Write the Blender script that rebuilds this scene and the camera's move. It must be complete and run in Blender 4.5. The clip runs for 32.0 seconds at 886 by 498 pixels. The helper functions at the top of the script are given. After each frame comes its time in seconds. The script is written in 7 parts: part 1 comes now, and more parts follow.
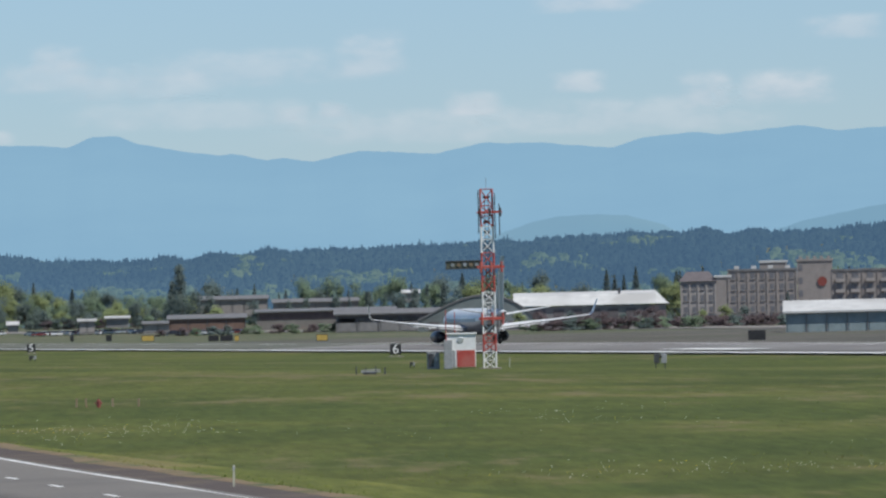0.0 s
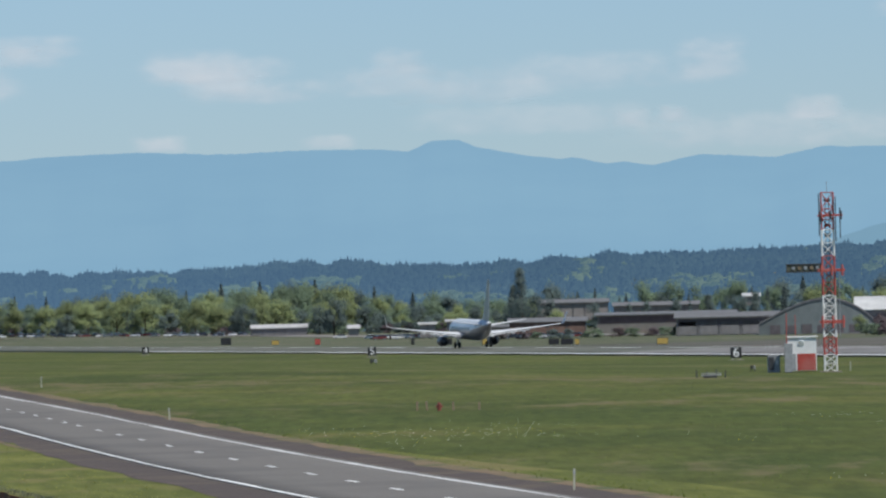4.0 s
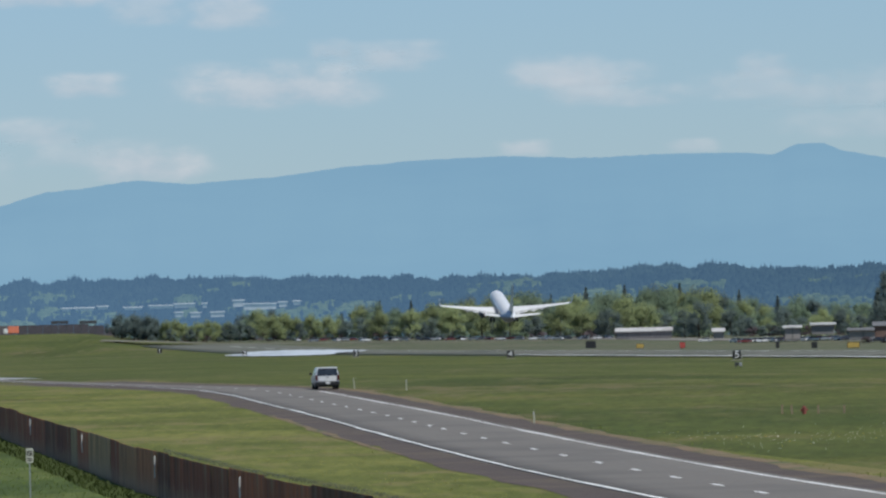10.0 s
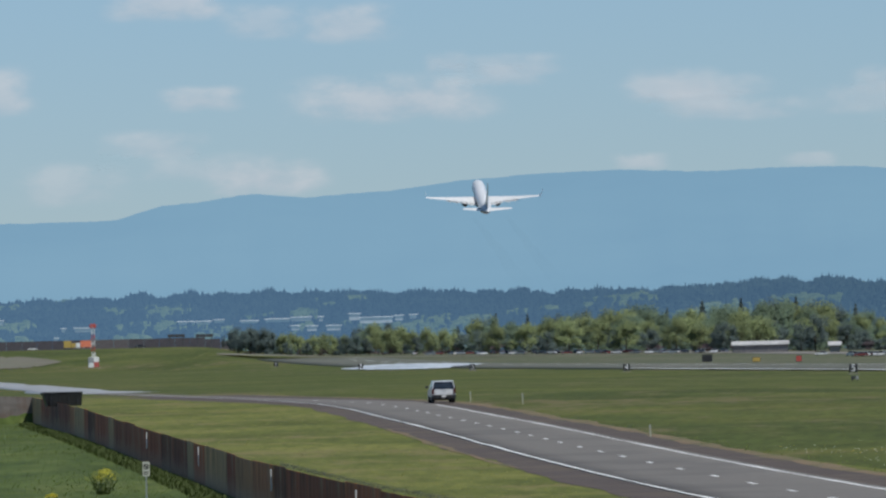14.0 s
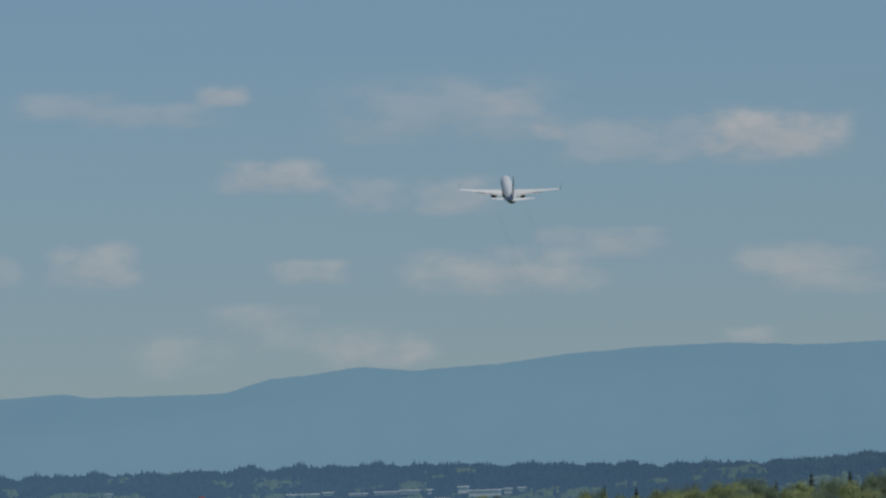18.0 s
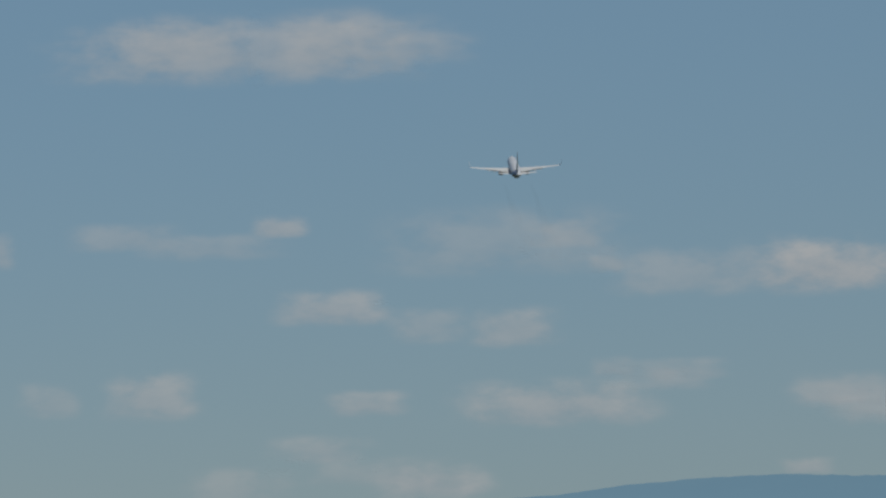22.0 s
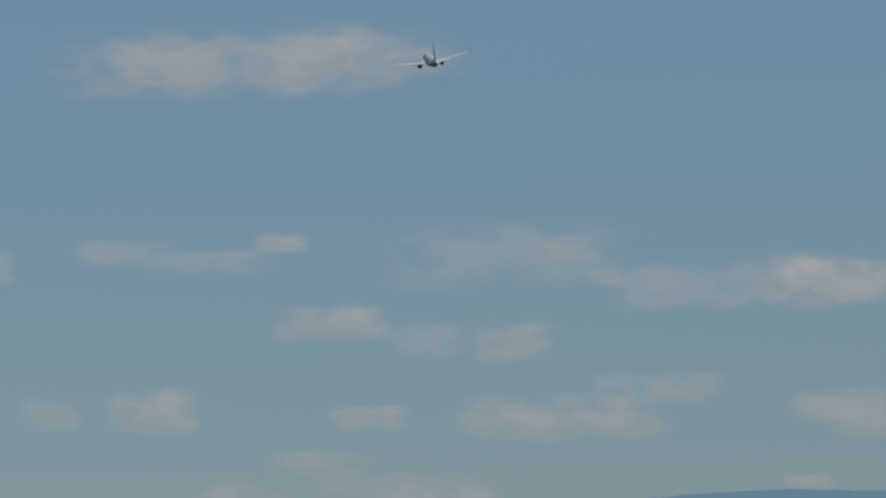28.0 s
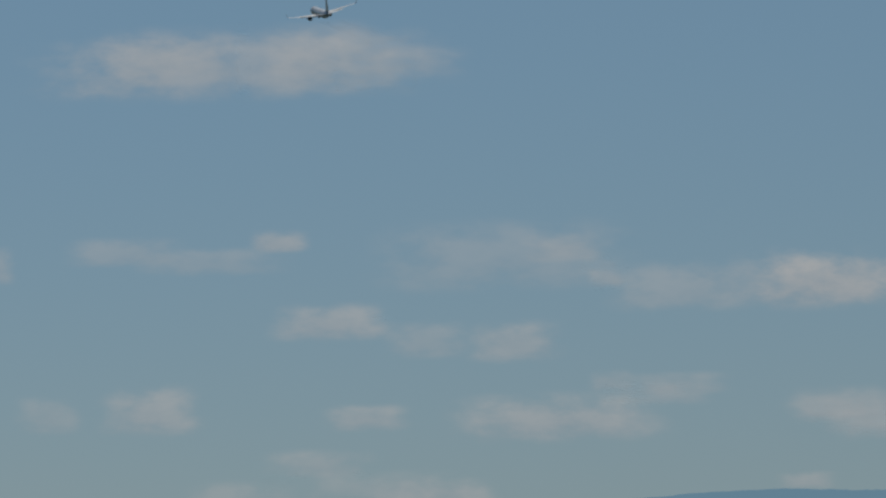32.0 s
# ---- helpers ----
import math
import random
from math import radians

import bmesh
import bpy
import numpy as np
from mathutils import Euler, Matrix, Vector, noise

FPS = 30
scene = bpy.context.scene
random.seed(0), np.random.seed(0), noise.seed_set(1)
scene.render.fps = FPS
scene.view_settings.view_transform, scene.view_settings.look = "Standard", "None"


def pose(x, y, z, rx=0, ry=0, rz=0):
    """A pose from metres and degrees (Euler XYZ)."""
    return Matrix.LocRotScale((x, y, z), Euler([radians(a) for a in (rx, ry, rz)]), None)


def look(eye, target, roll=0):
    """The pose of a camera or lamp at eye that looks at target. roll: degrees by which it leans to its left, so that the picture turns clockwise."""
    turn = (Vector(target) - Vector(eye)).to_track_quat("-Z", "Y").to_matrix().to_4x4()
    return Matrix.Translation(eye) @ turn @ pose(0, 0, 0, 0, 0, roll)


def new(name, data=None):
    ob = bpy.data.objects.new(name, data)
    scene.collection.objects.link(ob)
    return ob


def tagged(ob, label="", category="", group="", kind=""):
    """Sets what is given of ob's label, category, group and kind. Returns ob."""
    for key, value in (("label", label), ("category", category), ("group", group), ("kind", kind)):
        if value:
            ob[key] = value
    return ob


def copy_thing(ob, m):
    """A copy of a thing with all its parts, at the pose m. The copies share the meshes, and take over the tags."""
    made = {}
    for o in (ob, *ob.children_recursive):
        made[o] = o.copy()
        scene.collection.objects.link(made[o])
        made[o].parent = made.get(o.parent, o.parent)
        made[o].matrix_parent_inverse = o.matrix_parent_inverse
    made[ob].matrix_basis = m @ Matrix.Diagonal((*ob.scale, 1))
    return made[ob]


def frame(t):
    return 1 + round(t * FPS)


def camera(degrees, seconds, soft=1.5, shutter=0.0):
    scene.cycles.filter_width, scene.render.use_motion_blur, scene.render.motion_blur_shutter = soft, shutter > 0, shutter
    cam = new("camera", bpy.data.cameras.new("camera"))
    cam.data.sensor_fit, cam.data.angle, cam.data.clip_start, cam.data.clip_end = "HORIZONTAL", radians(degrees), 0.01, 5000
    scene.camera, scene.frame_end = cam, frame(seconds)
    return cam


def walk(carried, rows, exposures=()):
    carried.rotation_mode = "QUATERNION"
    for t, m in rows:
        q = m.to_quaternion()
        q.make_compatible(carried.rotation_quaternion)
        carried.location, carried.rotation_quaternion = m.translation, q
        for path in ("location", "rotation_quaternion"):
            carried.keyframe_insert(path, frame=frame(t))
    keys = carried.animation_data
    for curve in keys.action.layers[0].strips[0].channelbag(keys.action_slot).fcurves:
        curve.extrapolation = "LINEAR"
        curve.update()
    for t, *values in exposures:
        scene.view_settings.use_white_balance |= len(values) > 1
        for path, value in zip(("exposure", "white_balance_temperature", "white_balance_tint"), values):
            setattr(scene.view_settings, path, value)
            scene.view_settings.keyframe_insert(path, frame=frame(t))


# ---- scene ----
FOCAL = 13400.0          # bearings u and elevations v below are in radians times this
EYE = 6.7                # height of the lens over the runway's edge


def aim(yaw, pitch):
    """The camera on its stand: bearing to the right of the runway's heading, tilt above the horizon, and its slight lean."""
    return pose(0, 0, EYE, 90 + pitch, 0, -yaw) @ pose(0, 0, 0, 0, 0, -1.4)


cam = camera(6.697, 32.0, soft=2.4)
PATH = [
    (0, aim(12.112, 0.420)),
    (0.5, aim(11.732, 0.433)),
    (1, aim(11.387, 0.443)),
    (1.5, aim(11.070, 0.452)),
    (2, aim(10.741, 0.465)),
    (2.5, aim(10.420, 0.474)),
    (3, aim(10.147, 0.483)),
    (3.5, aim(9.844, 0.495)),
    (4, aim(9.538, 0.508)),
    (4.5, aim(9.230, 0.516)),
    (6.5, aim(8.123, 0.556)),
    (7, aim(7.887, 0.563)),
    (7.5, aim(7.667, 0.570)),
    (8, aim(7.456, 0.575)),
    (8.5, aim(7.282, 0.583)),
    (9, aim(7.084, 0.589)),
    (9.5, aim(6.920, 0.597)),
    (10, aim(6.780, 0.600)),
    (10.5, aim(6.682, 0.606)),
    (11, aim(6.575, 0.612)),
    (11.5, aim(6.467, 0.618)),
    (12, aim(6.357, 0.625)),
    (12.5, aim(6.233, 0.633)),
    (13, aim(6.104, 0.646)),
    (13.5, aim(6.008, 0.661)),
    (15.5, aim(5.530, 1.149)),
    (16, aim(5.419, 1.327)),
    (16.5, aim(5.328, 1.512)),
    (17, aim(5.219, 1.693)),
    (17.5, aim(5.157, 1.869)),
    (18, aim(5.112, 2.052)),
    (18.5, aim(5.015, 2.240)),
    (19, aim(4.926, 2.405)),
    (19.5, aim(4.847, 2.516)),
    (20, aim(4.803, 2.650)),
    (20.5, aim(4.768, 2.771)),
    (21, aim(4.747, 2.872)),
    (21.5, aim(4.724, 2.958)),
    (22, aim(4.701, 3.056)),
    (22.5, aim(4.684, 3.133)),
    (23, aim(4.672, 3.179)),
    (23.5, aim(4.664, 3.193)),
    (24, aim(4.663, 3.193)),
    (24.5, aim(4.665, 3.192)),
    (25, aim(4.680, 3.189)),
    (25.5, aim(4.693, 3.172)),
    (27.5, aim(4.695, 3.174)),
    (28, aim(4.698, 3.172)),
    (28.5, aim(4.699, 3.172)),
    (29, aim(4.698, 3.172)),
    (29.5, aim(4.698, 3.172)),
    (30, aim(4.697, 3.172)),
    (30.5, aim(4.696, 3.172)),
    (31, aim(4.709, 3.166)),
    (31.5, aim(4.709, 3.166)),
    (32, aim(4.710, 3.166)),
]
EXPOSURES = [(0, 0.22, 6150, 10), (4, 0.13, 6110, 9.5), (7, 0.05, 6080, 9), (13.5, -0.02, 6060, 9), (15.5, -0.27, 6060, 9), (17, -0.55, 6100, 8), (19, -0.72, 6240, 8), (22, -0.76, 6300, 7), (32, -0.77, 6300, 7)]
walk(cam, PATH, EXPOSURES)

# ---- world and sun ----
SUN_AZ, SUN_EL = 140.0, 58.0     # degrees to the right of the runway's heading, and height
world = bpy.data.worlds.new("sky")
scene.world = world
world.use_nodes = True
wn = world.node_tree.nodes
sky = wn.new("ShaderNodeTexSky")
sky.sky_type = "NISHITA"
sky.sun_disc = False
sky.sun_elevation = radians(SUN_EL)
sky.sun_rotation = radians(SUN_AZ)
sky.altitude = 3000
sky.air_density = 1.0
sky.dust_density = 0.0
sky.ozone_density = 4.6
wn["Background"].inputs["Strength"].default_value = 0.086
# the dull haze low over the horizon all round
_wc = wn.new("ShaderNodeTexCoord")
_wz = wn.new("ShaderNodeSeparateXYZ")
_wm = wn.new("ShaderNodeMapRange")
_wm.inputs["From Max"].default_value = 0.13
_wt = wn.new("ShaderNodeMix")
_wt.data_type = "RGBA"
_wt.inputs[6].default_value, _wt.inputs[7].default_value = (0.668, 0.682, 0.735, 1), (1.27, 1.23, 1.07, 1)
_wx = wn.new("ShaderNodeVectorMath")
_wx.operation = "MULTIPLY"
for _a, _b in ((_wc.outputs["Generated"], _wz.inputs[0]), (_wz.outputs["Z"], _wm.inputs["Value"]), (_wm.outputs["Result"], _wt.inputs["Factor"]), (_wt.outputs[2], _wx.inputs[1]), (sky.outputs["Color"], _wx.inputs[0]), (_wx.outputs[0], wn["Background"].inputs["Color"])):
    world.node_tree.links.new(_a, _b)
sun_data = bpy.data.lights.new("sun", "SUN")
sun_data.energy = 4.3
sun_data.angle = radians(0.6)
sun_data.color = (1.0, 0.94, 0.84)
sun = new("sun", sun_data)
sun_dir = Vector((math.sin(radians(SUN_AZ)) * math.cos(radians(SUN_EL)), math.cos(radians(SUN_AZ)) * math.cos(radians(SUN_EL)), math.sin(radians(SUN_EL))))
sun.matrix_world = look(sun_dir * 300, (0, 0, 0))

# ---- materials ----


def material(name):
    m = bpy.data.materials.new(name)
    m.use_nodes = True
    return m, m.node_tree.nodes, m.node_tree.links, m.node_tree.nodes["Principled BSDF"]


def noise_at(nodes, links, scale, detail=4.0, rough=0.6, stretch=(1, 1, 1), space="Object"):
    tc = nodes.new("ShaderNodeTexCoord")
    mp = nodes.new("ShaderNodeMapping")
    mp.inputs["Scale"].default_value = stretch
    links.new(tc.outputs[space], mp.inputs["Vector"])
    n = nodes.new("ShaderNodeTexNoise")
    n.inputs["Scale"].default_value = scale
    n.inputs["Detail"].default_value = detail
    n.inputs["Roughness"].default_value = rough
    links.new(mp.outputs["Vector"], n.inputs["Vector"])
    return n.outputs["Fac"]


def ramp(nodes, links, fac, stops):
    r = nodes.new("ShaderNodeValToRGB")
    while len(r.color_ramp.elements) < len(stops):
        r.color_ramp.elements.new(0.5)
    for e, (p, c) in zip(r.color_ramp.elements, stops):
        e.position, e.color = p, (*c, 1)
    links.new(fac, r.inputs["Fac"])
    return r.outputs["Color"]


def blend(nodes, links, fac, a, b, kind="MIX"):
    m = nodes.new("ShaderNodeMix")
    m.data_type, m.blend_type = "RGBA", kind
    for sock, val in ((m.inputs["Factor"], fac), (m.inputs[6], a), (m.inputs[7], b)):
        if isinstance(val, bpy.types.NodeSocket):
            links.new(val, sock)
        elif isinstance(val, (int, float)):
            sock.default_value = val
        else:
            sock.default_value = (*val, 1)
    return m.outputs[2]


def sheer(nodes, links, bsdf, colour, amount):
    """Leaves let light through."""
    tl = nodes.new("ShaderNodeBsdfTranslucent")
    links.new(colour, tl.inputs["Color"])
    mix = nodes.new("ShaderNodeMixShader")
    mix.inputs["Fac"].default_value = amount
    links.new(bsdf.outputs["BSDF"], mix.inputs[1])
    links.new(tl.outputs["BSDF"], mix.inputs[2])
    links.new(mix.outputs["Shader"], nodes["Material Output"].inputs["Surface"])


def surface(name, dark, light, scale=2.0, rough=0.7, metal=0.0, bump=0.3, stain=None, stain_scale=0.3, vary=0.0, stretch=(1, 1, 1), haze_glow=0.0, spec=0.4, see=0.0, tint=None, deep=0.0):
    """A worn surface: fine grain from dark to light, broad stains over it, a little relief; vary: how far single objects differ."""
    m, nodes, links, bsdf = material(name)
    fine = noise_at(nodes, links, scale, 5, 0.65, stretch)
    col = ramp(nodes, links, fine, [(0.3, dark), (0.7, light)])
    if stain:
        broad = noise_at(nodes, links, stain_scale, 3, 0.55, stretch)
        mask = ramp(nodes, links, broad, [(0.48, (0, 0, 0)), (0.66, (1, 1, 1))])
        col = blend(nodes, links, mask, col, stain)
    if vary:
        info = nodes.new("ShaderNodeObjectInfo")
        hsv = nodes.new("ShaderNodeHueSaturation")
        mr = nodes.new("ShaderNodeMapRange")
        mr.inputs["To Min"].default_value, mr.inputs["To Max"].default_value = 1 - vary, 1 + vary
        links.new(info.outputs["Random"], mr.inputs["Value"])
        links.new(mr.outputs["Result"], hsv.inputs["Value"])
        links.new(col, hsv.inputs["Color"])
        col = hsv.outputs["Color"]
    links.new(col, bsdf.inputs["Base Color"])
    bsdf.inputs["Roughness"].default_value = rough
    bsdf.inputs["Metallic"].default_value = metal
    bsdf.inputs["Specular IOR Level"].default_value = spec
    if bump:
        b = nodes.new("ShaderNodeBump")
        b.inputs["Strength"].default_value = bump
        b.inputs["Distance"].default_value = 0.03
        links.new(fine, b.inputs["Height"])
        links.new(b.outputs["Normal"], bsdf.inputs["Normal"])
    if see:
        sheer(nodes, links, bsdf, col, see)
    if haze_glow:
        # distant backdrop: haze from kilometres of air painted on as a blue glow
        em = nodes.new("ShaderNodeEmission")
        em.inputs["Color"].default_value = (*(tint or HAZE_BLUE), 1)
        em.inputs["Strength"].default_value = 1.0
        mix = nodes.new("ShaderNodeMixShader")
        mix.inputs["Fac"].default_value = haze_glow
        # the painted haze grows denser towards the left
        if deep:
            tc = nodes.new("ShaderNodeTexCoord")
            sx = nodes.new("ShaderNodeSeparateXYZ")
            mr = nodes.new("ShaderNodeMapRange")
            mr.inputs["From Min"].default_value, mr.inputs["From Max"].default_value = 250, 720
            mr.inputs["To Min"].default_value, mr.inputs["To Max"].default_value = deep, haze_glow
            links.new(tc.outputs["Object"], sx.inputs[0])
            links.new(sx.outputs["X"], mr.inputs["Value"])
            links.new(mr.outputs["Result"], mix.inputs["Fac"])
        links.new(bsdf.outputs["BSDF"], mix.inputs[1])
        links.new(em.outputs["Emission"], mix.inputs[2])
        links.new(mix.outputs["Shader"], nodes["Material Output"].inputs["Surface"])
    return m


# colour of the haze that glows out of the distant materials
HAZE_BLUE = (0.275, 0.465, 0.62)


def combed(nodes, links, scale, detail, rough, long, lie):
    """Noise drawn out along the lie of the mowing."""
    tc = nodes.new("ShaderNodeTexCoord")
    mp = nodes.new("ShaderNodeMapping")
    mp.vector_type = "TEXTURE"
    mp.inputs["Rotation"].default_value = (0, 0, radians(-lie))
    mp.inputs["Scale"].default_value = (1, long, 1)
    links.new(tc.outputs["Object"], mp.inputs["Vector"])
    n = nodes.new("ShaderNodeTexNoise")
    n.inputs["Scale"].default_value, n.inputs["Detail"].default_value, n.inputs["Roughness"].default_value = scale, detail, rough
    links.new(mp.outputs["Vector"], n.inputs["Vector"])
    return n.outputs["Fac"]


def grass_material(name, greens, dry, dry_amount, patch=0.02, streak=0.25, lie=9.0, band=0.03, soft=0.5):
    """Mown or rough grass: blades, tufts, worn and dry patches at three scales."""
    m, nodes, links, bsdf = material(name)
    fine = combed(nodes, links, 1.3, 5, 0.7, 9.0, lie)
    mid = combed(nodes, links, streak, 6, 0.7, 4.0, lie)
    broad = combed(nodes, links, patch * 1.3, 7, 0.68, 2.0, lie)
    wide = noise_at(nodes, links, patch * 0.5, 6, 0.66)
    dark = tuple(c * 0.85 for c in greens[0])
    col = ramp(nodes, links, broad, [(0.34, dark), (0.45, greens[0]), (0.55, greens[1]), (0.68, greens[2])])
    spots = ramp(nodes, links, mid, [(0.34, (0.76, 0.79, 0.74)), (0.5, (1, 1, 1)), (0.66, (1.28, 1.20, 1.22))])
    col = blend(nodes, links, soft, col, spots, "MULTIPLY")
    grain = ramp(nodes, links, fine, [(0.36, (0.78, 0.80, 0.78)), (0.64, (1.22, 1.20, 1.22))])
    col = blend(nodes, links, 1.0, col, grain, "MULTIPLY")
    both = nodes.new("ShaderNodeMath")
    both.operation = "MULTIPLY_ADD"
    both.inputs[1].default_value = 0.5
    half = nodes.new("ShaderNodeMath")
    half.operation = "MULTIPLY"
    half.inputs[1].default_value = 0.5
    links.new(wide, half.inputs[0])
    links.new(mid, both.inputs[0])
    links.new(half.outputs[0], both.inputs[2])
    # mowing passes and drier strips lying across the field
    strips = noise_at(nodes, links, band, 4, 0.6, (0.14, 1, 1)) if band else None
    if strips:
        tone = ramp(nodes, links, strips, [(0.36, (0.80, 0.88, 0.82)), (0.5, (1, 1, 1)), (0.64, (1.34, 1.12, 1.12))])
        col = blend(nodes, links, 0.45, col, tone, "MULTIPLY")
    mask = ramp(nodes, links, both.outputs[0], [(0.54 - dry_amount, (0, 0, 0)), (0.61 - dry_amount, (0.8, 0.8, 0.8))])
    col = blend(nodes, links, mask, col, dry)
    links.new(col, bsdf.inputs["Base Color"])
    bsdf.inputs["Roughness"].default_value = 0.9
    bsdf.inputs["Specular IOR Level"].default_value = 0.15
    bp = nodes.new("ShaderNodeBump")
    bp.inputs["Strength"].default_value = 0.6
    bp.inputs["Distance"].default_value = 0.12
    links.new(fine, bp.inputs["Height"])
    links.new(bp.outputs["Normal"], bsdf.inputs["Normal"])
    return m


M = {}
M["field"] = grass_material("field_grass", [(0.058, 0.074, 0.017), (0.077, 0.090, 0.021), (0.099, 0.106, 0.028)], (0.135, 0.112, 0.056), 0.022)
M["lawn"] = grass_material("mown_grass", [(0.096, 0.108, 0.025), (0.126, 0.134, 0.032), (0.155, 0.154, 0.043)], (0.165, 0.142, 0.060), 0.03, 0.06, lie=5.5, band=0.0, soft=0.25)
M["bank"] = grass_material("bank_grass", [(0.058, 0.084, 0.022), (0.075, 0.102, 0.027), (0.094, 0.120, 0.034)], (0.12, 0.14, 0.045), 0.0, 0.08, lie=4.0)
M["dry_field"] = grass_material("dry_field_grass", [(0.072, 0.086, 0.046), (0.092, 0.103, 0.058), (0.112, 0.118, 0.070)], (0.130, 0.120, 0.085), 0.05)
M["dirt"] = grass_material("bare_dry_ground", [(0.090, 0.085, 0.074), (0.106, 0.099, 0.086), (0.122, 0.112, 0.098)], (0.075, 0.080, 0.052), 0.03)
M["blade"] = surface("grass_blade", (0.13, 0.18, 0.042), (0.20, 0.24, 0.065), 0.5, 0.8, bump=0, stain=(0.22, 0.20, 0.09), stain_scale=0.03, see=0.5)
M["blade_light"] = surface("dry_grass_blade", (0.22, 0.25, 0.06), (0.34, 0.33, 0.11), 0.5, 0.8, bump=0, see=0.5)
M["blade_bank"] = surface("lush_grass_blade", (0.115, 0.165, 0.042), (0.165, 0.215, 0.058), 0.4, 0.8, bump=0, stain=(0.11, 0.155, 0.042), stain_scale=0.08, see=0.5)
M["blade_foot"] = surface("rank_grass_blade", (0.055, 0.082, 0.022), (0.088, 0.118, 0.034), 0.4, 0.85, bump=0, see=0.4)
M["petal_white"] = surface("white_petal", (0.6, 0.6, 0.5), (0.8, 0.8, 0.7), 3, 0.7, bump=0)
M["petal_yellow"] = surface("yellow_petal", (0.55, 0.42, 0.02), (0.75, 0.6, 0.05), 3, 0.7, bump=0)
M["asphalt"] = surface("road_asphalt", (0.128, 0.116, 0.102), (0.162, 0.148, 0.131), 3.0, 0.8, bump=0.2, stain=(0.114, 0.104, 0.093), stain_scale=0.12)
# asphalt lightened for the sky reflected along the far road
M["shimmer_asphalt"] = surface("sky_shimmer_asphalt", (0.20, 0.20, 0.20), (0.30, 0.30, 0.30), 0.4, 0.5, bump=0.05, stain=(0.38, 0.38, 0.39), stain_scale=0.03)
M["runway"] = surface("runway_asphalt", (0.125, 0.114, 0.105), (0.175, 0.16, 0.147), 0.6, 0.7, bump=0.05, stain=(0.20, 0.19, 0.175), stain_scale=0.02, spec=0.5)
# far runway: the trees' mirage put into a dark olive colour
M["tree_mirage"] = surface("tree_mirage_runway", (0.085, 0.090, 0.072), (0.125, 0.128, 0.100), 0.6, 0.8, bump=0.05, stain=(0.14, 0.14, 0.115), stain_scale=0.02, spec=0.2)
# the sky's mirage on the far runway, put into a pale colour
M["mirage_glare"] = surface("sky_mirage_glare", (0.45, 0.47, 0.49), (0.66, 0.68, 0.69), 0.05, 0.35, bump=0, stain=(0.36, 0.37, 0.38), stain_scale=0.012, stretch=(3, 1, 1))
M["concrete"] = surface("taxiway_concrete", (0.19, 0.17, 0.155), (0.27, 0.24, 0.22), 0.5, 0.8, bump=0.1, stain=(0.16, 0.145, 0.135), stain_scale=0.05)
M["gravel"] = surface("gravel_shoulder", (0.050, 0.038, 0.034), (0.092, 0.072, 0.062), 5.0, 0.95, bump=0.5, stain=(0.10, 0.078, 0.058), stain_scale=0.25)
M["pale_dirt"] = surface("pale_bare_dirt", (0.105, 0.100, 0.070), (0.165, 0.150, 0.112), 0.12, 0.95, bump=0.1, stain=(0.13, 0.13, 0.085), stain_scale=0.03)
M["dry_edge"] = surface("dry_verge", (0.12, 0.085, 0.05), (0.22, 0.16, 0.09), 4.0, 0.95, bump=0.5, stain=(0.07, 0.085, 0.03), stain_scale=0.5)
M["paint"] = surface("road_paint", (0.68, 0.68, 0.66), (0.84, 0.84, 0.82), 6.0, 0.6, bump=0.1, stain=(0.58, 0.58, 0.56), stain_scale=0.8)
M["white"] = surface("white_paint", (0.66, 0.66, 0.65), (0.8, 0.8, 0.79), 1.5, 0.45, bump=0.03, stain=(0.6, 0.59, 0.56), stain_scale=0.4)
M["red"] = surface("red_paint", (0.34, 0.055, 0.045), (0.46, 0.085, 0.065), 1.5, 0.5, bump=0.03, stain=(0.40, 0.12, 0.10), stain_scale=0.5)
M["hydrant"] = surface("dull_red_paint", (0.15, 0.035, 0.028), (0.23, 0.060, 0.045), 4.0, 0.6, bump=0.1)
M["orange"] = surface("orange_paint", (0.60, 0.17, 0.09), (0.70, 0.22, 0.13), 1.5, 0.5, bump=0.03)
M["yellow"] = surface("yellow_paint", (0.36, 0.25, 0.06), (0.47, 0.34, 0.09), 1.5, 0.5, bump=0.03)
M["black"] = surface("black_paint", (0.012, 0.012, 0.013), (0.03, 0.03, 0.032), 2.0, 0.5, bump=0.03)
M["rubber"] = surface("tyre_rubber", (0.012, 0.012, 0.012), (0.028, 0.027, 0.026), 4.0, 0.85, bump=0.1)
M["steel"] = surface("galvanised_steel", (0.30, 0.31, 0.32), (0.48, 0.49, 0.50), 3.0, 0.45, metal=0.7, bump=0.05)
M["dark_steel"] = surface("dark_steel", (0.05, 0.05, 0.055), (0.11, 0.11, 0.115), 3.0, 0.5, metal=0.5, bump=0.05)
M["grey"] = surface("grey_enclosure", (0.22, 0.23, 0.24), (0.34, 0.35, 0.36), 2.0, 0.55, bump=0.03)
M["glass"] = surface("dark_glass", (0.012, 0.014, 0.018), (0.03, 0.034, 0.04), 1.0, 0.08, bump=0, spec=0.8)
M["lamp_red"] = surface("tail_lamp_red", (0.25, 0.02, 0.02), (0.40, 0.03, 0.03), 4.0, 0.25, bump=0)
M["bark"] = surface("bark", (0.05, 0.04, 0.03), (0.13, 0.10, 0.075), 3.0, 0.9, bump=0.5)
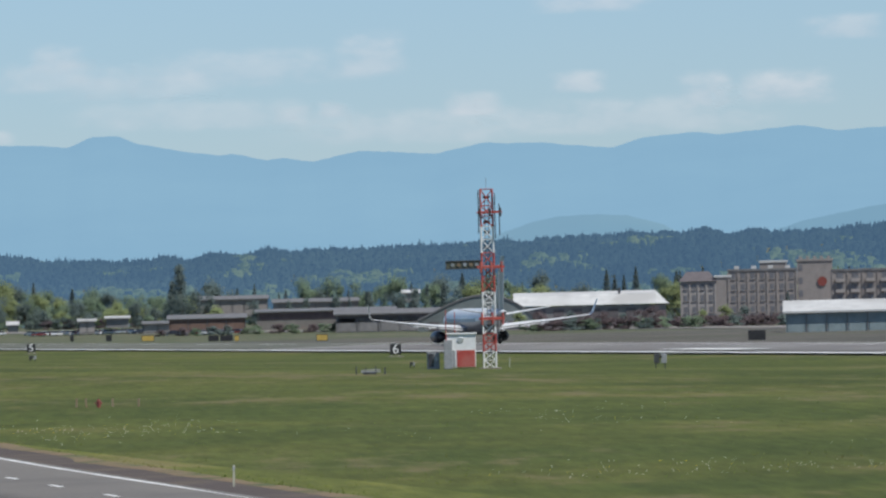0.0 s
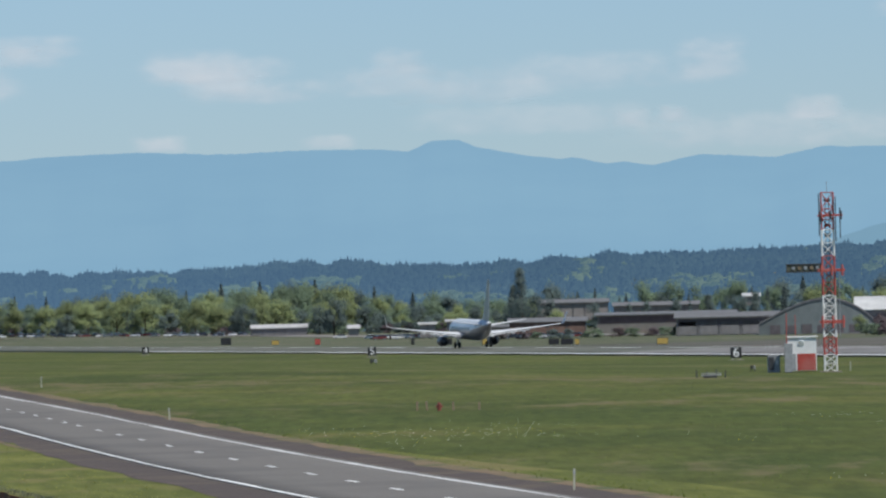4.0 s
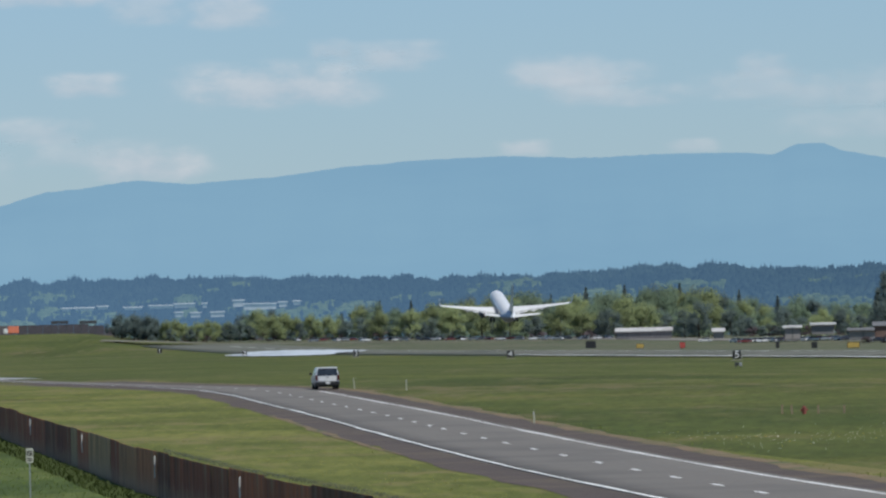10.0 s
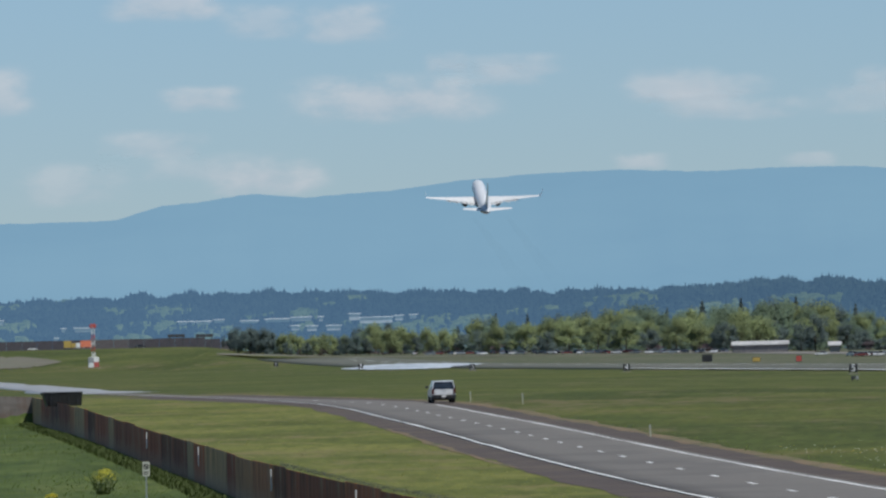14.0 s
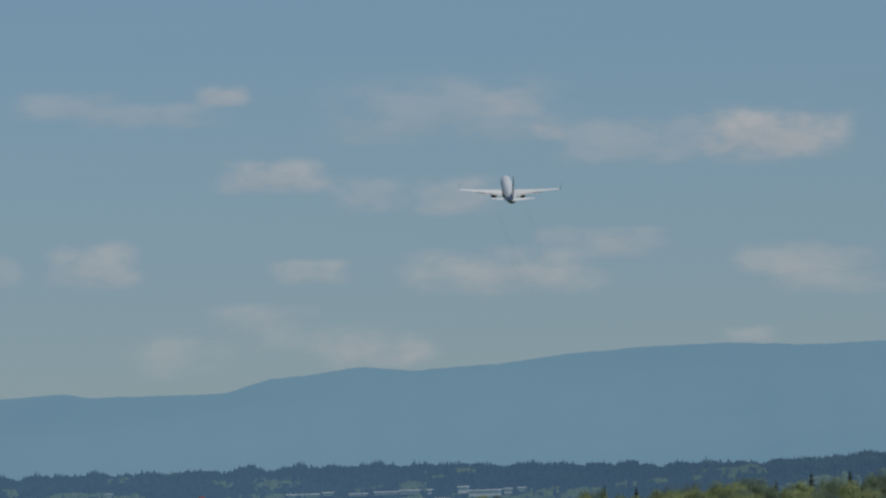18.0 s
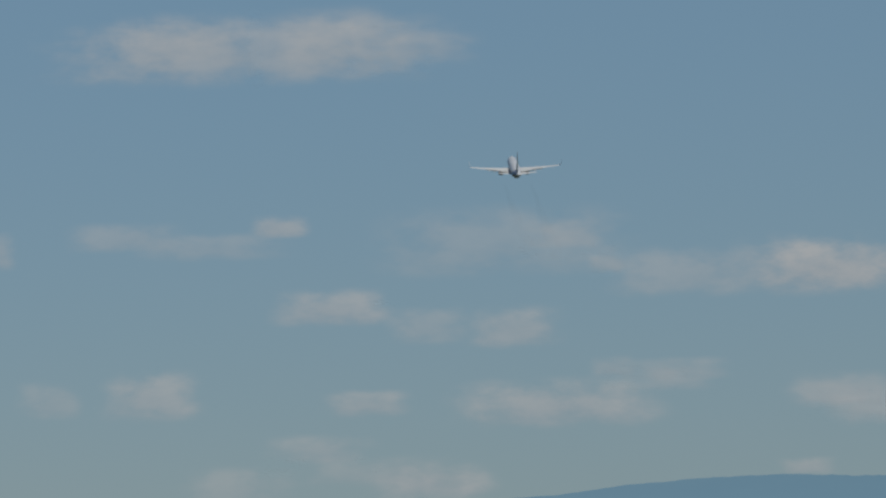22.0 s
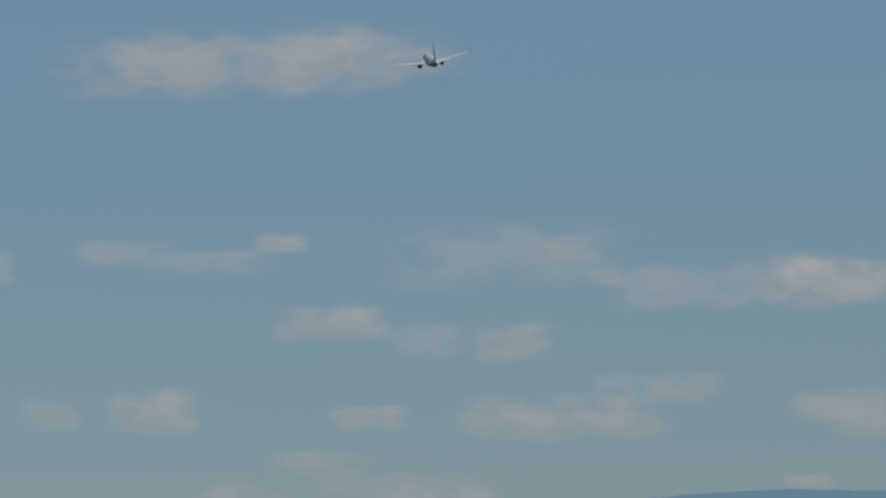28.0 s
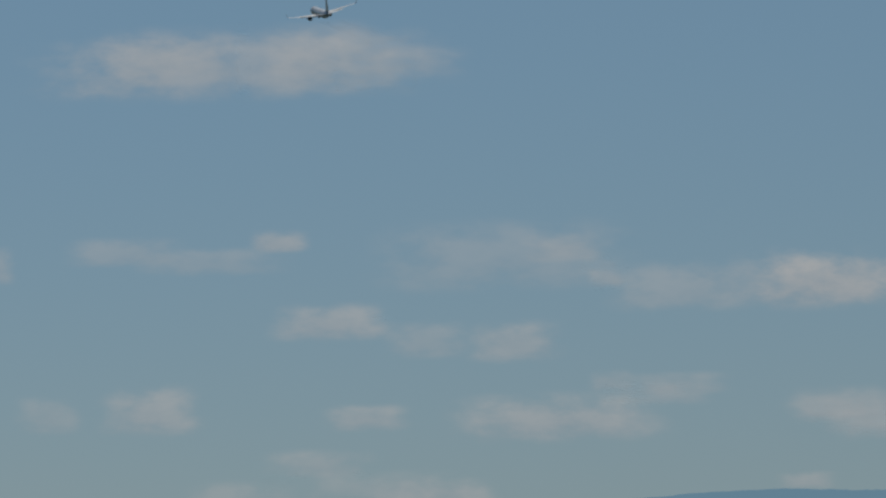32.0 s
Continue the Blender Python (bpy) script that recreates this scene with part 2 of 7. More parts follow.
M["wood"] = surface("weathered_wood", (0.15, 0.11, 0.07), (0.28, 0.22, 0.15), 3.0, 0.85, bump=0.3)


def leaf_material(name, dark, mid, light, vary=0.18):
    m, nodes, links, bsdf = material(name)
    geo = nodes.new("ShaderNodeNewGeometry")
    col = ramp(nodes, links, geo.outputs["Random Per Island"], [(0.0, dark), (0.5, mid), (1.0, light)])
    info = nodes.new("ShaderNodeObjectInfo")
    hsv = nodes.new("ShaderNodeHueSaturation")
    mr = nodes.new("ShaderNodeMapRange")
    mr.inputs["To Min"].default_value, mr.inputs["To Max"].default_value = 1 - vary, 1 + vary
    links.new(info.outputs["Random"], mr.inputs["Value"])
    links.new(mr.outputs["Result"], hsv.inputs["Value"])
    links.new(col, hsv.inputs["Color"])
    links.new(hsv.outputs["Color"], bsdf.inputs["Base Color"])
    bsdf.inputs["Roughness"].default_value = 0.75
    bsdf.inputs["Specular IOR Level"].default_value = 0.2
    sheer(nodes, links, bsdf, hsv.outputs["Color"], 0.55)
    return m


# leaf tones paled and blued: haze over the distant trees put into colour
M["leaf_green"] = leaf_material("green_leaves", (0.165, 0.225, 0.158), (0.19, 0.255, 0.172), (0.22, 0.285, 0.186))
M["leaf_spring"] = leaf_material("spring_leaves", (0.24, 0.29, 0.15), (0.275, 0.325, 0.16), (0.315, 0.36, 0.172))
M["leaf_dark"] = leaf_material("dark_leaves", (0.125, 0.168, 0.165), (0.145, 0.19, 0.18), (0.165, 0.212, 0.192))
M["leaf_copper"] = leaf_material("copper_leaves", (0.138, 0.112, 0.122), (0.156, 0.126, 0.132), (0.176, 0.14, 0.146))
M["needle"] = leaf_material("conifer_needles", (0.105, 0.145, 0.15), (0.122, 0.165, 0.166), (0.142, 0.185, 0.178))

# ---- mesh helpers ----


def part(name, bm, mat, parent=None, label="", smooth=False):
    """Links a bmesh as one mesh object, under a thing where one is given."""
    me = bpy.data.meshes.new(name)
    bm.to_mesh(me)
    bm.free()
    for mm in (mat if isinstance(mat, (list, tuple)) else [mat]):
        me.materials.append(mm)
    if smooth:
        me.shade_smooth()
    ob = new(name, me)
    if parent is not None:
        ob.parent = parent
    if label:
        ob["label"] = label
    return ob


def root(name, label, category, m=None, group="", kind=""):
    ob = new(name)
    ob.empty_display_size = 0.2
    if m is not None:
        ob.matrix_basis = m
    return tagged(ob, label, category, group, kind)


def box(bm, size, at=(0, 0, 0), bevel=0.0, turn=None):
    m = Matrix.Translation(at) @ (turn if turn is not None else Matrix()) @ Matrix.Diagonal((*size, 1))
    vs = bmesh.ops.create_cube(bm, size=1.0, matrix=m)["verts"]
    if bevel:
        es = {e for v in vs for e in v.link_edges}
        bmesh.ops.bevel(bm, geom=list(es), offset=bevel, segments=2, affect="EDGES", profile=0.5)
    return bm


def rod(bm, p, q, r, r2=None, sides=8):
    p, q = Vector(p), Vector(q)
    d = q - p
    m = Matrix.Translation((p + q) / 2) @ d.to_track_quat("Z", "Y").to_matrix().to_4x4()
    bmesh.ops.create_cone(bm, cap_ends=True, segments=sides, radius1=r, radius2=r if r2 is None else r2, depth=d.length, matrix=m)
    return bm


def loft(bm, rings, close=True, caps=True):
    """Joins rings of equally many points into a skin."""
    vs = [[bm.verts.new(p) for p in ring] for ring in rings]
    n = len(vs[0])
    for a, b in zip(vs, vs[1:]):
        for i in range(n if close else n - 1):
            j = (i + 1) % n
            bm.faces.new((a[i], a[j], b[j], b[i]))
    if caps and close:
        bm.faces.new(list(reversed(vs[0])))
        bm.faces.new(vs[-1])
    bmesh.ops.recalc_face_normals(bm, faces=bm.faces)
    return bm


def B():
    return bmesh.new()


def spot(u, d, z=0.0):
    """The point at a bearing u and a distance d, at the height z."""
    return Vector((d * math.sin(u / FOCAL), d * math.cos(u / FOCAL), z))


def level(v, d):
    """The height seen at the elevation v from the lens, d away."""
    return EYE + d * math.tan(v / FOCAL)


def smooth(a, b, x):
    t = min(1.0, max(0.0, (x - a) / (b - a)))
    return t * t * (3 - 2 * t)


def lerp(pts, x):
    if x <= pts[0][0]:
        return pts[0][1]
    for (a, p), (b, q) in zip(pts, pts[1:]):
        if x <= b:
            return p + (q - p) * (x - a) / (b - a)
    return pts[-1][1]


# ---- ground ----
WALL = [(120, 28.6), (263, 28.1), (296, 27.5), (360, 27.8), (407, 28.8), (456, 29.6), (511, 30.6), (608, 32.6), (745, 36.1)]
WALL_END = 745.0
FAR_BASE = [(400, 8.5), (950, 8.4), (1060, 4.2), (1440, 2.9), (1839, 1.2), (2139, 0.3), (2400, 0.0), (3800, 0.0)]


# skyline of the woods on the low hills, as elevations by bearing
FOREST = [(640, 99), (1043, 107), (1242, 102), (1442, 100), (1646, 95), (1872, 100), (2007, 109), (2096, 107), (2146, 97), (2350, 99), (2550, 109), (2750, 110), (2950, 117), (3220, 126), (3449, 122), (3620, 130), (4000, 134)]


def wall_x(y):
    return lerp(WALL, y)


def swell(y):
    return max(-0.5, -0.5 + 0.0045 * min(y, 600.0)) * (1 - smooth(700, 1500, y))


def terrain(x, y, side=0):
    """Height of the ground; side -1 is the lower ground on the camera's side of the flood wall."""
    d, u = math.hypot(x, y), FOCAL * math.atan2(x, max(y, 1.0))
    z = swell(y) * (1 - smooth(75, 195, x)) if y > 0 else -0.5
    z += lerp(FAR_BASE, u) * smooth(2300 if u > 950 else 2700, 3200, d)
    z += (EYE + 0.317 * (lerp(FOREST, u) - 24) - z) * smooth(3380, 4250, d)
    if side < 0 and y < WALL_END:
        dip = 2.15 + 0.35 * smooth(500, 700, y)
        z = z + 0.3 - dip - 0.25 * smooth(0, 14, wall_x(y) - x)
        z = z + (5.15 - z) * (1 - smooth(3, 55, math.hypot(x, y)))
    if y >= WALL_END and x < wall_x(y):
        z += 0.9 * smooth(0, 14, wall_x(y) - x) * (1 - smooth(800, 1400, y))
    return z


def build_ground():
    rows = [-4000, -1200, -400, -150, -60, -30, -10, 5, 20, 35, 55, 80, 110, 140, 170]
    rows += list(range(180, 745, 6)) + [744.7, 745.3, 752] + list(range(760, 1500, 20)) + list(range(1500, 3000, 60)) + list(range(3000, 4400, 70)) + [4600, 5200, 7000, 12000]
    offs = [-9000, -3000, -1000, -400, -150, -80, -50, -35, -25, -18, -12, -8, -5, -2.5, -1, 0.12, 0.26, 1, 2, 4, 6, 8, 9.5, 11, 13, 15, 17, 19, 21, 24, 28, 33, 40, 48, 57, 67, 78, 90, 105, 120, 140, 160, 170, 183, 200, 230, 260, 300, 360, 430, 520, 650, 820, 1050, 1400, 2000, 4000, 12000]
    bm = B()
    grid = []
    for y in rows:
        line = []
        for o in offs:
            x = wall_x(y) + o
            z = terrain(x, y, -1 if o < 0.2 else 1)
            rough = noise.noise(Vector((x * 0.07, y * 0.03, 0.0))) * 0.10 + noise.noise(Vector((x * 0.4, y * 0.11, 7.0))) * 0.05
            if 0.1 < o < 45:
                rough = 0
            elif o > 170:
                rough *= 0.25
            line.append(bm.verts.new((x, y, z + (rough if 150 < y < 2600 else 0))))
        grid.append(line)
    for i in range(len(rows) - 1):
        for j in range(len(offs) - 1):
            f = bm.faces.new((grid[i][j], grid[i][j + 1], grid[i + 1][j + 1], grid[i + 1][j]))
            o, y = offs[j], rows[i]
            f.smooth = True
            if o < 0.2 and y < WALL_END:
                f.material_index = 2
            elif o < 24 and y < 760:
                f.material_index = 1
            elif o > 228:
                f.material_index = 4 if y < 1560 else 3
    bmesh.ops.recalc_face_normals(bm, faces=bm.faces)
    ob = part("ground", bm, [M["field"], M["lawn"], M["bank"], M["dry_field"], M["dirt"]])
    return tagged(ob, "airfield grass with mown strips and dry patches", "grass", kind="structure")


ground = build_ground()

ROAD = [(60, 39.0), (160, 40.2), (230, 41.3), (261, 42.0), (298, 42.9), (344, 44.8), (400, 47.4), (452, 50.1), (527, 53.3), (572, 55.4), (601, 55.9), (650, 54.5), (700, 52.6), (760, 50.8), (860, 51.0), (1000, 55.0), (1100, 58.5), (1373, 72.0), (1600, 75.0), (1800, 76.4), (2080, 77.5), (2400, 78.0)]


def road_x(y):
    # eased between the knots, so that the kerb lines bend softly
    return sum(lerp(ROAD, y + k) for k in (-24, -12, 0, 12, 24)) / 5


def ribbon(name, x0, x1, ys, lift, mat, label, category, follow=road_x, wobble=0.0, kind="structure", seed=0.0, down=0.0, crown=0.0, narrow=0.0):
    """A strip laid along a line, between two offsets from it."""
    bm = B()
    prev = None
    for y in ys:
        c = follow(y)
        w0 = wobble * noise.noise(Vector((y * 0.06, seed, 0))) + wobble * 0.6 * noise.noise(Vector((y * 0.31, seed, 3)))
        w1 = wobble * noise.noise(Vector((y * 0.06, seed, 9))) + wobble * 0.6 * noise.noise(Vector((y * 0.31, seed, 5)))
        pts = []
        n = 4
        slim = 1 - narrow * smooth(590, 680, y)
        for k in range(n + 1):
            x = c + slim * ((x0 + w0) + (x1 + w1 - x0 - w0) * k / n)
            pts.append((x, y, terrain(x, y, 1) + lift + crown * (1 - abs(2 * k / n - 1))))
        if down:
            pts = [(pts[0][0], y, pts[0][2] - down)] + pts + [(pts[-1][0], y, pts[-1][2] - down)]
        ring = [bm.verts.new(p) for p in pts]
        if prev:
            for a, b, c2, d2 in zip(prev, prev[1:], ring[1:], ring):
                bm.faces.new((a, b, c2, d2)).smooth = True
        prev = ring
    bmesh.ops.recalc_face_normals(bm, faces=bm.faces)
    return tagged(part(name, bm, mat), label, category, kind=kind)


ys_near = list(range(60, 760, 5))
ys_all = ys_near + list(range(760, 1801, 20))
ribbon("road_shoulder", -6.5, 6.4, ys_near, 0.012, M["gravel"], "dark gravel shoulder along the service road", "shoulder", wobble=0.55)
ribbon("dry_verge", 5.9, 6.9, ys_near, 0.018, M["dry_edge"], "dry brown verge between gravel and grass", "verge", wobble=0.7, seed=4)
ribbon("dry_verge", -6.7, -6.3, list(range(340, 470, 5)), 0.018, M["dry_edge"], "dry brown verge between gravel and grass", "verge", wobble=0.5, seed=11)
ribbon("road", -6.5, 6.5, list(range(900, 2401, 20)), 0.034, M["shimmer_asphalt"], "far stretch of the service road, pale sky shimmer painted in", "road", down=0.05)
ribbon("road", -4.25, 3.9, [y for y in ys_all if y <= 920], 0.03, M["asphalt"], "grey asphalt service road with white lines", "road", down=0.05, narrow=0.5)
for off, y1 in ((-4.0, 1200), (3.4, 577)):
    ribbon("edge_line", off - 0.09, off + 0.09, [y for y in ys_all if y <= y1], 0.038, M["paint"], "solid white edge line painted on the road", "road marking", wobble=0.11, seed=off, narrow=0.5)
DASHES = [207.6, 221.0, 234.3, 247.6, 261.0, 272.8, 285.4, 298.9, 313.4, 328.7, 343.7, 359.1, 372.8, 386.6, 401.2, 412.4, 425.6, 438.0, 450.6, 464.1, 477.0]
DASHES += [477.0 + 13.4 * k for k in range(1, 13)]
for y in DASHES:
    ribbon("centre_dash", -0.10, 0.10, [y - 1.5, y, y + 1.5], 0.038, M["paint"], "short white centre dash painted on the road", "road marking")

straight = lambda y: 0.0
ys_run = [-600, 0, 300, 600] + list(range(700, 2801, 60))
ribbon("runway", 219.0, 267.0, [y for y in ys_run if y <= 1180], 0.24, M["runway"], "long grey asphalt runway with white edge lines", "runway", follow=straight, down=0.3, crown=0.36)
ribbon("runway", 219.0, 267.0, [y for y in ys_run if y >= 1180], 0.24, M["tree_mirage"], "far stretch of the runway, dark tree mirage painted in", "runway", follow=straight, down=0.3, crown=0.36)
ribbon("runway_edge_line", 218.2, 223.4, [y for y in ys_run if y <= 1720], 0.275, M["paint"], "white runway edge line", "road marking", follow=straight)
ribbon("runway_edge_line", 264.9, 266.0, [y for y in ys_run if y <= 1300], 0.275, M["paint"], "white runway edge line", "road marking", follow=straight)
y = 640.0
while y < 2700:
    ribbon("runway_centre_dash", 242.6, 243.4, [y, y + 18, y + 36], 0.62, M["paint"], "white dash on the runway's centre line", "road marking", follow=straight)
    y += 61.0
def pad(name, u0, u1, near, far, mat, label, category, seed=0.0, blunt=0.6):
    """A patch of bare ground or painted mirage, ragged and tapering out at both tips."""
    bm = B()
    prev = None
    mid = (near + far) / 2
    for k in range(31):
        u = u0 + (u1 - u0) * k / 30
        q = math.sin(math.pi * (k + 0.4) / 31) ** blunt
        d0 = mid - (mid - near) * q * (1 + 0.35 * noise.noise(Vector((k * 0.7, seed, 0))))
        d1 = mid + (far - mid) * q * (1 + 0.35 * noise.noise(Vector((k * 0.6, seed, 9))))
        ring = []
        for m in range(5):
            p = spot(u, d0 + (d1 - d0) * m / 4)
            paved = 218.9 <= p.x <= 267.1
            ring.append(bm.verts.new((p.x, p.y, terrain(p.x, p.y, 1) + (0.66 if paved else 0.25))))
        if prev:
            for a, b, c, d in zip(prev, prev[1:], ring[1:], ring):
                bm.faces.new((a, b, c, d)).smooth = True
        prev = ring
    bmesh.ops.recalc_face_normals(bm, faces=bm.faces)
    tagged(part(name, bm, mat), label, category, kind="structure")


# bright mirage laid over the ground as a pale patch
pad("runway_mirage", 1195, 1445, 2070, 2440, M["mirage_glare"], "pale sky mirage painted over the runway's end", "runway", 2.0)
pad("bare_patch", 520, 700, 2830, 3010, M["pale_dirt"], "bare pale patch in the far grass", "ground", 7.0, 0.9)
ribbon("perimeter_track", 0.0, 210.0, [2840, 2860, 2880, 2900], 0.10, M["pale_dirt"], "pale dirt track before the trees", "track", follow=lambda y: y * 0.073, wobble=9.0)
ribbon("aiming_point_bar", 224.2, 229.4, [880, 893, 906, 920], 0.47, M["paint"], "broad white aiming-point bar on the runway", "road marking", follow=straight)
ribbon("taxiway", 405.0, 432.0, list(range(500, 3300, 80)), 0.12, M["concrete"], "pale concrete taxiway beyond the runway", "taxiway", follow=straight, down=0.2)
ribbon("apron", 470.0, 640.0, list(range(900, 2400, 80)), 0.10, M["concrete"], "pale concrete apron before the hangars", "apron", follow=straight, down=0.2)

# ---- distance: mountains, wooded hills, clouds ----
# mountains, hills, woods and far walls all carry painted haze in their emission
M["mountain"] = surface("distant_mountain", (0.004, 0.012, 0.012), (0.085, 0.112, 0.086), 0.0045, 1.0, bump=0, stain=(0.10, 0.12, 0.09), stain_scale=0.002, haze_glow=0.76, spec=0, stretch=(0.5, 1, 2.2))
M["near_hill"] = surface("distant_hill", (0.02, 0.036, 0.026), (0.055, 0.08, 0.045), 0.01, 1.0, bump=0, stain=(0.09, 0.11, 0.06), stain_scale=0.004, haze_glow=0.70, spec=0, tint=(0.24, 0.415, 0.56))
M["woods"] = surface("distant_conifers", (0.012, 0.021, 0.020), (0.026, 0.040, 0.032), 0.02, 1.0, bump=0, stain=(0.038, 0.055, 0.040), stain_scale=0.006, haze_glow=0.36, spec=0, tint=(0.145, 0.27, 0.43), deep=0.52)
M["woods_light"] = surface("distant_broadleaf", (0.045, 0.060, 0.028), (0.105, 0.118, 0.050), 0.012, 1.0, bump=0, stain=(0.05, 0.07, 0.045), stain_scale=0.01, haze_glow=0.36, spec=0, tint=(0.20, 0.34, 0.42), deep=0.56)
M["far_white"] = surface("distant_white_wall", (0.22, 0.22, 0.23), (0.66, 0.66, 0.66), 0.12, 0.8, bump=0, haze_glow=0.3, spec=0.1)


def ridge(name, profile, far, depth, base_v, mat, label, ragged, seed):
    """A range of hills: a crest line, falling towards the viewer in folds."""
    bm = B()
    grid = []
    u0, u1 = profile[0][0], profile[-1][0]
    n = int((u1 - u0) / 9)
    for i in range(n + 1):
        u = u0 + (u1 - u0) * i / n
        crest = lerp(profile, u)
        crest += ragged * (noise.noise(Vector((u * 0.03, seed, 0))) + 0.6 * noise.noise(Vector((u * 0.11, seed, 2))) + 0.5 * noise.noise(Vector((u * 0.3, seed, 4))))
        line = []
        for k in range(11):
            t = k / 10
            fold = 28 * noise.noise(Vector((u * 0.012, seed, t * 2.2))) * (1 - abs(2 * t - 1))
            d = far - depth * t + fold
            v = base_v + (crest - base_v) * (1 - t) ** 1.15
            line.append(bm.verts.new(spot(u, d, level(v, d))))
        grid.append(line)
    for a, b in zip(grid, grid[1:]):
        for k in range(10):
            bm.faces.new((a[k], b[k], b[k + 1], a[k + 1])).smooth = True
    bmesh.ops.recalc_face_normals(bm, faces=bm.faces)
    return tagged(part(name, bm, mat), label, "mountains", kind="structure")


CREST = [(-600, 215), (100, 222), (361, 229), (520, 239), (560, 231), (800, 233), (885, 257), (950, 262), (1046, 275), (1135, 266), (1305, 276), (1411, 289), (1542, 298), (1690, 302), (1850, 295), (1964, 299), (2114, 298), (2172, 293), (2190, 300), (2216, 311), (2264, 311), (2296, 297), (2393, 279), (2440, 273), (2463, 276), (2523, 263), (2553, 266), (2608, 258), (2688, 276), (2823, 267), (2903, 284), (3015, 282), (3133, 270), (3193, 287), (3284, 295), (3323, 289), (3474, 302), (3533, 291), (3640, 297), (4200, 320)]
ridge("mountain_range", CREST, 4720, 260, 40, M["mountain"], "long forested mountain range with blue haze painted in", 1.6, 1.0)
ridge("wooded_hill", [(2800, 60), (2900, 112), (2949, 128), (3000, 144), (3040, 151), (3100, 153), (3160, 150), (3220, 134), (3300, 90), (3360, 60)], 4520, 200, 30, M["near_hill"], "rounded wooded hill with pale haze painted in", 1.4, 5.0)
ridge("wooded_hill", [(3300, 60), (3400, 110), (3470, 133), (3540, 146), (3620, 160), (3700, 172), (3900, 190), (4200, 150)], 4480, 200, 30, M["near_hill"], "rounded wooded hill with pale haze painted in", 1.8, 8.0)

M["cloud"], _n, _l, _b = material("cloud_vapour")
_tc = _n.new("ShaderNodeTexCoord")
_sep = _n.new("ShaderNodeVectorMath")
_sep.operation = "MULTIPLY_ADD"
_sep.inputs[1].default_value, _sep.inputs[2].default_value = (2, 2, 2), (-1, -1, -1)
_l.new(_tc.outputs["Generated"], _sep.inputs[0])
_flat = _n.new("ShaderNodeVectorMath")
_flat.operation = "MULTIPLY"
_flat.inputs[1].default_value = (1, 0, 1)
_l.new(_sep.outputs[0], _flat.inputs[0])
_len = _n.new("ShaderNodeVectorMath")
_len.operation = "LENGTH"
_under = _n.new("ShaderNodeSeparateXYZ")
_l.new(_flat.outputs[0], _under.inputs[0])
_press = _n.new("ShaderNodeMapRange")
_press.inputs["From Min"].default_value, _press.inputs["From Max"].default_value = -1.0, 0.0
_press.inputs["To Min"].default_value, _press.inputs["To Max"].default_value = -1.5, 0.0
_l.new(_under.outputs["Z"], _press.inputs["Value"])
_high = _n.new("ShaderNodeMath")
_high.operation = "MAXIMUM"
_high.inputs[1].default_value = 0.0
_l.new(_under.outputs["Z"], _high.inputs[0])
_tall = _n.new("ShaderNodeMath")
_tall.operation = "ADD"
_l.new(_press.outputs["Result"], _tall.inputs[0])
_l.new(_high.outputs[0], _tall.inputs[1])
_round = _n.new("ShaderNodeCombineXYZ")
_l.new(_under.outputs["X"], _round.inputs["X"])
_l.new(_tall.outputs[0], _round.inputs["Z"])
_squared = _n.new("ShaderNodeVectorMath")
_squared.operation = "MULTIPLY"
_l.new(_round.outputs[0], _squared.inputs[0])
_l.new(_round.outputs[0], _squared.inputs[1])
_l.new(_squared.outputs[0], _len.inputs[0])
_blunt = _n.new("ShaderNodeMath")
_blunt.operation = "SQRT"
_l.new(_len.outputs["Value"], _blunt.inputs[0])
_info = _n.new("ShaderNodeObjectInfo")
_off = _n.new("ShaderNodeVectorMath")
_off.operation = "MULTIPLY_ADD"
_off.inputs[1].default_value = (1, 0, 2.1)
_l.new(_tc.outputs["Object"], _off.inputs[0])
_rv = _n.new("ShaderNodeVectorMath")
_rv.operation = "SCALE"
_rv.inputs[0].default_value = (900, 400, 700)
_l.new(_info.outputs["Random"], _rv.inputs["Scale"])
_l.new(_rv.outputs[0], _off.inputs[2])
_nz = _n.new("ShaderNodeTexNoise")
_nz.inputs["Scale"].default_value, _nz.inputs["Detail"].default_value, _nz.inputs["Roughness"].default_value = 0.034, 4, 0.55
_l.new(_off.outputs[0], _nz.inputs["Vector"])
_d = _n.new("ShaderNodeMath")
_d.operation = "MULTIPLY_ADD"
_d.inputs[1].default_value, _d.inputs[2].default_value = 1.8, -0.32
_l.new(_nz.outputs["Fac"], _d.inputs[0])
_a = _n.new("ShaderNodeMath")
_a.operation = "SUBTRACT"
_l.new(_d.outputs[0], _a.inputs[0])
_l.new(_blunt.outputs[0], _a.inputs[1])
_mr = _n.new("ShaderNodeMapRange")
_mr.interpolation_type = "SMOOTHSTEP"
_mr.inputs["From Min"].default_value, _mr.inputs["From Max"].default_value = -0.55, 0.5
_l.new(_a.outputs[0], _mr.inputs["Value"])
_den = _n.new("ShaderNodeMath")
_den.operation = "MULTIPLY"
_rim = _n.new("ShaderNodeMapRange")
_rim.interpolation_type = "SMOOTHSTEP"
_rim.inputs["From Min"].default_value, _rim.inputs["From Max"].default_value = 1.0, 0.55
_l.new(_blunt.outputs[0], _rim.inputs["Value"])
_soft = _n.new("ShaderNodeMath")
_soft.operation = "MULTIPLY"
_l.new(_mr.outputs["Result"], _soft.inputs[0])
_l.new(_rim.outputs["Result"], _soft.inputs[1])
_l.new(_soft.outputs[0], _den.inputs[0])
_l.new(_info.outputs["Alpha"], _den.inputs[1])
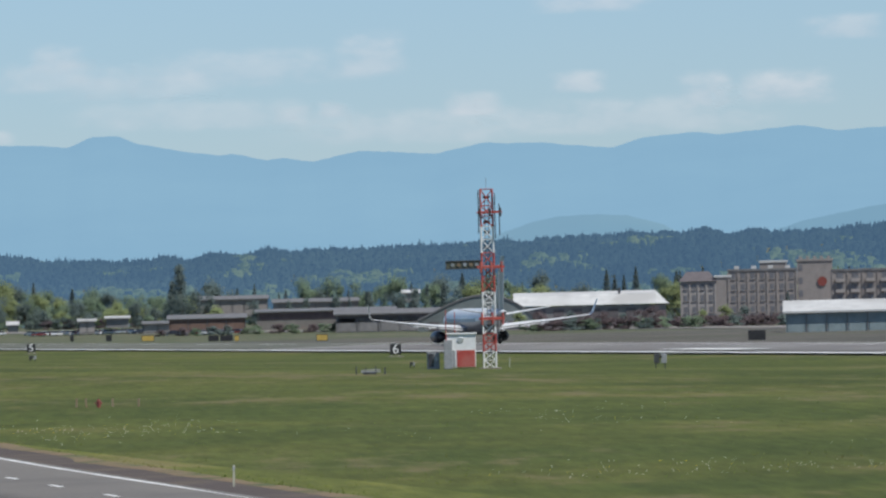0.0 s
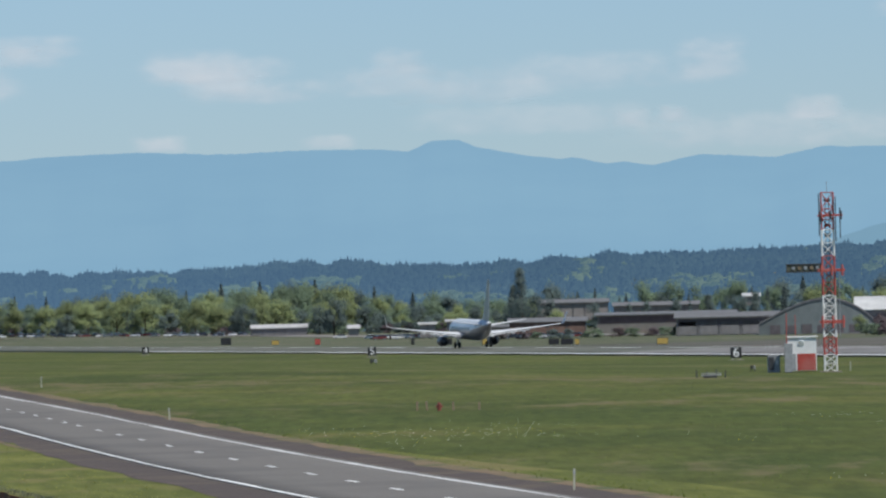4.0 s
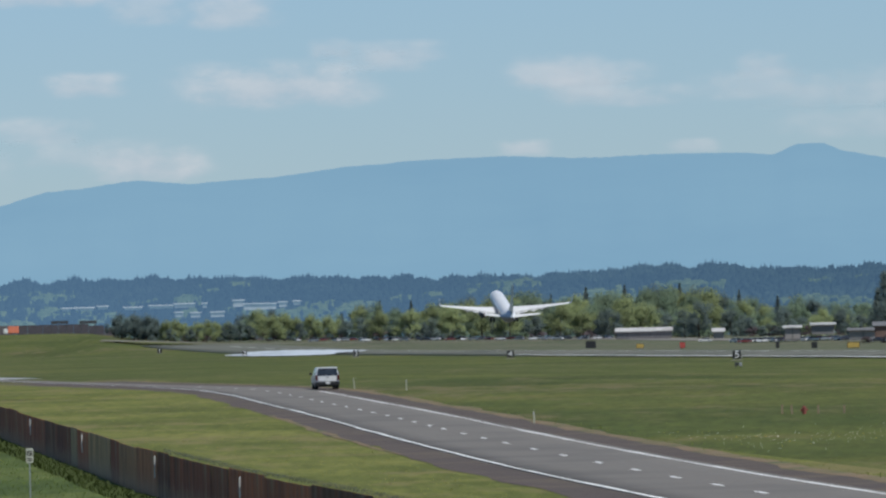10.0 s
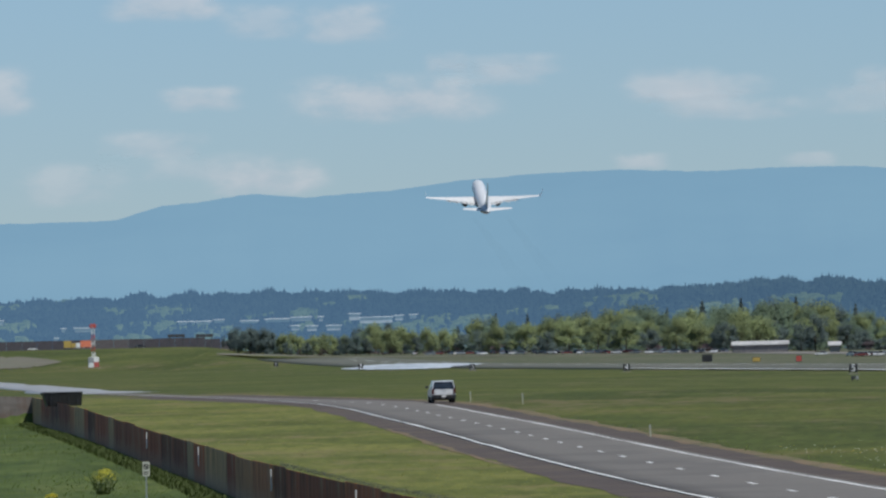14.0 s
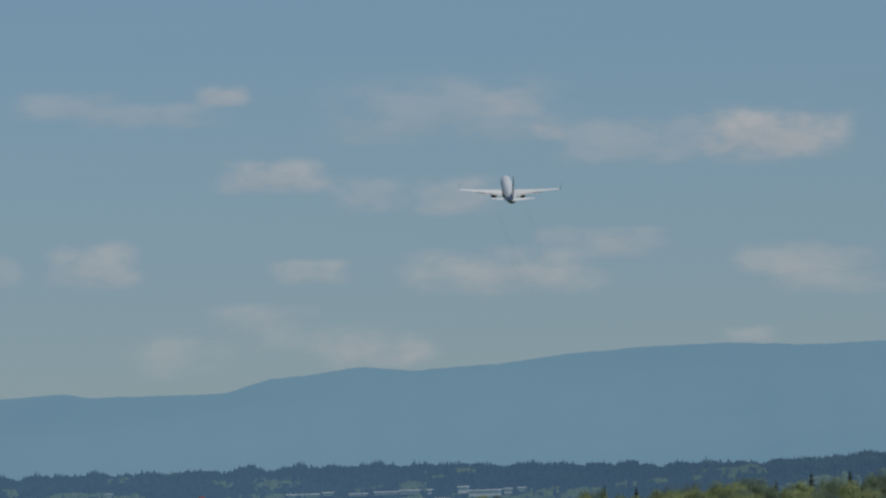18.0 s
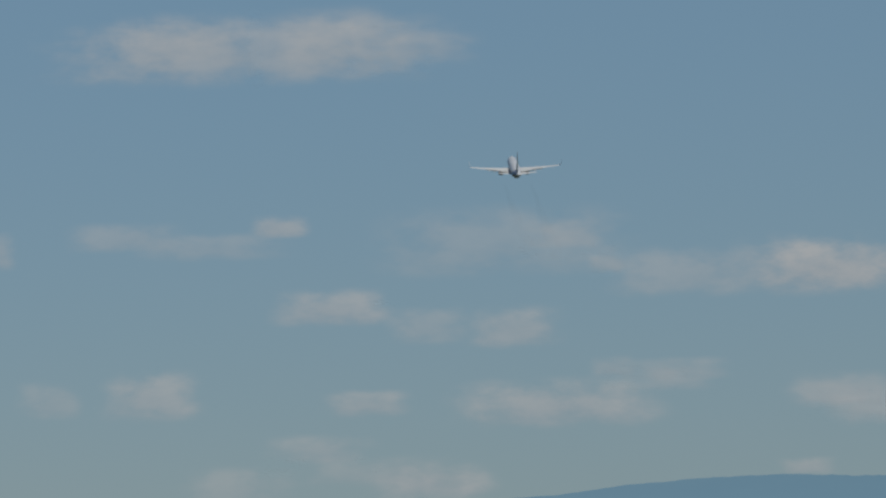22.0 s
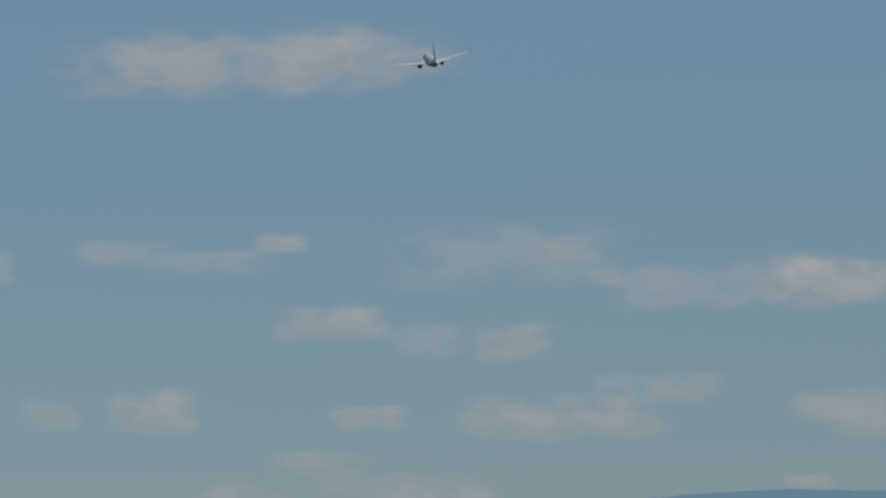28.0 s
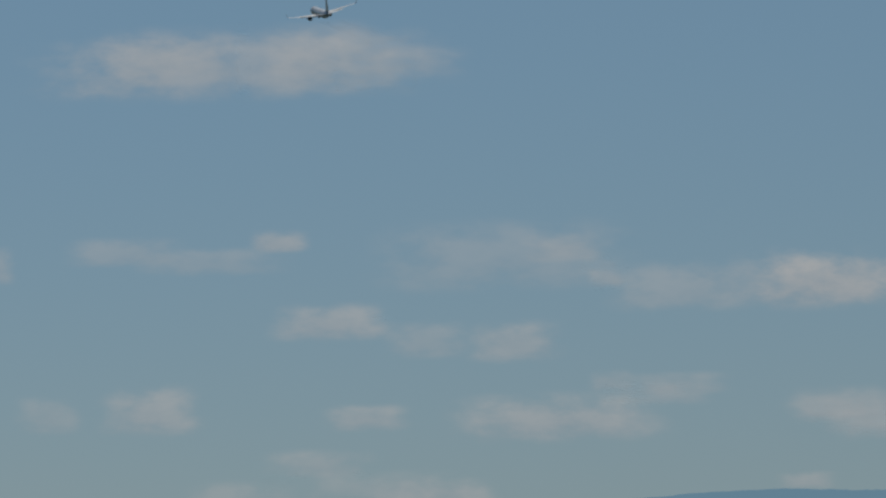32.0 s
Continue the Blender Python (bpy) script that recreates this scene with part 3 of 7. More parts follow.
# clouds glow; sunlit tops and dimmer undersides are painted in by height
_em = _n.new("ShaderNodeEmission")
_top = _n.new("ShaderNodeSeparateXYZ")
_l.new(_sep.outputs[0], _top.inputs[0])
_shade = _n.new("ShaderNodeMath")
_shade.operation = "MULTIPLY_ADD"
_shade.inputs[1].default_value = 0.35
_l.new(_top.outputs["Z"], _shade.inputs[0])
_l.new(_nz.outputs["Fac"], _shade.inputs[2])
_ccol = ramp(_n, _l, _shade.outputs[0], [(0.2, (0.48, 0.52, 0.56)), (0.8, (0.66, 0.645, 0.64))])
_l.new(_ccol, _em.inputs["Color"])
_em.inputs["Strength"].default_value = 1.0
_tr = _n.new("ShaderNodeBsdfTransparent")
_mix = _n.new("ShaderNodeMixShader")
_l.new(_den.outputs[0], _mix.inputs["Fac"])
_l.new(_tr.outputs[0], _mix.inputs[1])
_l.new(_em.outputs[0], _mix.inputs[2])
_l.new(_mix.outputs[0], _n["Material Output"].inputs["Surface"])

CLOUD_D = 4765.0
DRIFTING, CLOUDS = [], []


def cloud(u, v, w, h, dense, label):
    """A bank of vapour far behind the mountains: a swelling, soft-edged body."""
    far = CLOUD_D + 4.3 * len(CLOUDS)
    s = far / FOCAL
    bm = B()
    nx, nz = 14, 8
    seed = u * 0.37 + v
    grid = []
    for i in range(nx + 1):
        line = []
        for k in range(nz + 1):
            x, z = 2 * i / nx - 1, 2 * k / nz - 1
            bulge = max(0.0, 1 - x * x - z * z)
            y = -1.4 * bulge + 0.5 * noise.noise(Vector((x * 2, z * 2, seed)))
            line.append(bm.verts.new((x * w * 0.5 * s * 1.45, y, z * h * 0.5 * s * 1.7)))
        grid.append(line)
    for a, b in zip(grid, grid[1:]):
        for k in range(nz):
            bm.faces.new((a[k], b[k], b[k + 1], a[k + 1])).smooth = True
    ob = part("cloud", bm, M["cloud"])
    ob.matrix_basis = Matrix.Translation(spot(u, far, level(v, far))) @ pose(0, 0, 0, 0, 0, -math.degrees(u / FOCAL))
    ob.color = (1, 1, 1, dense)
    if v > 1000:
        DRIFTING.append((ob, u, v, far))
    CLOUDS.append(ob)
    return tagged(ob, label, "cloud", "clouds over the mountains", kind="structure")


PUFF, WISP = "small white fair-weather cloud with soft edges", "thin faint wisp of cloud"
for row in (
    (1388, 678, 60, 30, 0.45), (1395, 494, 70, 36, 0.4), (755, 1062, 600, 110, 0.52), (632, 1078, 200, 90, 0.5), (915, 1072, 220, 104, 0.52), (1060, 1068, 180, 50, 0.3),
    (810, 756, 90, 36, 0.6), (540, 742, 170, 46, 0.35), (690, 722, 230, 44, 0.3), (1210, 712, 380, 110, 0.3), (1310, 732, 130, 44, 0.4),
    (1775, 660, 270, 92, 0.85), (1530, 655, 230, 76, 0.4), (900, 608, 180, 58, 0.6), (1225, 566, 150, 66, 0.5),
    (1070, 574, 130, 60, 0.35), (578, 456, 150, 80, 0.55), (395, 455, 100, 60, 0.3), (310, 720, 60, 60, 0.4), (958, 440, 130, 42, 0.5),
): cloud(*row, PUFF if row[4] > 0.4 else WISP)
for row in (
    (1300, 428, 310, 76, 0.62), (1505, 488, 170, 36, 0.34), (1800, 440, 150, 60, 0.4), (1835, 412, 110, 40, 0.35),
    (874, 360, 160, 46, 0.4), (1070, 296, 190, 62, 0.6), (725, 290, 170, 70, 0.35), (960, 318, 260, 50, 0.3),
    (1836, 440, 220, 42, 0.38), (1910, 400, 220, 40, 0.4), (2162, 444, 100, 50, 0.34), (2150, 412, 200, 50, 0.3), (1735, 312, 90, 28, 0.5), (2030, 310, 90, 24, 0.35),
): cloud(*row, PUFF if row[4] > 0.4 else WISP)
for row in (
    (2712, 436, 110, 74, 0.38), (2648, 344, 60, 34, 0.5), (2890, 350, 90, 40, 0.45), (2570, 338, 60, 30, 0.35), (3300, 360, 90, 60, 0.5), (3440, 364, 170, 56, 0.5),
    (3080, 384, 90, 36, 0.45), (3110, 522, 180, 30, 0.4), (2300, 398, 260, 60, 0.3), (2500, 420, 300, 60, 0.28), (2780, 310, 420, 60, 0.3), (3200, 320, 420, 60, 0.3),
    (3560, 470, 140, 40, 0.35), (1500, 470, 120, 35, 0.4), (2400, 340, 380, 50, 0.25),
): cloud(*row, PUFF if row[4] > 0.4 else WISP)


def woods_mesh(name, mat, trees, label):
    """Many small rough crowns in one mesh: each a stack of ragged tiers."""
    rng = random.Random(17)
    verts, faces = [], []
    for x, y, z, r, h, tiers, blunt in trees:
        turn = rng.uniform(0, 3)
        for k in range(tiers):
            f = k / tiers
            z0, z1 = z + h * (0.04 + 0.8 * f), z + h * min(1.0, 0.45 + 0.75 * f + 0.1)
            rr = r * ((1 - 0.75 * f) if not blunt else (1 - 0.55 * f * f)) * rng.uniform(0.8, 1.2)
            n0 = len(verts)
            for a in range(5):
                q = turn + a * 1.2566 + k
                verts.append((x + rr * math.cos(q) * rng.uniform(0.65, 1.2), y + rr * math.sin(q), z0 + rng.uniform(-0.07, 0.07) * h))
            if blunt:
                for a in range(5):
                    q = turn + a * 1.2566 + k + 0.6
                    verts.append((x + rr * 0.62 * math.cos(q) * rng.uniform(0.6, 1.3), y + rr * 0.62 * math.sin(q), z0 + (z1 - z0) * rng.uniform(0.55, 0.9)))
                for a in range(5):
                    b = (a + 1) % 5
                    faces.append((n0 + a, n0 + b, n0 + 5 + b, n0 + 5 + a))
                faces.append(tuple(n0 + 5 + a for a in range(5)))
            else:
                verts.append((x + rng.uniform(-0.12, 0.12) * r, y, z1))
                for a in range(5):
                    faces.append((n0 + a, n0 + (a + 1) % 5, n0 + 5))
    me = bpy.data.meshes.new(name)
    me.from_pydata(verts, [], faces)
    me.materials.append(mat)
    tagged(new(name, me), label, "woods", kind="stuff")


def far_woods():
    """The dark belt of woods over the low hills, too far to count."""
    rng = random.Random(5)
    dark, light = [], []
    for i in range(17000):
        u = rng.uniform(-100, 3900)
        d = 3400 + 860 * rng.random() ** 0.75
        p = spot(u, d)
        z = terrain(p.x, p.y, 1) - 0.5
        t = (d - 3400) / 860
        patch = noise.noise(Vector((u * 0.005, d * 0.006, 3))) + 0.5 * noise.noise(Vector((u * 0.02, d * 0.02, 9)))
        h = 6 + 2.4 * rng.random() + 4.5 * noise.noise(Vector((u * 0.022, 1, 0)))
        if patch > -0.16 + 0.75 * t and rng.random() < 0.7:
            light.append((p.x, p.y, z, rng.uniform(3.0, 6.0), rng.uniform(5, 8), 2, True))
        elif rng.random() < 0.45:
            dark.append((p.x, p.y, z, rng.uniform(2.2, 4.0), h, 2, True))
        else:
            tall = 1.15 if rng.random() < 0.05 else 1.0
            dark.append((p.x, p.y, z, rng.uniform(1.9, 3.1), h * tall, 3, False))
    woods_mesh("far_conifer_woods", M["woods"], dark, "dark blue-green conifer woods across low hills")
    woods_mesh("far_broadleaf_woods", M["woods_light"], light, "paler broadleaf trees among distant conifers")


far_woods()

# ---- trees round the airfield ----


def clumps(bm, rng, centres, count, size, heart):
    """Sprays of leaves over the lobes of a crown; gives each corner its outward lean."""
    lean = []
    for _ in range(count):
        c, r = rng.choice(centres)
        d = Vector((rng.gauss(0, 1), rng.gauss(0, 1), rng.gauss(0, 1))).normalized()
        p = Vector(c) + Vector((d.x * r[0], d.y * r[1], d.z * r[2])) * (rng.random() ** 0.4) * rng.uniform(0.85, 1.15)
        out = ((p - heart).normalized() * 0.6 + d * 0.2 + Vector((0, 0, 0.75))).normalized()
        s = size * rng.uniform(0.5, 1.3)
        face = d + Vector((rng.gauss(0, 0.45), rng.gauss(0, 0.45), rng.gauss(0.2, 0.45)))
        t = face.to_track_quat("Z", "Y").to_matrix() @ Matrix.Rotation(rng.uniform(0, 6.28), 3, "Z")
        vs = [bm.verts.new(p + t @ Vector((x * s * rng.uniform(0.6, 1.2), y * s * rng.uniform(0.6, 1.2), 0))) for x, y in ((-1, -0.5), (0.9, -0.4), (0.0, 0.9))]
        bm.faces.new(vs).smooth = True
        lean += [out] * 3
    return lean


def make_tree(seed, h, w, leaf, label, shape="round", name="tree"):
    rng = random.Random(seed)
    ob = root(name, label, name, pose(0, -900, -300), group=name + "s along the airfield")
    tr = B()
    rod(tr, (0, 0, -0.4), (rng.uniform(-0.3, 0.3), 0.1, h * 0.55), 0.022 * h, 0.012 * h, 7)
    lobes, limbs = [], []
    if shape == "round":
        for k in range(15):
            a = k * 2.4 + rng.random()
            z = rng.uniform(0.16, 0.80)
            rr = w * rng.uniform(0.06, 0.34) * (1.15 - 0.75 * abs(z - 0.4))
            c = (math.cos(a) * rr, math.sin(a) * rr, h * z)
            q = rng.uniform(0.12, 0.22)
            lobes.append((c, (w * q, w * q, h * rng.uniform(0.10, 0.19))))
            limbs.append(((0, 0, h * rng.uniform(0.15, 0.4)), c))
        lobes.append(((0, 0, h * 0.82), (w * 0.2, w * 0.2, h * 0.18)))
    elif shape == "column":
        for k in range(8):
            z = 0.14 + 0.105 * k
            lobes.append(((rng.uniform(-.1, .1) * w, rng.uniform(-.1, .1) * w, h * z), (w * 0.46 * (1.05 - 0.75 * z), w * 0.46 * (1.05 - 0.75 * z), h * 0.09)))
            a = k * 2.1
            limbs.append(((0, 0, h * z * 0.8), (math.cos(a) * w * 0.3, math.sin(a) * w * 0.3, h * z)))
    else:
        for k in range(10):
            z = 0.10 + 0.085 * k
            lobes.append(((0, 0, h * z), (w * 0.5 * (1 - z) + 0.2, w * 0.5 * (1 - z) + 0.2, h * 0.05)))
            a = k * 2.4
            limbs.append(((0, 0, h * z), (math.cos(a) * w * 0.4 * (1 - z), math.sin(a) * w * 0.4 * (1 - z), h * z - 0.3)))
        lobes.append(((0, 0, h * 0.95), (0.25, 0.25, h * 0.05)))
    part("trunk", tr, M["bark"], ob, "brown trunk")
    for a, b in limbs[:8:2]:
        lb = B()
        rod(lb, a, b, 0.008 * h, 0.003 * h, 5)
        part("limb", lb, M["bark"], ob)
    cr = B()
    count = 1000 if name == "shrub" else 4200
    lean = clumps(cr, rng, lobes, count, (0.034 if name == "shrub" else 0.0150) * (w + h * 0.5), Vector((0, 0, h * 0.4)))
    crown = part("crown", cr, M[leaf], ob)
    crown.data.normals_split_custom_set_from_vertices([tuple(q) for q in lean])
    return ob


PROTO = {
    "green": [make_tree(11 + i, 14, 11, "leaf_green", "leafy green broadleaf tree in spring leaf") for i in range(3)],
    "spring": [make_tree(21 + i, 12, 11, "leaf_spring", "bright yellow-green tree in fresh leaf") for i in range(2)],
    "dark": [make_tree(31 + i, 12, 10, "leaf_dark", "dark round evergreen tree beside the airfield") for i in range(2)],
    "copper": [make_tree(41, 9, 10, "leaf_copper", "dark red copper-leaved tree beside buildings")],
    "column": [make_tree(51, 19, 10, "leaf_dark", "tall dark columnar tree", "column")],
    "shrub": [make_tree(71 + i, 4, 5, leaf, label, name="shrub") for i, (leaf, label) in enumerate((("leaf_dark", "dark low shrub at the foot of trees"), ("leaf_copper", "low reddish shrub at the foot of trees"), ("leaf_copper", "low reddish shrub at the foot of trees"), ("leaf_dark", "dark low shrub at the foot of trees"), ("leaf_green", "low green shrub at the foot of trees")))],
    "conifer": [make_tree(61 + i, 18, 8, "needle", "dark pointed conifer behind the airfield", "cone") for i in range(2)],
}
_trng = random.Random(3)


def plant(kind, u, d, top_v=None, height=None, wide=1.0, base=None):
    src = _trng.choice(PROTO[kind])
    h0 = {"green": 14, "spring": 12, "dark": 12, "copper": 9, "column": 19, "conifer": 18, "shrub": 4}[kind]
    p = spot(u, d)
    p.z = terrain(p.x, p.y, 1) - 0.1 if base is None else base
    h = height if height else max(3.0, level(top_v, d) - p.z)
    ob = copy_thing(src, pose(p.x, p.y, p.z, 0, 0, _trng.uniform(0, 360)))
    s = h / h0
    ob.scale = (s * wide, s * wide, s)
    return ob


# the long belt behind the runway's far end: heights follow the skyline of the crowns
SKYLINE = [(1000, 30), (1030, 40), (1060, 34), (1080, 26), (1180, 28), (1200, 28), (1262, 52), (1300, 40), (1340, 26), (1380, 36), (1461, 62), (1500, 52), (1560, 60), (1642, 68), (1742, 70), (1850, 66), (1942, 78), (2040, 74), (2100, 60), (2140, 42), (2200, 50), (2290, 42), (2340, 40), (2420, 30), (2600, 28), (2900, 30), (3250, 34)]
for row_d, step, drop, kinds in ((3330, 26, 0, ("green", "green", "dark", "green", "conifer")), (3240, 32, 10, ("green", "green", "spring")), (3150, 32, 24, ("spring", "green", "spring", "green", "dark")), (3080, 34, 42, ("dark", "spring", "spring", "dark"))):
    u = 1005.0
    while u < 2350:
        tv = lerp(SKYLINE, u) - drop * (0.3 if u < 1400 else 1.0) * _trng.uniform(0.6, 1.2) - _trng.uniform(0, 14)
        k = _trng.choice(kinds)
        if u < 1075:
            k = "dark"
        elif 1080 < u < 1330 and row_d < 3300:
            k = _trng.choice(("spring", "spring", "dark", "green"))
        plant(k, u, row_d + _trng.uniform(-25, 25), top_v=max(tv, 8), wide=_trng.uniform(0.8, 1.35) * (1.25 if row_d < 3120 else 1.0))
        u += step * _trng.uniform(0.7, 1.4)
# the dark clump that ends the belt, and the bright young trees beside it
for k in range(11):
    plant("dark", 1000 + k * 7.2, 3040 + _trng.uniform(-25, 25), top_v=_trng.uniform(30, 44), wide=_trng.uniform(0.8, 1.1))
for u, tv in ((1092, 26), (1108, 30), (1124, 24), (1146, 27), (1164, 29), (1180, 24), (1262, 30), (1282, 34), (1302, 36), (1322, 30), (1350, 34), (1380, 30), (1470, 36), (1520, 34), (1600, 40), (1650, 42), (1700, 38), (1790, 44), (1830, 30), (1900, 36)):
    plant("spring", u, 3030 + _trng.uniform(-20, 20), top_v=tv + _trng.uniform(-3, 3), wide=_trng.uniform(0.9, 1.3))
for u, tv in ((1100, 14), (1135, 12), (1205, 20), (1222, 24), (1240, 18), (1330, 20), (1410, 22), (1440, 26), (1560, 20), (1680, 20), (1745, 24), (1862, 26), (1875, 30), (2010, 26)):
    plant("dark", u, 3012 + _trng.uniform(-10, 10), top_v=tv, wide=_trng.uniform(0.9, 1.3))
# woodland edge behind the hangars
for row_d, step, kinds in ((3350, 32, ("green", "dark", "conifer", "green")), (2900, 40, ("green", "spring", "dark", "conifer", "spring")), (2450, 60, ("spring", "green", "dark"))):
    u = 2350.0
    while u < 3720:
        tv = {3350: 48, 2900: 30, 2450: 8}[row_d] + _trng.uniform(-22, 14)
        plant(_trng.choice(kinds), u, row_d + _trng.uniform(-60, 60), top_v=tv, wide=_trng.uniform(0.8, 1.2))
        u += step * _trng.uniform(0.6, 1.5)
plant("column", 2368, 2500, top_v=88, wide=0.78)
plant("column", 2350, 2510, top_v=58, wide=0.7)
plant("dark", 2395, 2490, top_v=40, wide=1.2)
for u, d, k, tv in ((2185, 2450, "dark", 26), (2240, 2400, "spring", 8), (2290, 2420, "dark", 24), (2320, 2380, "dark", 12), (2035, 2900, "dark", 40), (2310, 2300, "green", -4), (2560, 2350, "column", 16), (2585, 2350, "column", 20), (2640, 2330, "column", 22), (2665, 2330, "conifer", 18), (2700, 2300, "column", 30), (2760, 2310, "dark", 26), (2780, 2310, "column", 34), (2800, 2300, "green", 20), (2960, 2200, "spring", 28), (3010, 2150, "spring", 30), (3080, 2200, "dark", 36), (3135, 2200, "conifer", 46), (3240, 2050, "spring", 34), (3245, 2080, "conifer", 50), (3205, 1800, "copper", -8), (3170, 1790, "dark", -26), (3120, 1790, "dark", -26), (3140, 1780, "green", -34), (3230, 1790, "dark", -22), (3275, 1800, "copper", -34), (3290, 1820, "spring", -18), (3330, 1820, "spring", -10), (3362, 1800, "dark", -12), (3390, 1790, "copper", -26), (3420, 1800, "copper", -30), (3350, 1780, "dark", -36), (3260, 1780, "dark", -40), (3310, 1780, "dark", -38), (3440, 1850, "conifer", 10), (3000, 1850, "copper", -13), (3055, 1850, "dark", -15), (3086, 1845, "copper", -20), (3114, 1850, "copper", -16), (3150, 1845, "dark", -20), (3179, 1850, "copper", -15), (2965, 1850, "spring", -14)):
    plant(k, u, d, top_v=tv, wide=_trng.uniform(0.9, 1.3))
# undergrowth at the foot of the belt, and shrubs before the hotel and hangars
u = 1015.0
while u < 2330:
    plant("shrub", u, 3050 + _trng.uniform(-20, 30), height=_trng.uniform(2.5, 5.0), wide=1.5)
    u += _trng.uniform(14, 26)
u = 2975.0
while u < 3440:
    plant("shrub", u, 1740 + _trng.uniform(-30, 30), top_v=-34 + _trng.uniform(-9, 8), wide=_trng.uniform(1.2, 1.7))
    u += _trng.uniform(11, 20)
u = 2330.0
while u < 2760:
    plant("shrub", u, 2010 + _trng.uniform(-20, 20), height=_trng.uniform(1.6, 3.0), wide=1.6)
    u += _trng.uniform(16, 40)

# ---- aeroplane ----
M["plane_white"] = surface("aircraft_white", (0.60, 0.62, 0.64), (0.68, 0.69, 0.71), 0.4, 0.28, bump=0, spec=0.5)
# grey of the belly, with the shade below the fuselage put into it
M["belly_shade"] = surface("aircraft_belly_shade", (0.17, 0.16, 0.17), (0.23, 0.22, 0.23), 0.4, 0.35, bump=0, spec=0.5)
M["plane_blue"] = surface("aircraft_blue", (0.03, 0.05, 0.10), (0.05, 0.07, 0.13), 0.4, 0.3, bump=0, spec=0.5)
M["wing_metal"] = surface("wing_grey", (0.58, 0.59, 0.59), (0.70, 0.70, 0.70), 0.5, 0.4, metal=0.0, bump=0, spec=0.5)
# darker copy of the wing colour: shade on the underside painted in
M["wing_under"] = surface("wing_underside_shade", (0.34, 0.35, 0.36), (0.42, 0.43, 0.44), 0.5, 0.4, bump=0, spec=0.4)
# nacelles darkened: the shade at their rear put into the colour
M["nacelle"] = surface("nacelle_shade", (0.035, 0.035, 0.042), (0.06, 0.06, 0.068), 0.5, 0.35, bump=0, spec=0.5)
M["fin_paint"] = surface("tail_fin_paint", (0.19, 0.23, 0.26), (0.27, 0.31, 0.33), 0.3, 0.3, bump=0, spec=0.5)


def airfoil(y_le, chord, x, z, thick):
    """A wing section across x, leading edge at y_le."""
    pts = []
    for t, s in ((0, 0), (0.02, 0.35), (0.1, 0.8), (0.3, 1.0), (0.6, 0.72), (1.0, 0.04)):
        pts.append((x, y_le - chord * t, z + chord * thick * 0.55 * s))
    for t, s in ((1.0, 0.0), (0.6, 0.45), (0.3, 0.7), (0.1, 0.55), (0.02, 0.3)):
        pts.append((x, y_le - chord * t, z - chord * thick * 0.45 * s))
    return pts


FLAPS, WINGS = [], []


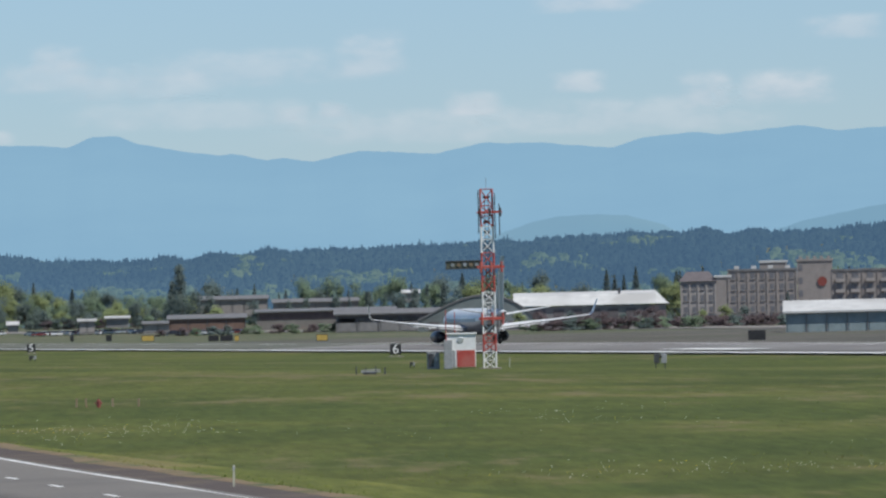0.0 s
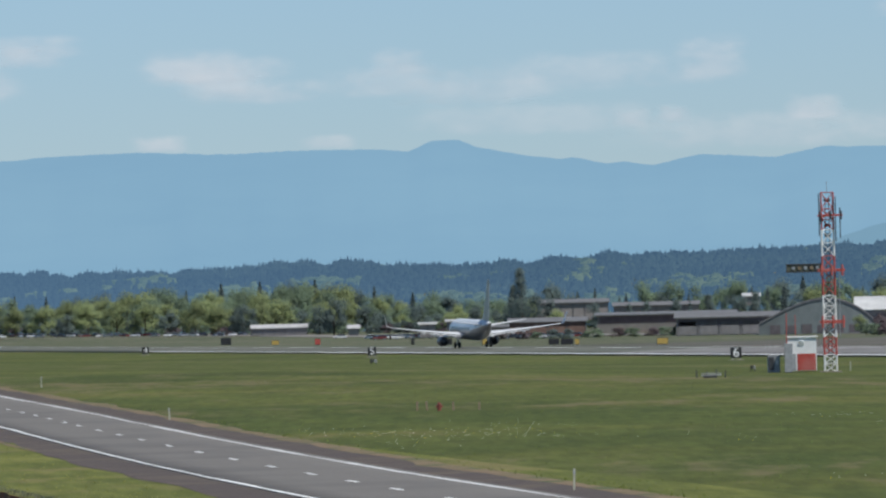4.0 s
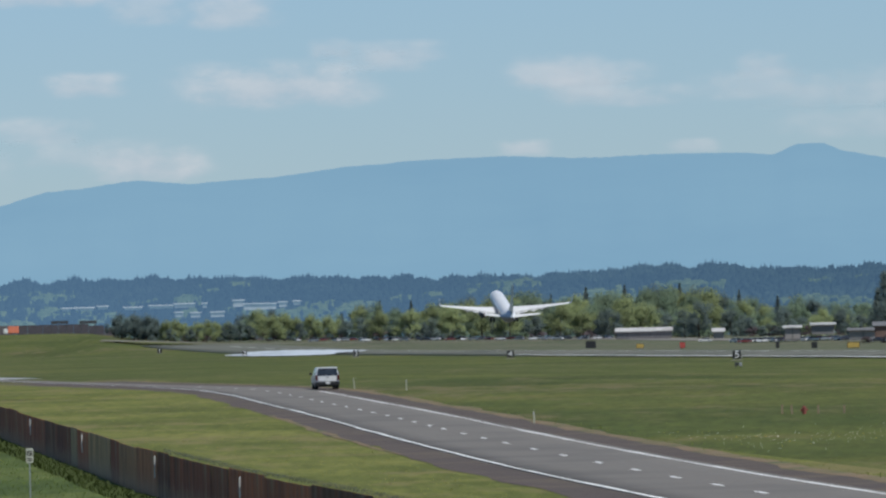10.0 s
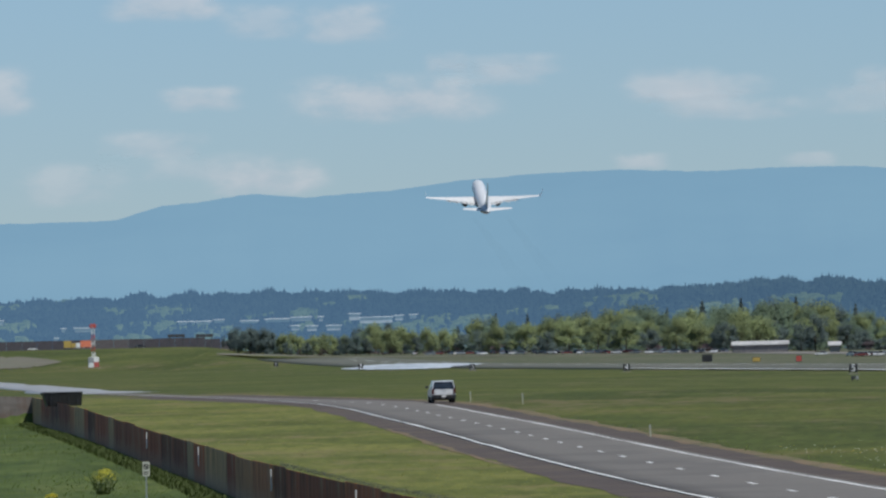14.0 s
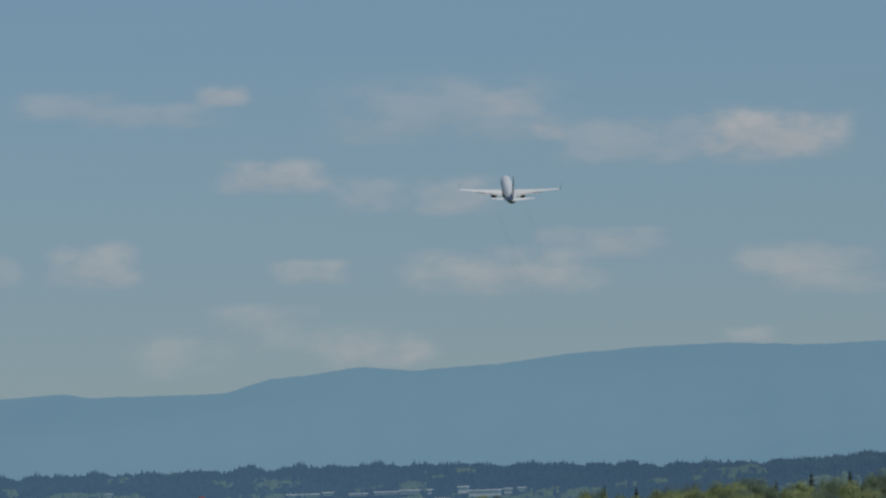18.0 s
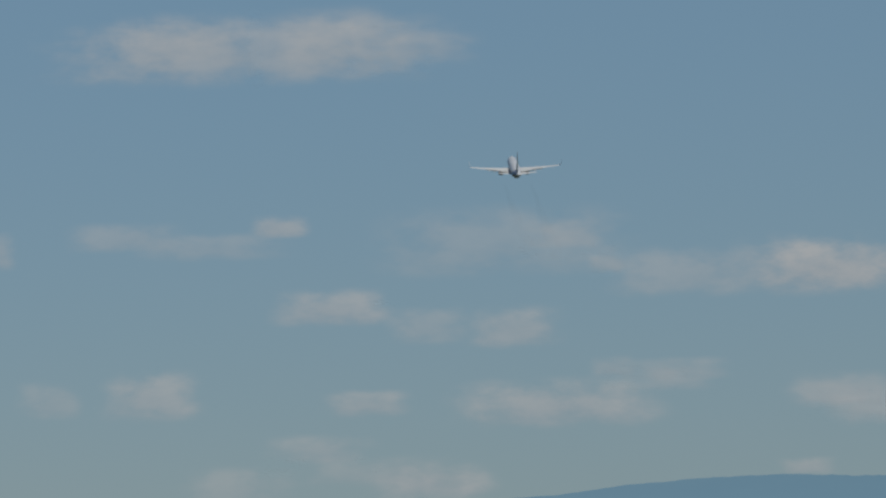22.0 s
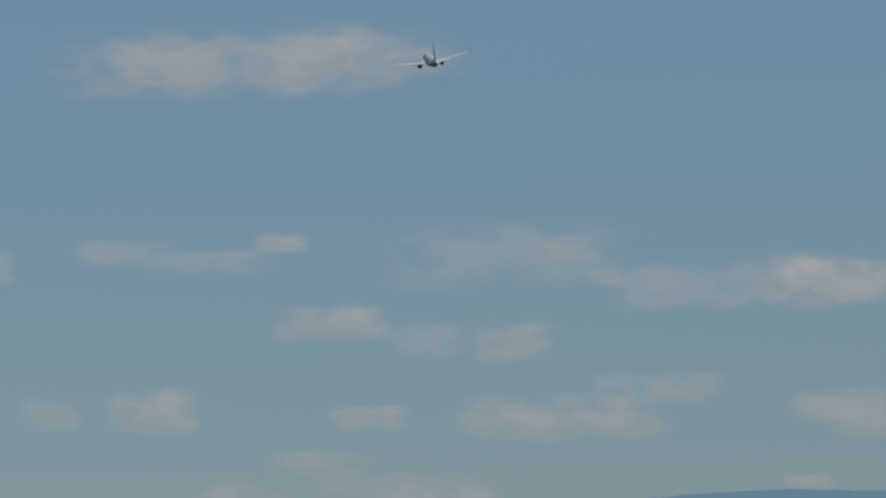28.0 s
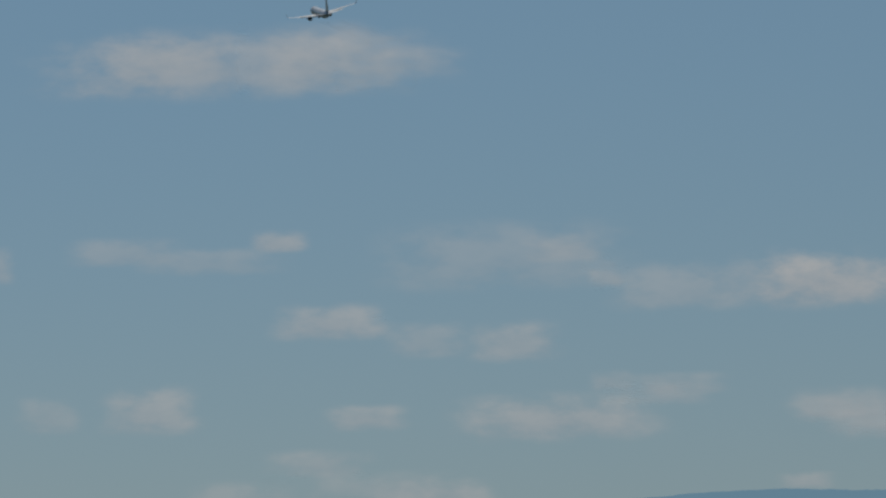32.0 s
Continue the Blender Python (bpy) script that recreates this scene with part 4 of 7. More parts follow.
def build_airliner():
    ob = root("airliner", "white twin-engined airliner with blue tail and winglets", "aeroplane")
    stations = [(19.0, 0.06, -0.75), (18.5, 0.55, -0.65), (17.6, 1.05, -0.45), (16.4, 1.45, -0.22), (14.8, 1.75, -0.06), (12.8, 1.88, 0), (4, 1.9, 0), (-8, 1.9, 0), (-11.5, 1.72, 0.16), (-14.5, 1.36, 0.48), (-17.3, 0.92, 0.85), (-19.3, 0.52, 1.12), (-20.5, 0.2, 1.25)]
    n = 28
    bm = B()
    rings = [[(r * math.sin(2 * math.pi * k / n), y, zc + r * 1.05 * math.cos(2 * math.pi * k / n)) for k in range(n)] for y, r, zc in stations]
    loft(bm, rings)
    for f in bm.faces:
        c = f.calc_center_median()
        zc = lerp(sorted((s[0], s[2]) for s in stations), c.y)
        r = lerp(sorted((s[0], s[1]) for s in stations), c.y)
        q = (c.z - zc) / max(r, 0.05)
        # the lower half takes the shaded grey
        f.material_index = 1 if q < 0.0 else 0
    part("fuselage", bm, [M["plane_white"], M["belly_shade"]], ob, "white fuselage, grey belly with its shade painted in", smooth=True)
    for s in (-1, 1):
        bm = B()
        line = [(12.5, 0.35), (8, 0.25), (0, 0.2), (-8, 0.25), (-13, 0.7), (-16.5, 1.2)]
        rr = []
        for y, z in line:
            r = lerp(sorted((q[0], q[1]) for q in stations), y) + 0.015
            zc = lerp(sorted((q[0], q[2]) for q in stations), y)
            ring = []
            for k in (-1, 1):
                a = max(-0.98, min(0.98, (z - zc + 0.24 * k) / (r * 1.05)))
                ring.append((s * r * math.sqrt(1 - a * a), y, zc + r * 1.05 * a))
            rr.append(ring)
        loft(bm, rr, close=False, caps=False)
        part("cheat_line", bm, M["plane_blue"], ob, "dark blue stripe along the cabin windows")
        # wing
        bm = B()
        rings = [airfoil(6.0, 8.3, s * 0.9, -1.05, 0.13), airfoil(5.2, 7.6, s * 1.9, -1.0, 0.13), airfoil(2.9, 4.9, s * 6.0, -0.62, 0.12), airfoil(-0.6, 2.7, s * 12.0, 0.02, 0.11), airfoil(-3.3, 1.4, s * 16.6, 0.60, 0.10)]
        loft(bm, rings)
        # downward faces take the painted shade
        for f in bm.faces:
            f.material_index = 1 if f.normal.z < -0.2 else 0
        wing = part("wing", bm, [M["wing_metal"], M["wing_under"]], ob, smooth=False)
        WINGS.append((wing, s))
        bm = B()
        loft(bm, [[(s * 16.55, -3.3, 0.57), (s * 16.62, -4.2, 0.53), (s * 16.62, -5.0, 0.57), (s * 16.5, -4.2, 0.65)], [(s * 17.0, -3.9, 0.95), (s * 17.07, -4.6, 0.94), (s * 17.05, -5.3, 0.96), (s * 16.95, -4.6, 1.0)], [(s * 17.55, -5.3, 2.95), (s * 17.6, -5.6, 2.95), (s * 17.58, -6.0, 2.95), (s * 17.52, -5.6, 2.95)]])
        part("winglet", bm, M["plane_white"], wing, "upswept white winglet")
        bm = B()
        loft(bm, [[(s * 2.2, -2.2, -1.15), (s * 2.2, -3.1, -1.30), (s * 2.2, -3.0, -1.40), (s * 2.2, -2.2, -1.3)], [(s * 6.2, -1.8, -0.72), (s * 6.2, -2.5, -0.84), (s * 6.2, -2.4, -0.93), (s * 6.2, -1.8, -0.84)]])
        FLAPS.append(part("flap", bm, M["wing_metal"], wing, "lowered wing flap"))
        bm = B()
        loft(bm, [[(s * 6.5, -1.8, -0.70), (s * 6.5, -2.6, -0.86), (s * 6.5, -2.5, -0.96), (s * 6.5, -1.8, -0.84)], [(s * 10.8, -2.4, -0.20), (s * 10.8, -3.0, -0.33), (s * 10.8, -2.9, -0.42), (s * 10.8, -2.4, -0.32)]])
        FLAPS.append(part("flap", bm, M["wing_metal"], wing, "lowered wing flap"))
        for xf, yf, zf in ((3.6, -1.6, -1.25), (7.6, -1.4, -0.80), (9.6, -1.9, -0.50)):
            bm = B()
            loft(bm, [[(s * xf + r * math.cos(a * 1.047), yf + dy, zf - 0.05 * k + r * math.sin(a * 1.047)) for a in range(6)] for k, (dy, r) in enumerate(((2.0, 0.05), (1.0, 0.2), (-0.6, 0.24), (-2.2, 0.05)))])
            part("flap_fairing", bm, M["wing_metal"], wing)
        # engine
        bm = B()
        prof = [(5.6, 0.84), (5.75, 0.92), (5.3, 0.98), (4.0, 1.00), (2.6, 0.90), (1.7, 0.70), (1.65, 0.60)]
        rings = [[(s * 4.83 + r * math.cos(2 * math.pi * k / 20), y, -2.2 + r * 0.95 * math.sin(2 * math.pi * k / 20)) for k in range(20)] for y, r in prof]
        loft(bm, rings, caps=False)
        eng = part("engine", bm, M["nacelle"], ob, "turbofan nacelle, its shade painted dark", smooth=True)
        bm = B()
        loft(bm, [[(s * 4.83 + r * math.cos(2 * math.pi * k / 14), y, -2.2 + r * math.sin(2 * math.pi * k / 14)) for k in range(14)] for y, r in ((3.0, 0.66), (1.9, 0.58), (1.0, 0.42), (0.4, 0.2), (0.1, 0.03))])
        part("exhaust_cone", bm, M["dark_steel"], eng, "dark metal exhaust cone", smooth=True)
        bm = B()
        rod(bm, (s * 4.83, 5.1, -2.2), (s * 4.83, 4.9, -2.2), 0.86, 0.86, 20)
        part("fan", bm, M["black"], eng, "dark fan face")
        bm = B()
        loft(bm, [[(s * 4.78, 4.2, -0.85), (s * 4.78, 0.2, -1.0), (s * 4.88, 0.2, -1.0), (s * 4.88, 4.2, -0.85)], [(s * 4.78, 3.4, -0.55), (s * 4.78, 0.0, -0.55), (s * 4.88, 0.0, -0.55), (s * 4.88, 3.4, -0.55)]])
        part("pylon", bm, M["plane_white"], ob)
        # tailplane
        bm = B()
        loft(bm, [airfoil(-14.6, 3.9, s * 0.5, 0.95, 0.09), airfoil(-18.5, 1.4, s * 7.1, 2.0, 0.09)])
        part("tailplane", bm, M["wing_metal"], ob)
        # main gear: turns about its hinge in the wing root
        hinge = Vector((s * 3.0, -1.5, -1.2))
        bm = B()
        rod(bm, (0, 0, 0.1), (0, 0, -1.65), 0.13, 0.10, 10)
        rod(bm, (0, 0.05, -0.3), (0, 0.9, 0.1), 0.07, 0.06, 8)
        rod(bm, (-0.45, 0, -1.65), (0.45, 0, -1.65), 0.09, 0.09, 8)
        gear = part("main_gear", bm, M["steel"], ob, "steel main undercarriage leg")
        gear.location = hinge
        for k in (-1, 1):
            bm = B()
            loft(bm, [[(k * 0.42 + dx, r * math.cos(2 * math.pi * j / 18), -1.65 + r * math.sin(2 * math.pi * j / 18)) for j in range(18)] for dx, r in ((-0.21, 0.42), (-0.17, 0.56), (0.0, 0.60), (0.17, 0.56), (0.21, 0.42))])
            part("wheel", bm, M["rubber"], gear, "black tyre", smooth=True)
        GEAR.append((gear, hinge, s))
    # fin
    bm = B()

    def fin_sec(y_le, chord, z, th):
        return [(th * 0.0, y_le, z), (th, y_le - chord * 0.3, z), (th * 0.6, y_le - chord * 0.7, z), (0.01, y_le - chord, z), (-th * 0.6, y_le - chord * 0.7, z), (-th, y_le - chord * 0.3, z)]
    loft(bm, [fin_sec(-9.5, 10.0, 1.75, 0.06), fin_sec(-12.6, 7.0, 2.3, 0.22), fin_sec(-14.2, 5.6, 3.6, 0.22), fin_sec(-18.6, 2.3, 9.6, 0.10)])
    fin = part("tail_fin", bm, M["fin_paint"], ob, "dark blue-grey tail fin")
    bm = B()
    loft(bm, [[(0.07, -17.9, 2.4), (0.07, -19.8, 2.4), (-0.07, -19.8, 2.4), (-0.07, -17.9, 2.4)], [(0.05, -20.0, 8.9), (0.05, -20.8, 8.9), (-0.05, -20.8, 8.9), (-0.05, -20.0, 8.9)]])
    part("rudder", bm, M["fin_paint"], fin)
    # nose gear
    hinge = Vector((0, 14.2, -1.5))
    bm = B()
    rod(bm, (0, 0, 0.1), (0, 0, -1.5), 0.08, 0.07, 8)
    ng = part("nose_gear", bm, M["steel"], ob, "steel nose undercarriage leg")
    ng.location = hinge
    for k in (-1, 1):
        bm = B()
        loft(bm, [[(k * 0.2 + dx, r * math.cos(2 * math.pi * j / 14), -1.5 + r * math.sin(2 * math.pi * j / 14)) for j in range(14)] for dx, r in ((-0.1, 0.28), (-0.07, 0.36), (0.07, 0.36), (0.1, 0.28))])
        part("wheel", bm, M["rubber"], ng, "black tyre")
    GEAR.append((ng, hinge, 0))
    # cockpit glass and tail cone outlet
    bm = B()
    for s in (-1, 1):
        for y0, y1, z0, z1, x0, x1 in ((17.2, 16.4, 0.25, 0.85, 0.25, 0.9), (16.9, 16.0, 0.3, 0.85, 0.85, 1.2)):
            vs = [bm.verts.new(p) for p in ((s * x0, y0 + 0.35, z0), (s * x1, y0, z0), (s * x1, y1 + 0.1, z1), (s * x0, y1 + 0.35, z1))]
            bm.faces.new(vs)
    part("windscreen", bm, M["glass"], ob, "dark cockpit windows")
    bm = B()
    rod(bm, (0, -20.3, 1.24), (0, -20.75, 1.27), 0.24, 0.16, 12)
    part("tail_cone", bm, M["dark_steel"], ob, "dark exhaust outlet of the tail cone")
    return ob


GEAR = []
airliner = build_airliner()

def exhaust():
    """The thin dark trail that hangs behind the engines in the climb."""
    m, nodes, links, bsdf = material("thin_exhaust_smoke")
    for n, v in (("Base Color", (0.05, 0.045, 0.04, 1)), ("Roughness", 1.0)):
        bsdf.inputs[n].default_value = v
    bsdf.inputs["Specular IOR Level"].default_value = 0.0
    tc = nodes.new("ShaderNodeTexCoord")
    sep = nodes.new("ShaderNodeSeparateXYZ")
    links.new(tc.outputs["Generated"], sep.inputs[0])
    fade = nodes.new("ShaderNodeMapRange")
    fade.interpolation_type = "SMOOTHSTEP"
    fade.inputs["From Min"].default_value, fade.inputs["From Max"].default_value = 0.0, 0.8
    fade.inputs["To Min"].default_value, fade.inputs["To Max"].default_value = 0.0, 0.022
    links.new(sep.outputs["Y"], fade.inputs["Value"])
    puff = noise_at(nodes, links, 0.12, 3, 0.6)
    thin = nodes.new("ShaderNodeMath")
    thin.operation = "MULTIPLY"
    links.new(fade.outputs["Result"], thin.inputs[0])
    links.new(puff, thin.inputs[1])
    clear = nodes.new("ShaderNodeBsdfTransparent")
    mix = nodes.new("ShaderNodeMixShader")
    links.new(thin.outputs[0], mix.inputs["Fac"])
    links.new(clear.outputs[0], mix.inputs[1])
    links.new(bsdf.outputs["BSDF"], mix.inputs[2])
    links.new(mix.outputs["Shader"], nodes["Material Output"].inputs["Surface"])
    ob = root("exhaust_trail", "thin dark exhaust smoke behind the climbing airliner", "smoke")
    for s in (-1, 1):
        bm = B()
        rng = random.Random(40 + s)
        rings = []
        for k in range(25):
            r = 0.6 + 0.09 * k
            cx, cz = s * 4.8 + rng.uniform(-0.2, 0.2) * (1 + 0.1 * k), -2.4 + rng.uniform(-0.3, 0.3)
            rings.append([(cx + r * math.cos(a * 0.5236), -22 - 7.5 * k, cz + r * math.sin(a * 0.5236)) for a in range(12)])
        loft(bm, rings, caps=False)
        part("plume", bm, m, ob, smooth=True)
    return ob


exhaust_trail = exhaust()

# ---- distance-remaining signs ----


def glyph(text, size, mat, name, parent, at, turn):
    cu = bpy.data.curves.new(name, "FONT")
    cu.body, cu.size, cu.align_x, cu.align_y, cu.extrude = text, size, "CENTER", "CENTER", 0.006
    tmp = bpy.data.objects.new(name, cu)
    scene.collection.objects.link(tmp)
    me = bpy.data.meshes.new_from_object(tmp.evaluated_get(bpy.context.evaluated_depsgraph_get()))
    bpy.data.objects.remove(tmp)
    me.materials.clear()
    me.materials.append(mat)
    ob = new(name, me)
    ob.parent = parent
    ob.matrix_local = Matrix.Translation(at) @ turn
    return ob


def distance_sign(number, y):
    ob = root("distance_sign", "black square runway sign with a white %s" % number, "sign", pose(201.5, y, terrain(201.5, y, 1)), group="distance signs along the runway")
    bm = B()
    box(bm, (1.45, 0.22, 1.4), (0, 0, 1.0), 0.03)
    part("panel", bm, M["black"], ob)
    glyph(number, 1.75, M["white"], "numeral", ob, (0, -0.125, 0.98), pose(0, 0, 0, 90, 0, 0))
    for s in (-1, 1):
        bm = B()
        rod(bm, (s * 0.5, 0, -0.1), (s * 0.5, 0, 0.32), 0.05)
        part("leg", bm, M["steel"], ob)
    bm = B()
    box(bm, (1.9, 1.0, 0.12), (0, 0, 0.03), 0.02)
    part("footing", bm, M["concrete"], ob, "concrete pad")


for i in range(6):
    distance_sign(str(6 - i), 970.1 + 304.8 * i)

# ---- glide-slope mast and shelter ----
M["olive"] = surface("olive_board", (0.07, 0.075, 0.055), (0.11, 0.115, 0.085), 1.5, 0.7, bump=0.05)


def build_mast():
    x, y = 149.0, 675.0
    z = terrain(x, y, 1)
    ob = root("antenna_mast", "red and white lattice antenna mast on the grass", "mast", pose(x, y, z, 0, 0, -12))
    w, top = 0.55, 16.4
    bands = [(0, 1.6, "white"), (1.6, 3.2, "red"), (3.2, 7.0, "white"), (7.0, 10.6, "red"), (10.6, 13.0, "white"), (13.0, 14.9, "red"), (14.9, top, "red")]
    for z0, z1, c in bands:
        for sx in (-1, 1):
            for sy in (-1, 1):
                bm = B()
                rod(bm, (sx * w, sy * w, z0), (sx * w, sy * w, z1), 0.095, 0.095, 6)
                part("leg", bm, M[c], ob, "%s painted mast leg" % c)
        n = max(1, round((z1 - z0) / 1.05))
        for k in range(n):
            a, b = z0 + (z1 - z0) * k / n, z0 + (z1 - z0) * (k + 1) / n
            for sx, sy, tx, ty in ((-1, -1, 1, -1), (1, -1, 1, 1), (1, 1, -1, 1), (-1, 1, -1, -1)):
                for p, q in (((sx, sy, a), (tx, ty, b)), ((sx, sy, b), (tx, ty, a)), ((sx, sy, b), (tx, ty, b))):
                    bm = B()
                    rod(bm, (p[0] * w, p[1] * w, p[2]), (q[0] * w, q[1] * w, q[2]), 0.045, 0.045, 5)
                    part("brace", bm, M[c], ob)
    for sx in (-0.16, 0.16):
        bm = B()
        rod(bm, (sx, 0.1, 0.2), (sx, 0.1, top - 0.4), 0.04, 0.04, 6)
        part("ladder_rail", bm, M["dark_steel"], ob, "dark ladder rail")
    for k in range(40):
        bm = B()
        rod(bm, (-0.16, 0.1, 0.5 + k * 0.38), (0.16, 0.1, 0.5 + k * 0.38), 0.022, 0.022, 5)
        part("rung", bm, M["dark_steel"], ob)
    # antenna arrays
    for za, span, depth in ((4.6, 2.3, 0.55), (9.3, 2.5, 0.5), (14.3, 2.3, 0.4)):
        arr = B()
        box(arr, (span, 0.14, depth * 0.5), (0.25, -w - 0.25, za), 0.02)
        a = part("antenna", arr, M["red"], ob, "red antenna cross-arm")
        for k in range(3):
            bm = B()
            rod(bm, (-0.75 + k * 0.95 + 0.1, -w - 0.3, za - depth), (-0.75 + k * 0.95 + 0.1, -w - 0.3, za + depth), 0.09, 0.09, 8)
            part("dipole", bm, M["red"] if za < 12 else M["dark_steel"], a)
    for dx, z0, z1 in ((-0.75, 12.4, 16.3), (0.75, 11.9, 16.0), (1.15, 12.2, 15.0), (-0.6, 13.2, 15.6)):
        bm = B()
        rod(bm, (dx, -w - 0.2, z0), (dx, -w - 0.2, z1), 0.055, 0.055, 6)
        part("pole", bm, M["dark_steel"], ob, "dark vertical aerial pole")
    for za in (15.7, 13.4, 12.5, 11.1):
        bm = B()
        box(bm, (0.62, 0.5, 0.22), (0, -0.1, za), 0.03)
        part("junction_box", bm, M["dark_steel"], ob)
    bm = B()
    rod(bm, (0, 0, top), (0, 0, top + 1.1), 0.035, 0.02, 6)
    part("lightning_rod", bm, M["steel"], ob)
    # side arm with board
    bm = B()
    box(bm, (3.4, 0.10, 0.10), (-2.2, -0.55, 9.9), 0.01)
    box(bm, (3.4, 0.10, 0.10), (-2.2, -0.55, 9.2), 0.01)
    for k in range(7):
        box(bm, (0.08, 0.08, 0.7), (-0.7 - k * 0.52, -0.55, 9.55))
    arm = part("side_arm", bm, M["dark_steel"], ob, "dark lattice side arm")
    bm = B()
    box(bm, (3.1, 0.05, 0.62), (-2.25, -0.50, 9.55), 0.01)
    part("board", bm, M["olive"], arm, "dull olive backing board")
    for k in range(5):
        bm = B()
        box(bm, (0.30, 0.05, 0.30), (-1.0 - k * 0.55, -0.62, 9.55), 0.02)
        part("plate", bm, M["wood"] if k % 2 else M["steel"], arm)
    bm = B()
    box(bm, (2.0, 2.0, 0.18), (0, 0, 0.03), 0.03)
    part("footing", bm, M["concrete"], ob, "concrete pad")
    bm = B()
    rod(bm, (0.9, -0.3, 3.2), (1.0, -0.3, 9.5), 0.04, 0.04, 6)
    part("cable", bm, M["steel"], ob, "pale cable run")
    # shelter
    sx, sy = 144.6, 667.0
    sz = terrain(sx, sy, 1)
    sh = root("equipment_shelter", "white and red chequered equipment shelter beside the mast", "shelter", pose(sx, sy, sz, 0, 0, -12))
    bm = B()
    box(bm, (2.6, 2.4, 3.0), (0, 0, 1.65), 0.03)
    part("body", bm, M["white"], sh)
    bm = B()
    box(bm, (2.85, 2.65, 0.14), (0, 0, 3.2), 0.03)
    part("roof", bm, M["white"], sh)
    for px, pz, wx, hz, c in ((0.15, 0.95, 1.65, 1.5, "red"), (-0.95, 0.95, 0.3, 1.5, "grey")):
        bm = B()
        box(bm, (wx, 0.03, hz), (px + 0.25, -1.215, pz), 0.004)
        part("wall_panel", bm, M[c], sh, "%s painted wall square" % c)
    bm = B()
    box(bm, (0.75, 0.35, 2.6), (-1.2, -1.25, 1.35), 0.04)
    part("cabinet", bm, M["grey"], sh, "grey cabinet on the wall")
    bm = B()
    rod(bm, (-0.05, -1.22, 2.65), (-0.05, -1.30, 2.63), 0.30, 0.28, 18)
    part("wall_lamp", bm, M["white"], sh, "round white lamp housing")
    bm = B()
    rod(bm, (-1.35, -1.4, 2.6), (-1.35, -1.4, 5.4), 0.05, 0.05, 6)
    rod(bm, (-0.55, -1.0, 3.2), (-0.55, -1.0, 5.2), 0.035, 0.035, 6)
    part("mast_pole", bm, M["red"], sh, "thin red pole above the roof")
    tx, ty = 142.2, 668.0
    tk = root("transformer_box", "dark grey transformer cabinet on the grass", "cabinet", pose(tx, ty, terrain(tx, ty, 1), 0, 0, -12))
    bm = B()
    box(bm, (1.15, 1.0, 1.55), (0, 0, 0.75), 0.05)
    part("body", bm, M["grey"], tk)
    bm = B()
    box(bm, (0.5, 0.05, 1.2), (-0.2, -0.52, 0.8), 0.01)
    part("door", bm, M["dark_steel"], tk)
    bm = B()
    box(bm, (0.12, 0.05, 0.4), (0.3, -0.52, 0.9), 0.01)
    part("meter", bm, M["white"], tk)


build_mast()

# ---- small things on the field ----


M["stake"] = surface("pale_stake_wood", (0.34, 0.34, 0.27), (0.46, 0.46, 0.38), 3.0, 0.8, bump=0.1)


def stake(x, y, h, mat="stake", label="thin pale marker stake in the grass", w=0.035):
    ob = root("marker_stake", label, "stake", pose(x, y, terrain(x, y, 1) + 0.0, _trng.uniform(-2, 2), _trng.uniform(-3, 3), 0), group="marker stakes")
    bm = B()
    box(bm, (w * 2, w, h + 0.15), (0, 0, h / 2 - 0.05), 0.008)
    part("post", bm, M[mat], ob)
    bm = B()
    box(bm, (w * 2.2, w * 1.2, 0.12), (0, 0, h - 0.10), 0.008)
    part("band", bm, M["steel"] if mat == "stake" else M[mat], ob, "reflective band")


for x, y, h in ((62.9, 590, 0.8), (64.5, 568, 0.8), (53.8, 412, 0.66), (47.1, 254.5, 0.72), (158.2, 708, 0.95)):
    stake(x, y, h)
for x, y, h, m in ((69.2, 422, 0.5, "wood"), (69.6, 421, 0.5, "wood"), (72.5, 420.5, 0.42, "wood"), (71.1, 421, 0.45, "wood")):
    stake(x, y, h, m, "short stake marking a drain in the grass", 0.055)


def hydrant(x, y):
    ob = root("hydrant", "small red hydrant standing in the grass", "hydrant", pose(x, y, terrain(x, y, 1)))
    bm = B()
    rod(bm, (0, 0, -0.05), (0, 0, 0.36), 0.12, 0.11, 12)
    rod(bm, (0, 0, 0.36), (0, 0, 0.46), 0.14, 0.05, 12)
    rod(bm, (-0.2, 0, 0.24), (0.2, 0, 0.24), 0.06, 0.06, 10)
    part("barrel", bm, M["hydrant"], ob, smooth=False)
    bm = B()
    rod(bm, (0, 0, 0.46), (0, 0, 0.5), 0.03, 0.03, 6)
    part("cap_nut", bm, M["dark_steel"], ob)


hydrant(70.2, 420.4)


def monitor_stand(x, y, wide, high, label):
    ob = root("equipment_stand", label, "equipment", pose(x, y, terrain(x, y, 1), 0, 0, -13))
    for s in (-1, 1):
        bm = B()
        rod(bm, (s * wide * 0.35, 0, -0.1), (s * wide * 0.35, 0, high * 0.5), 0.05)
        part("leg", bm, M["dark_steel"], ob)
        bm = B()
        box(bm, (wide * 0.42, 0.35, high * 0.62), (s * wide * 0.27, 0, high * 0.66), 0.03)
        part("case", bm, M["dark_steel"] if s < 0 else M["grey"], ob)
    bm = B()
    box(bm, (wide * 0.2, 0.1, 0.2), (0.05, -0.2, high * 0.75), 0.02)
    part("dial_box", bm, M["black"], ob)


monitor_stand(164.5, 673, 1.2, 1.45, "two grey equipment cases on posts in the grass")


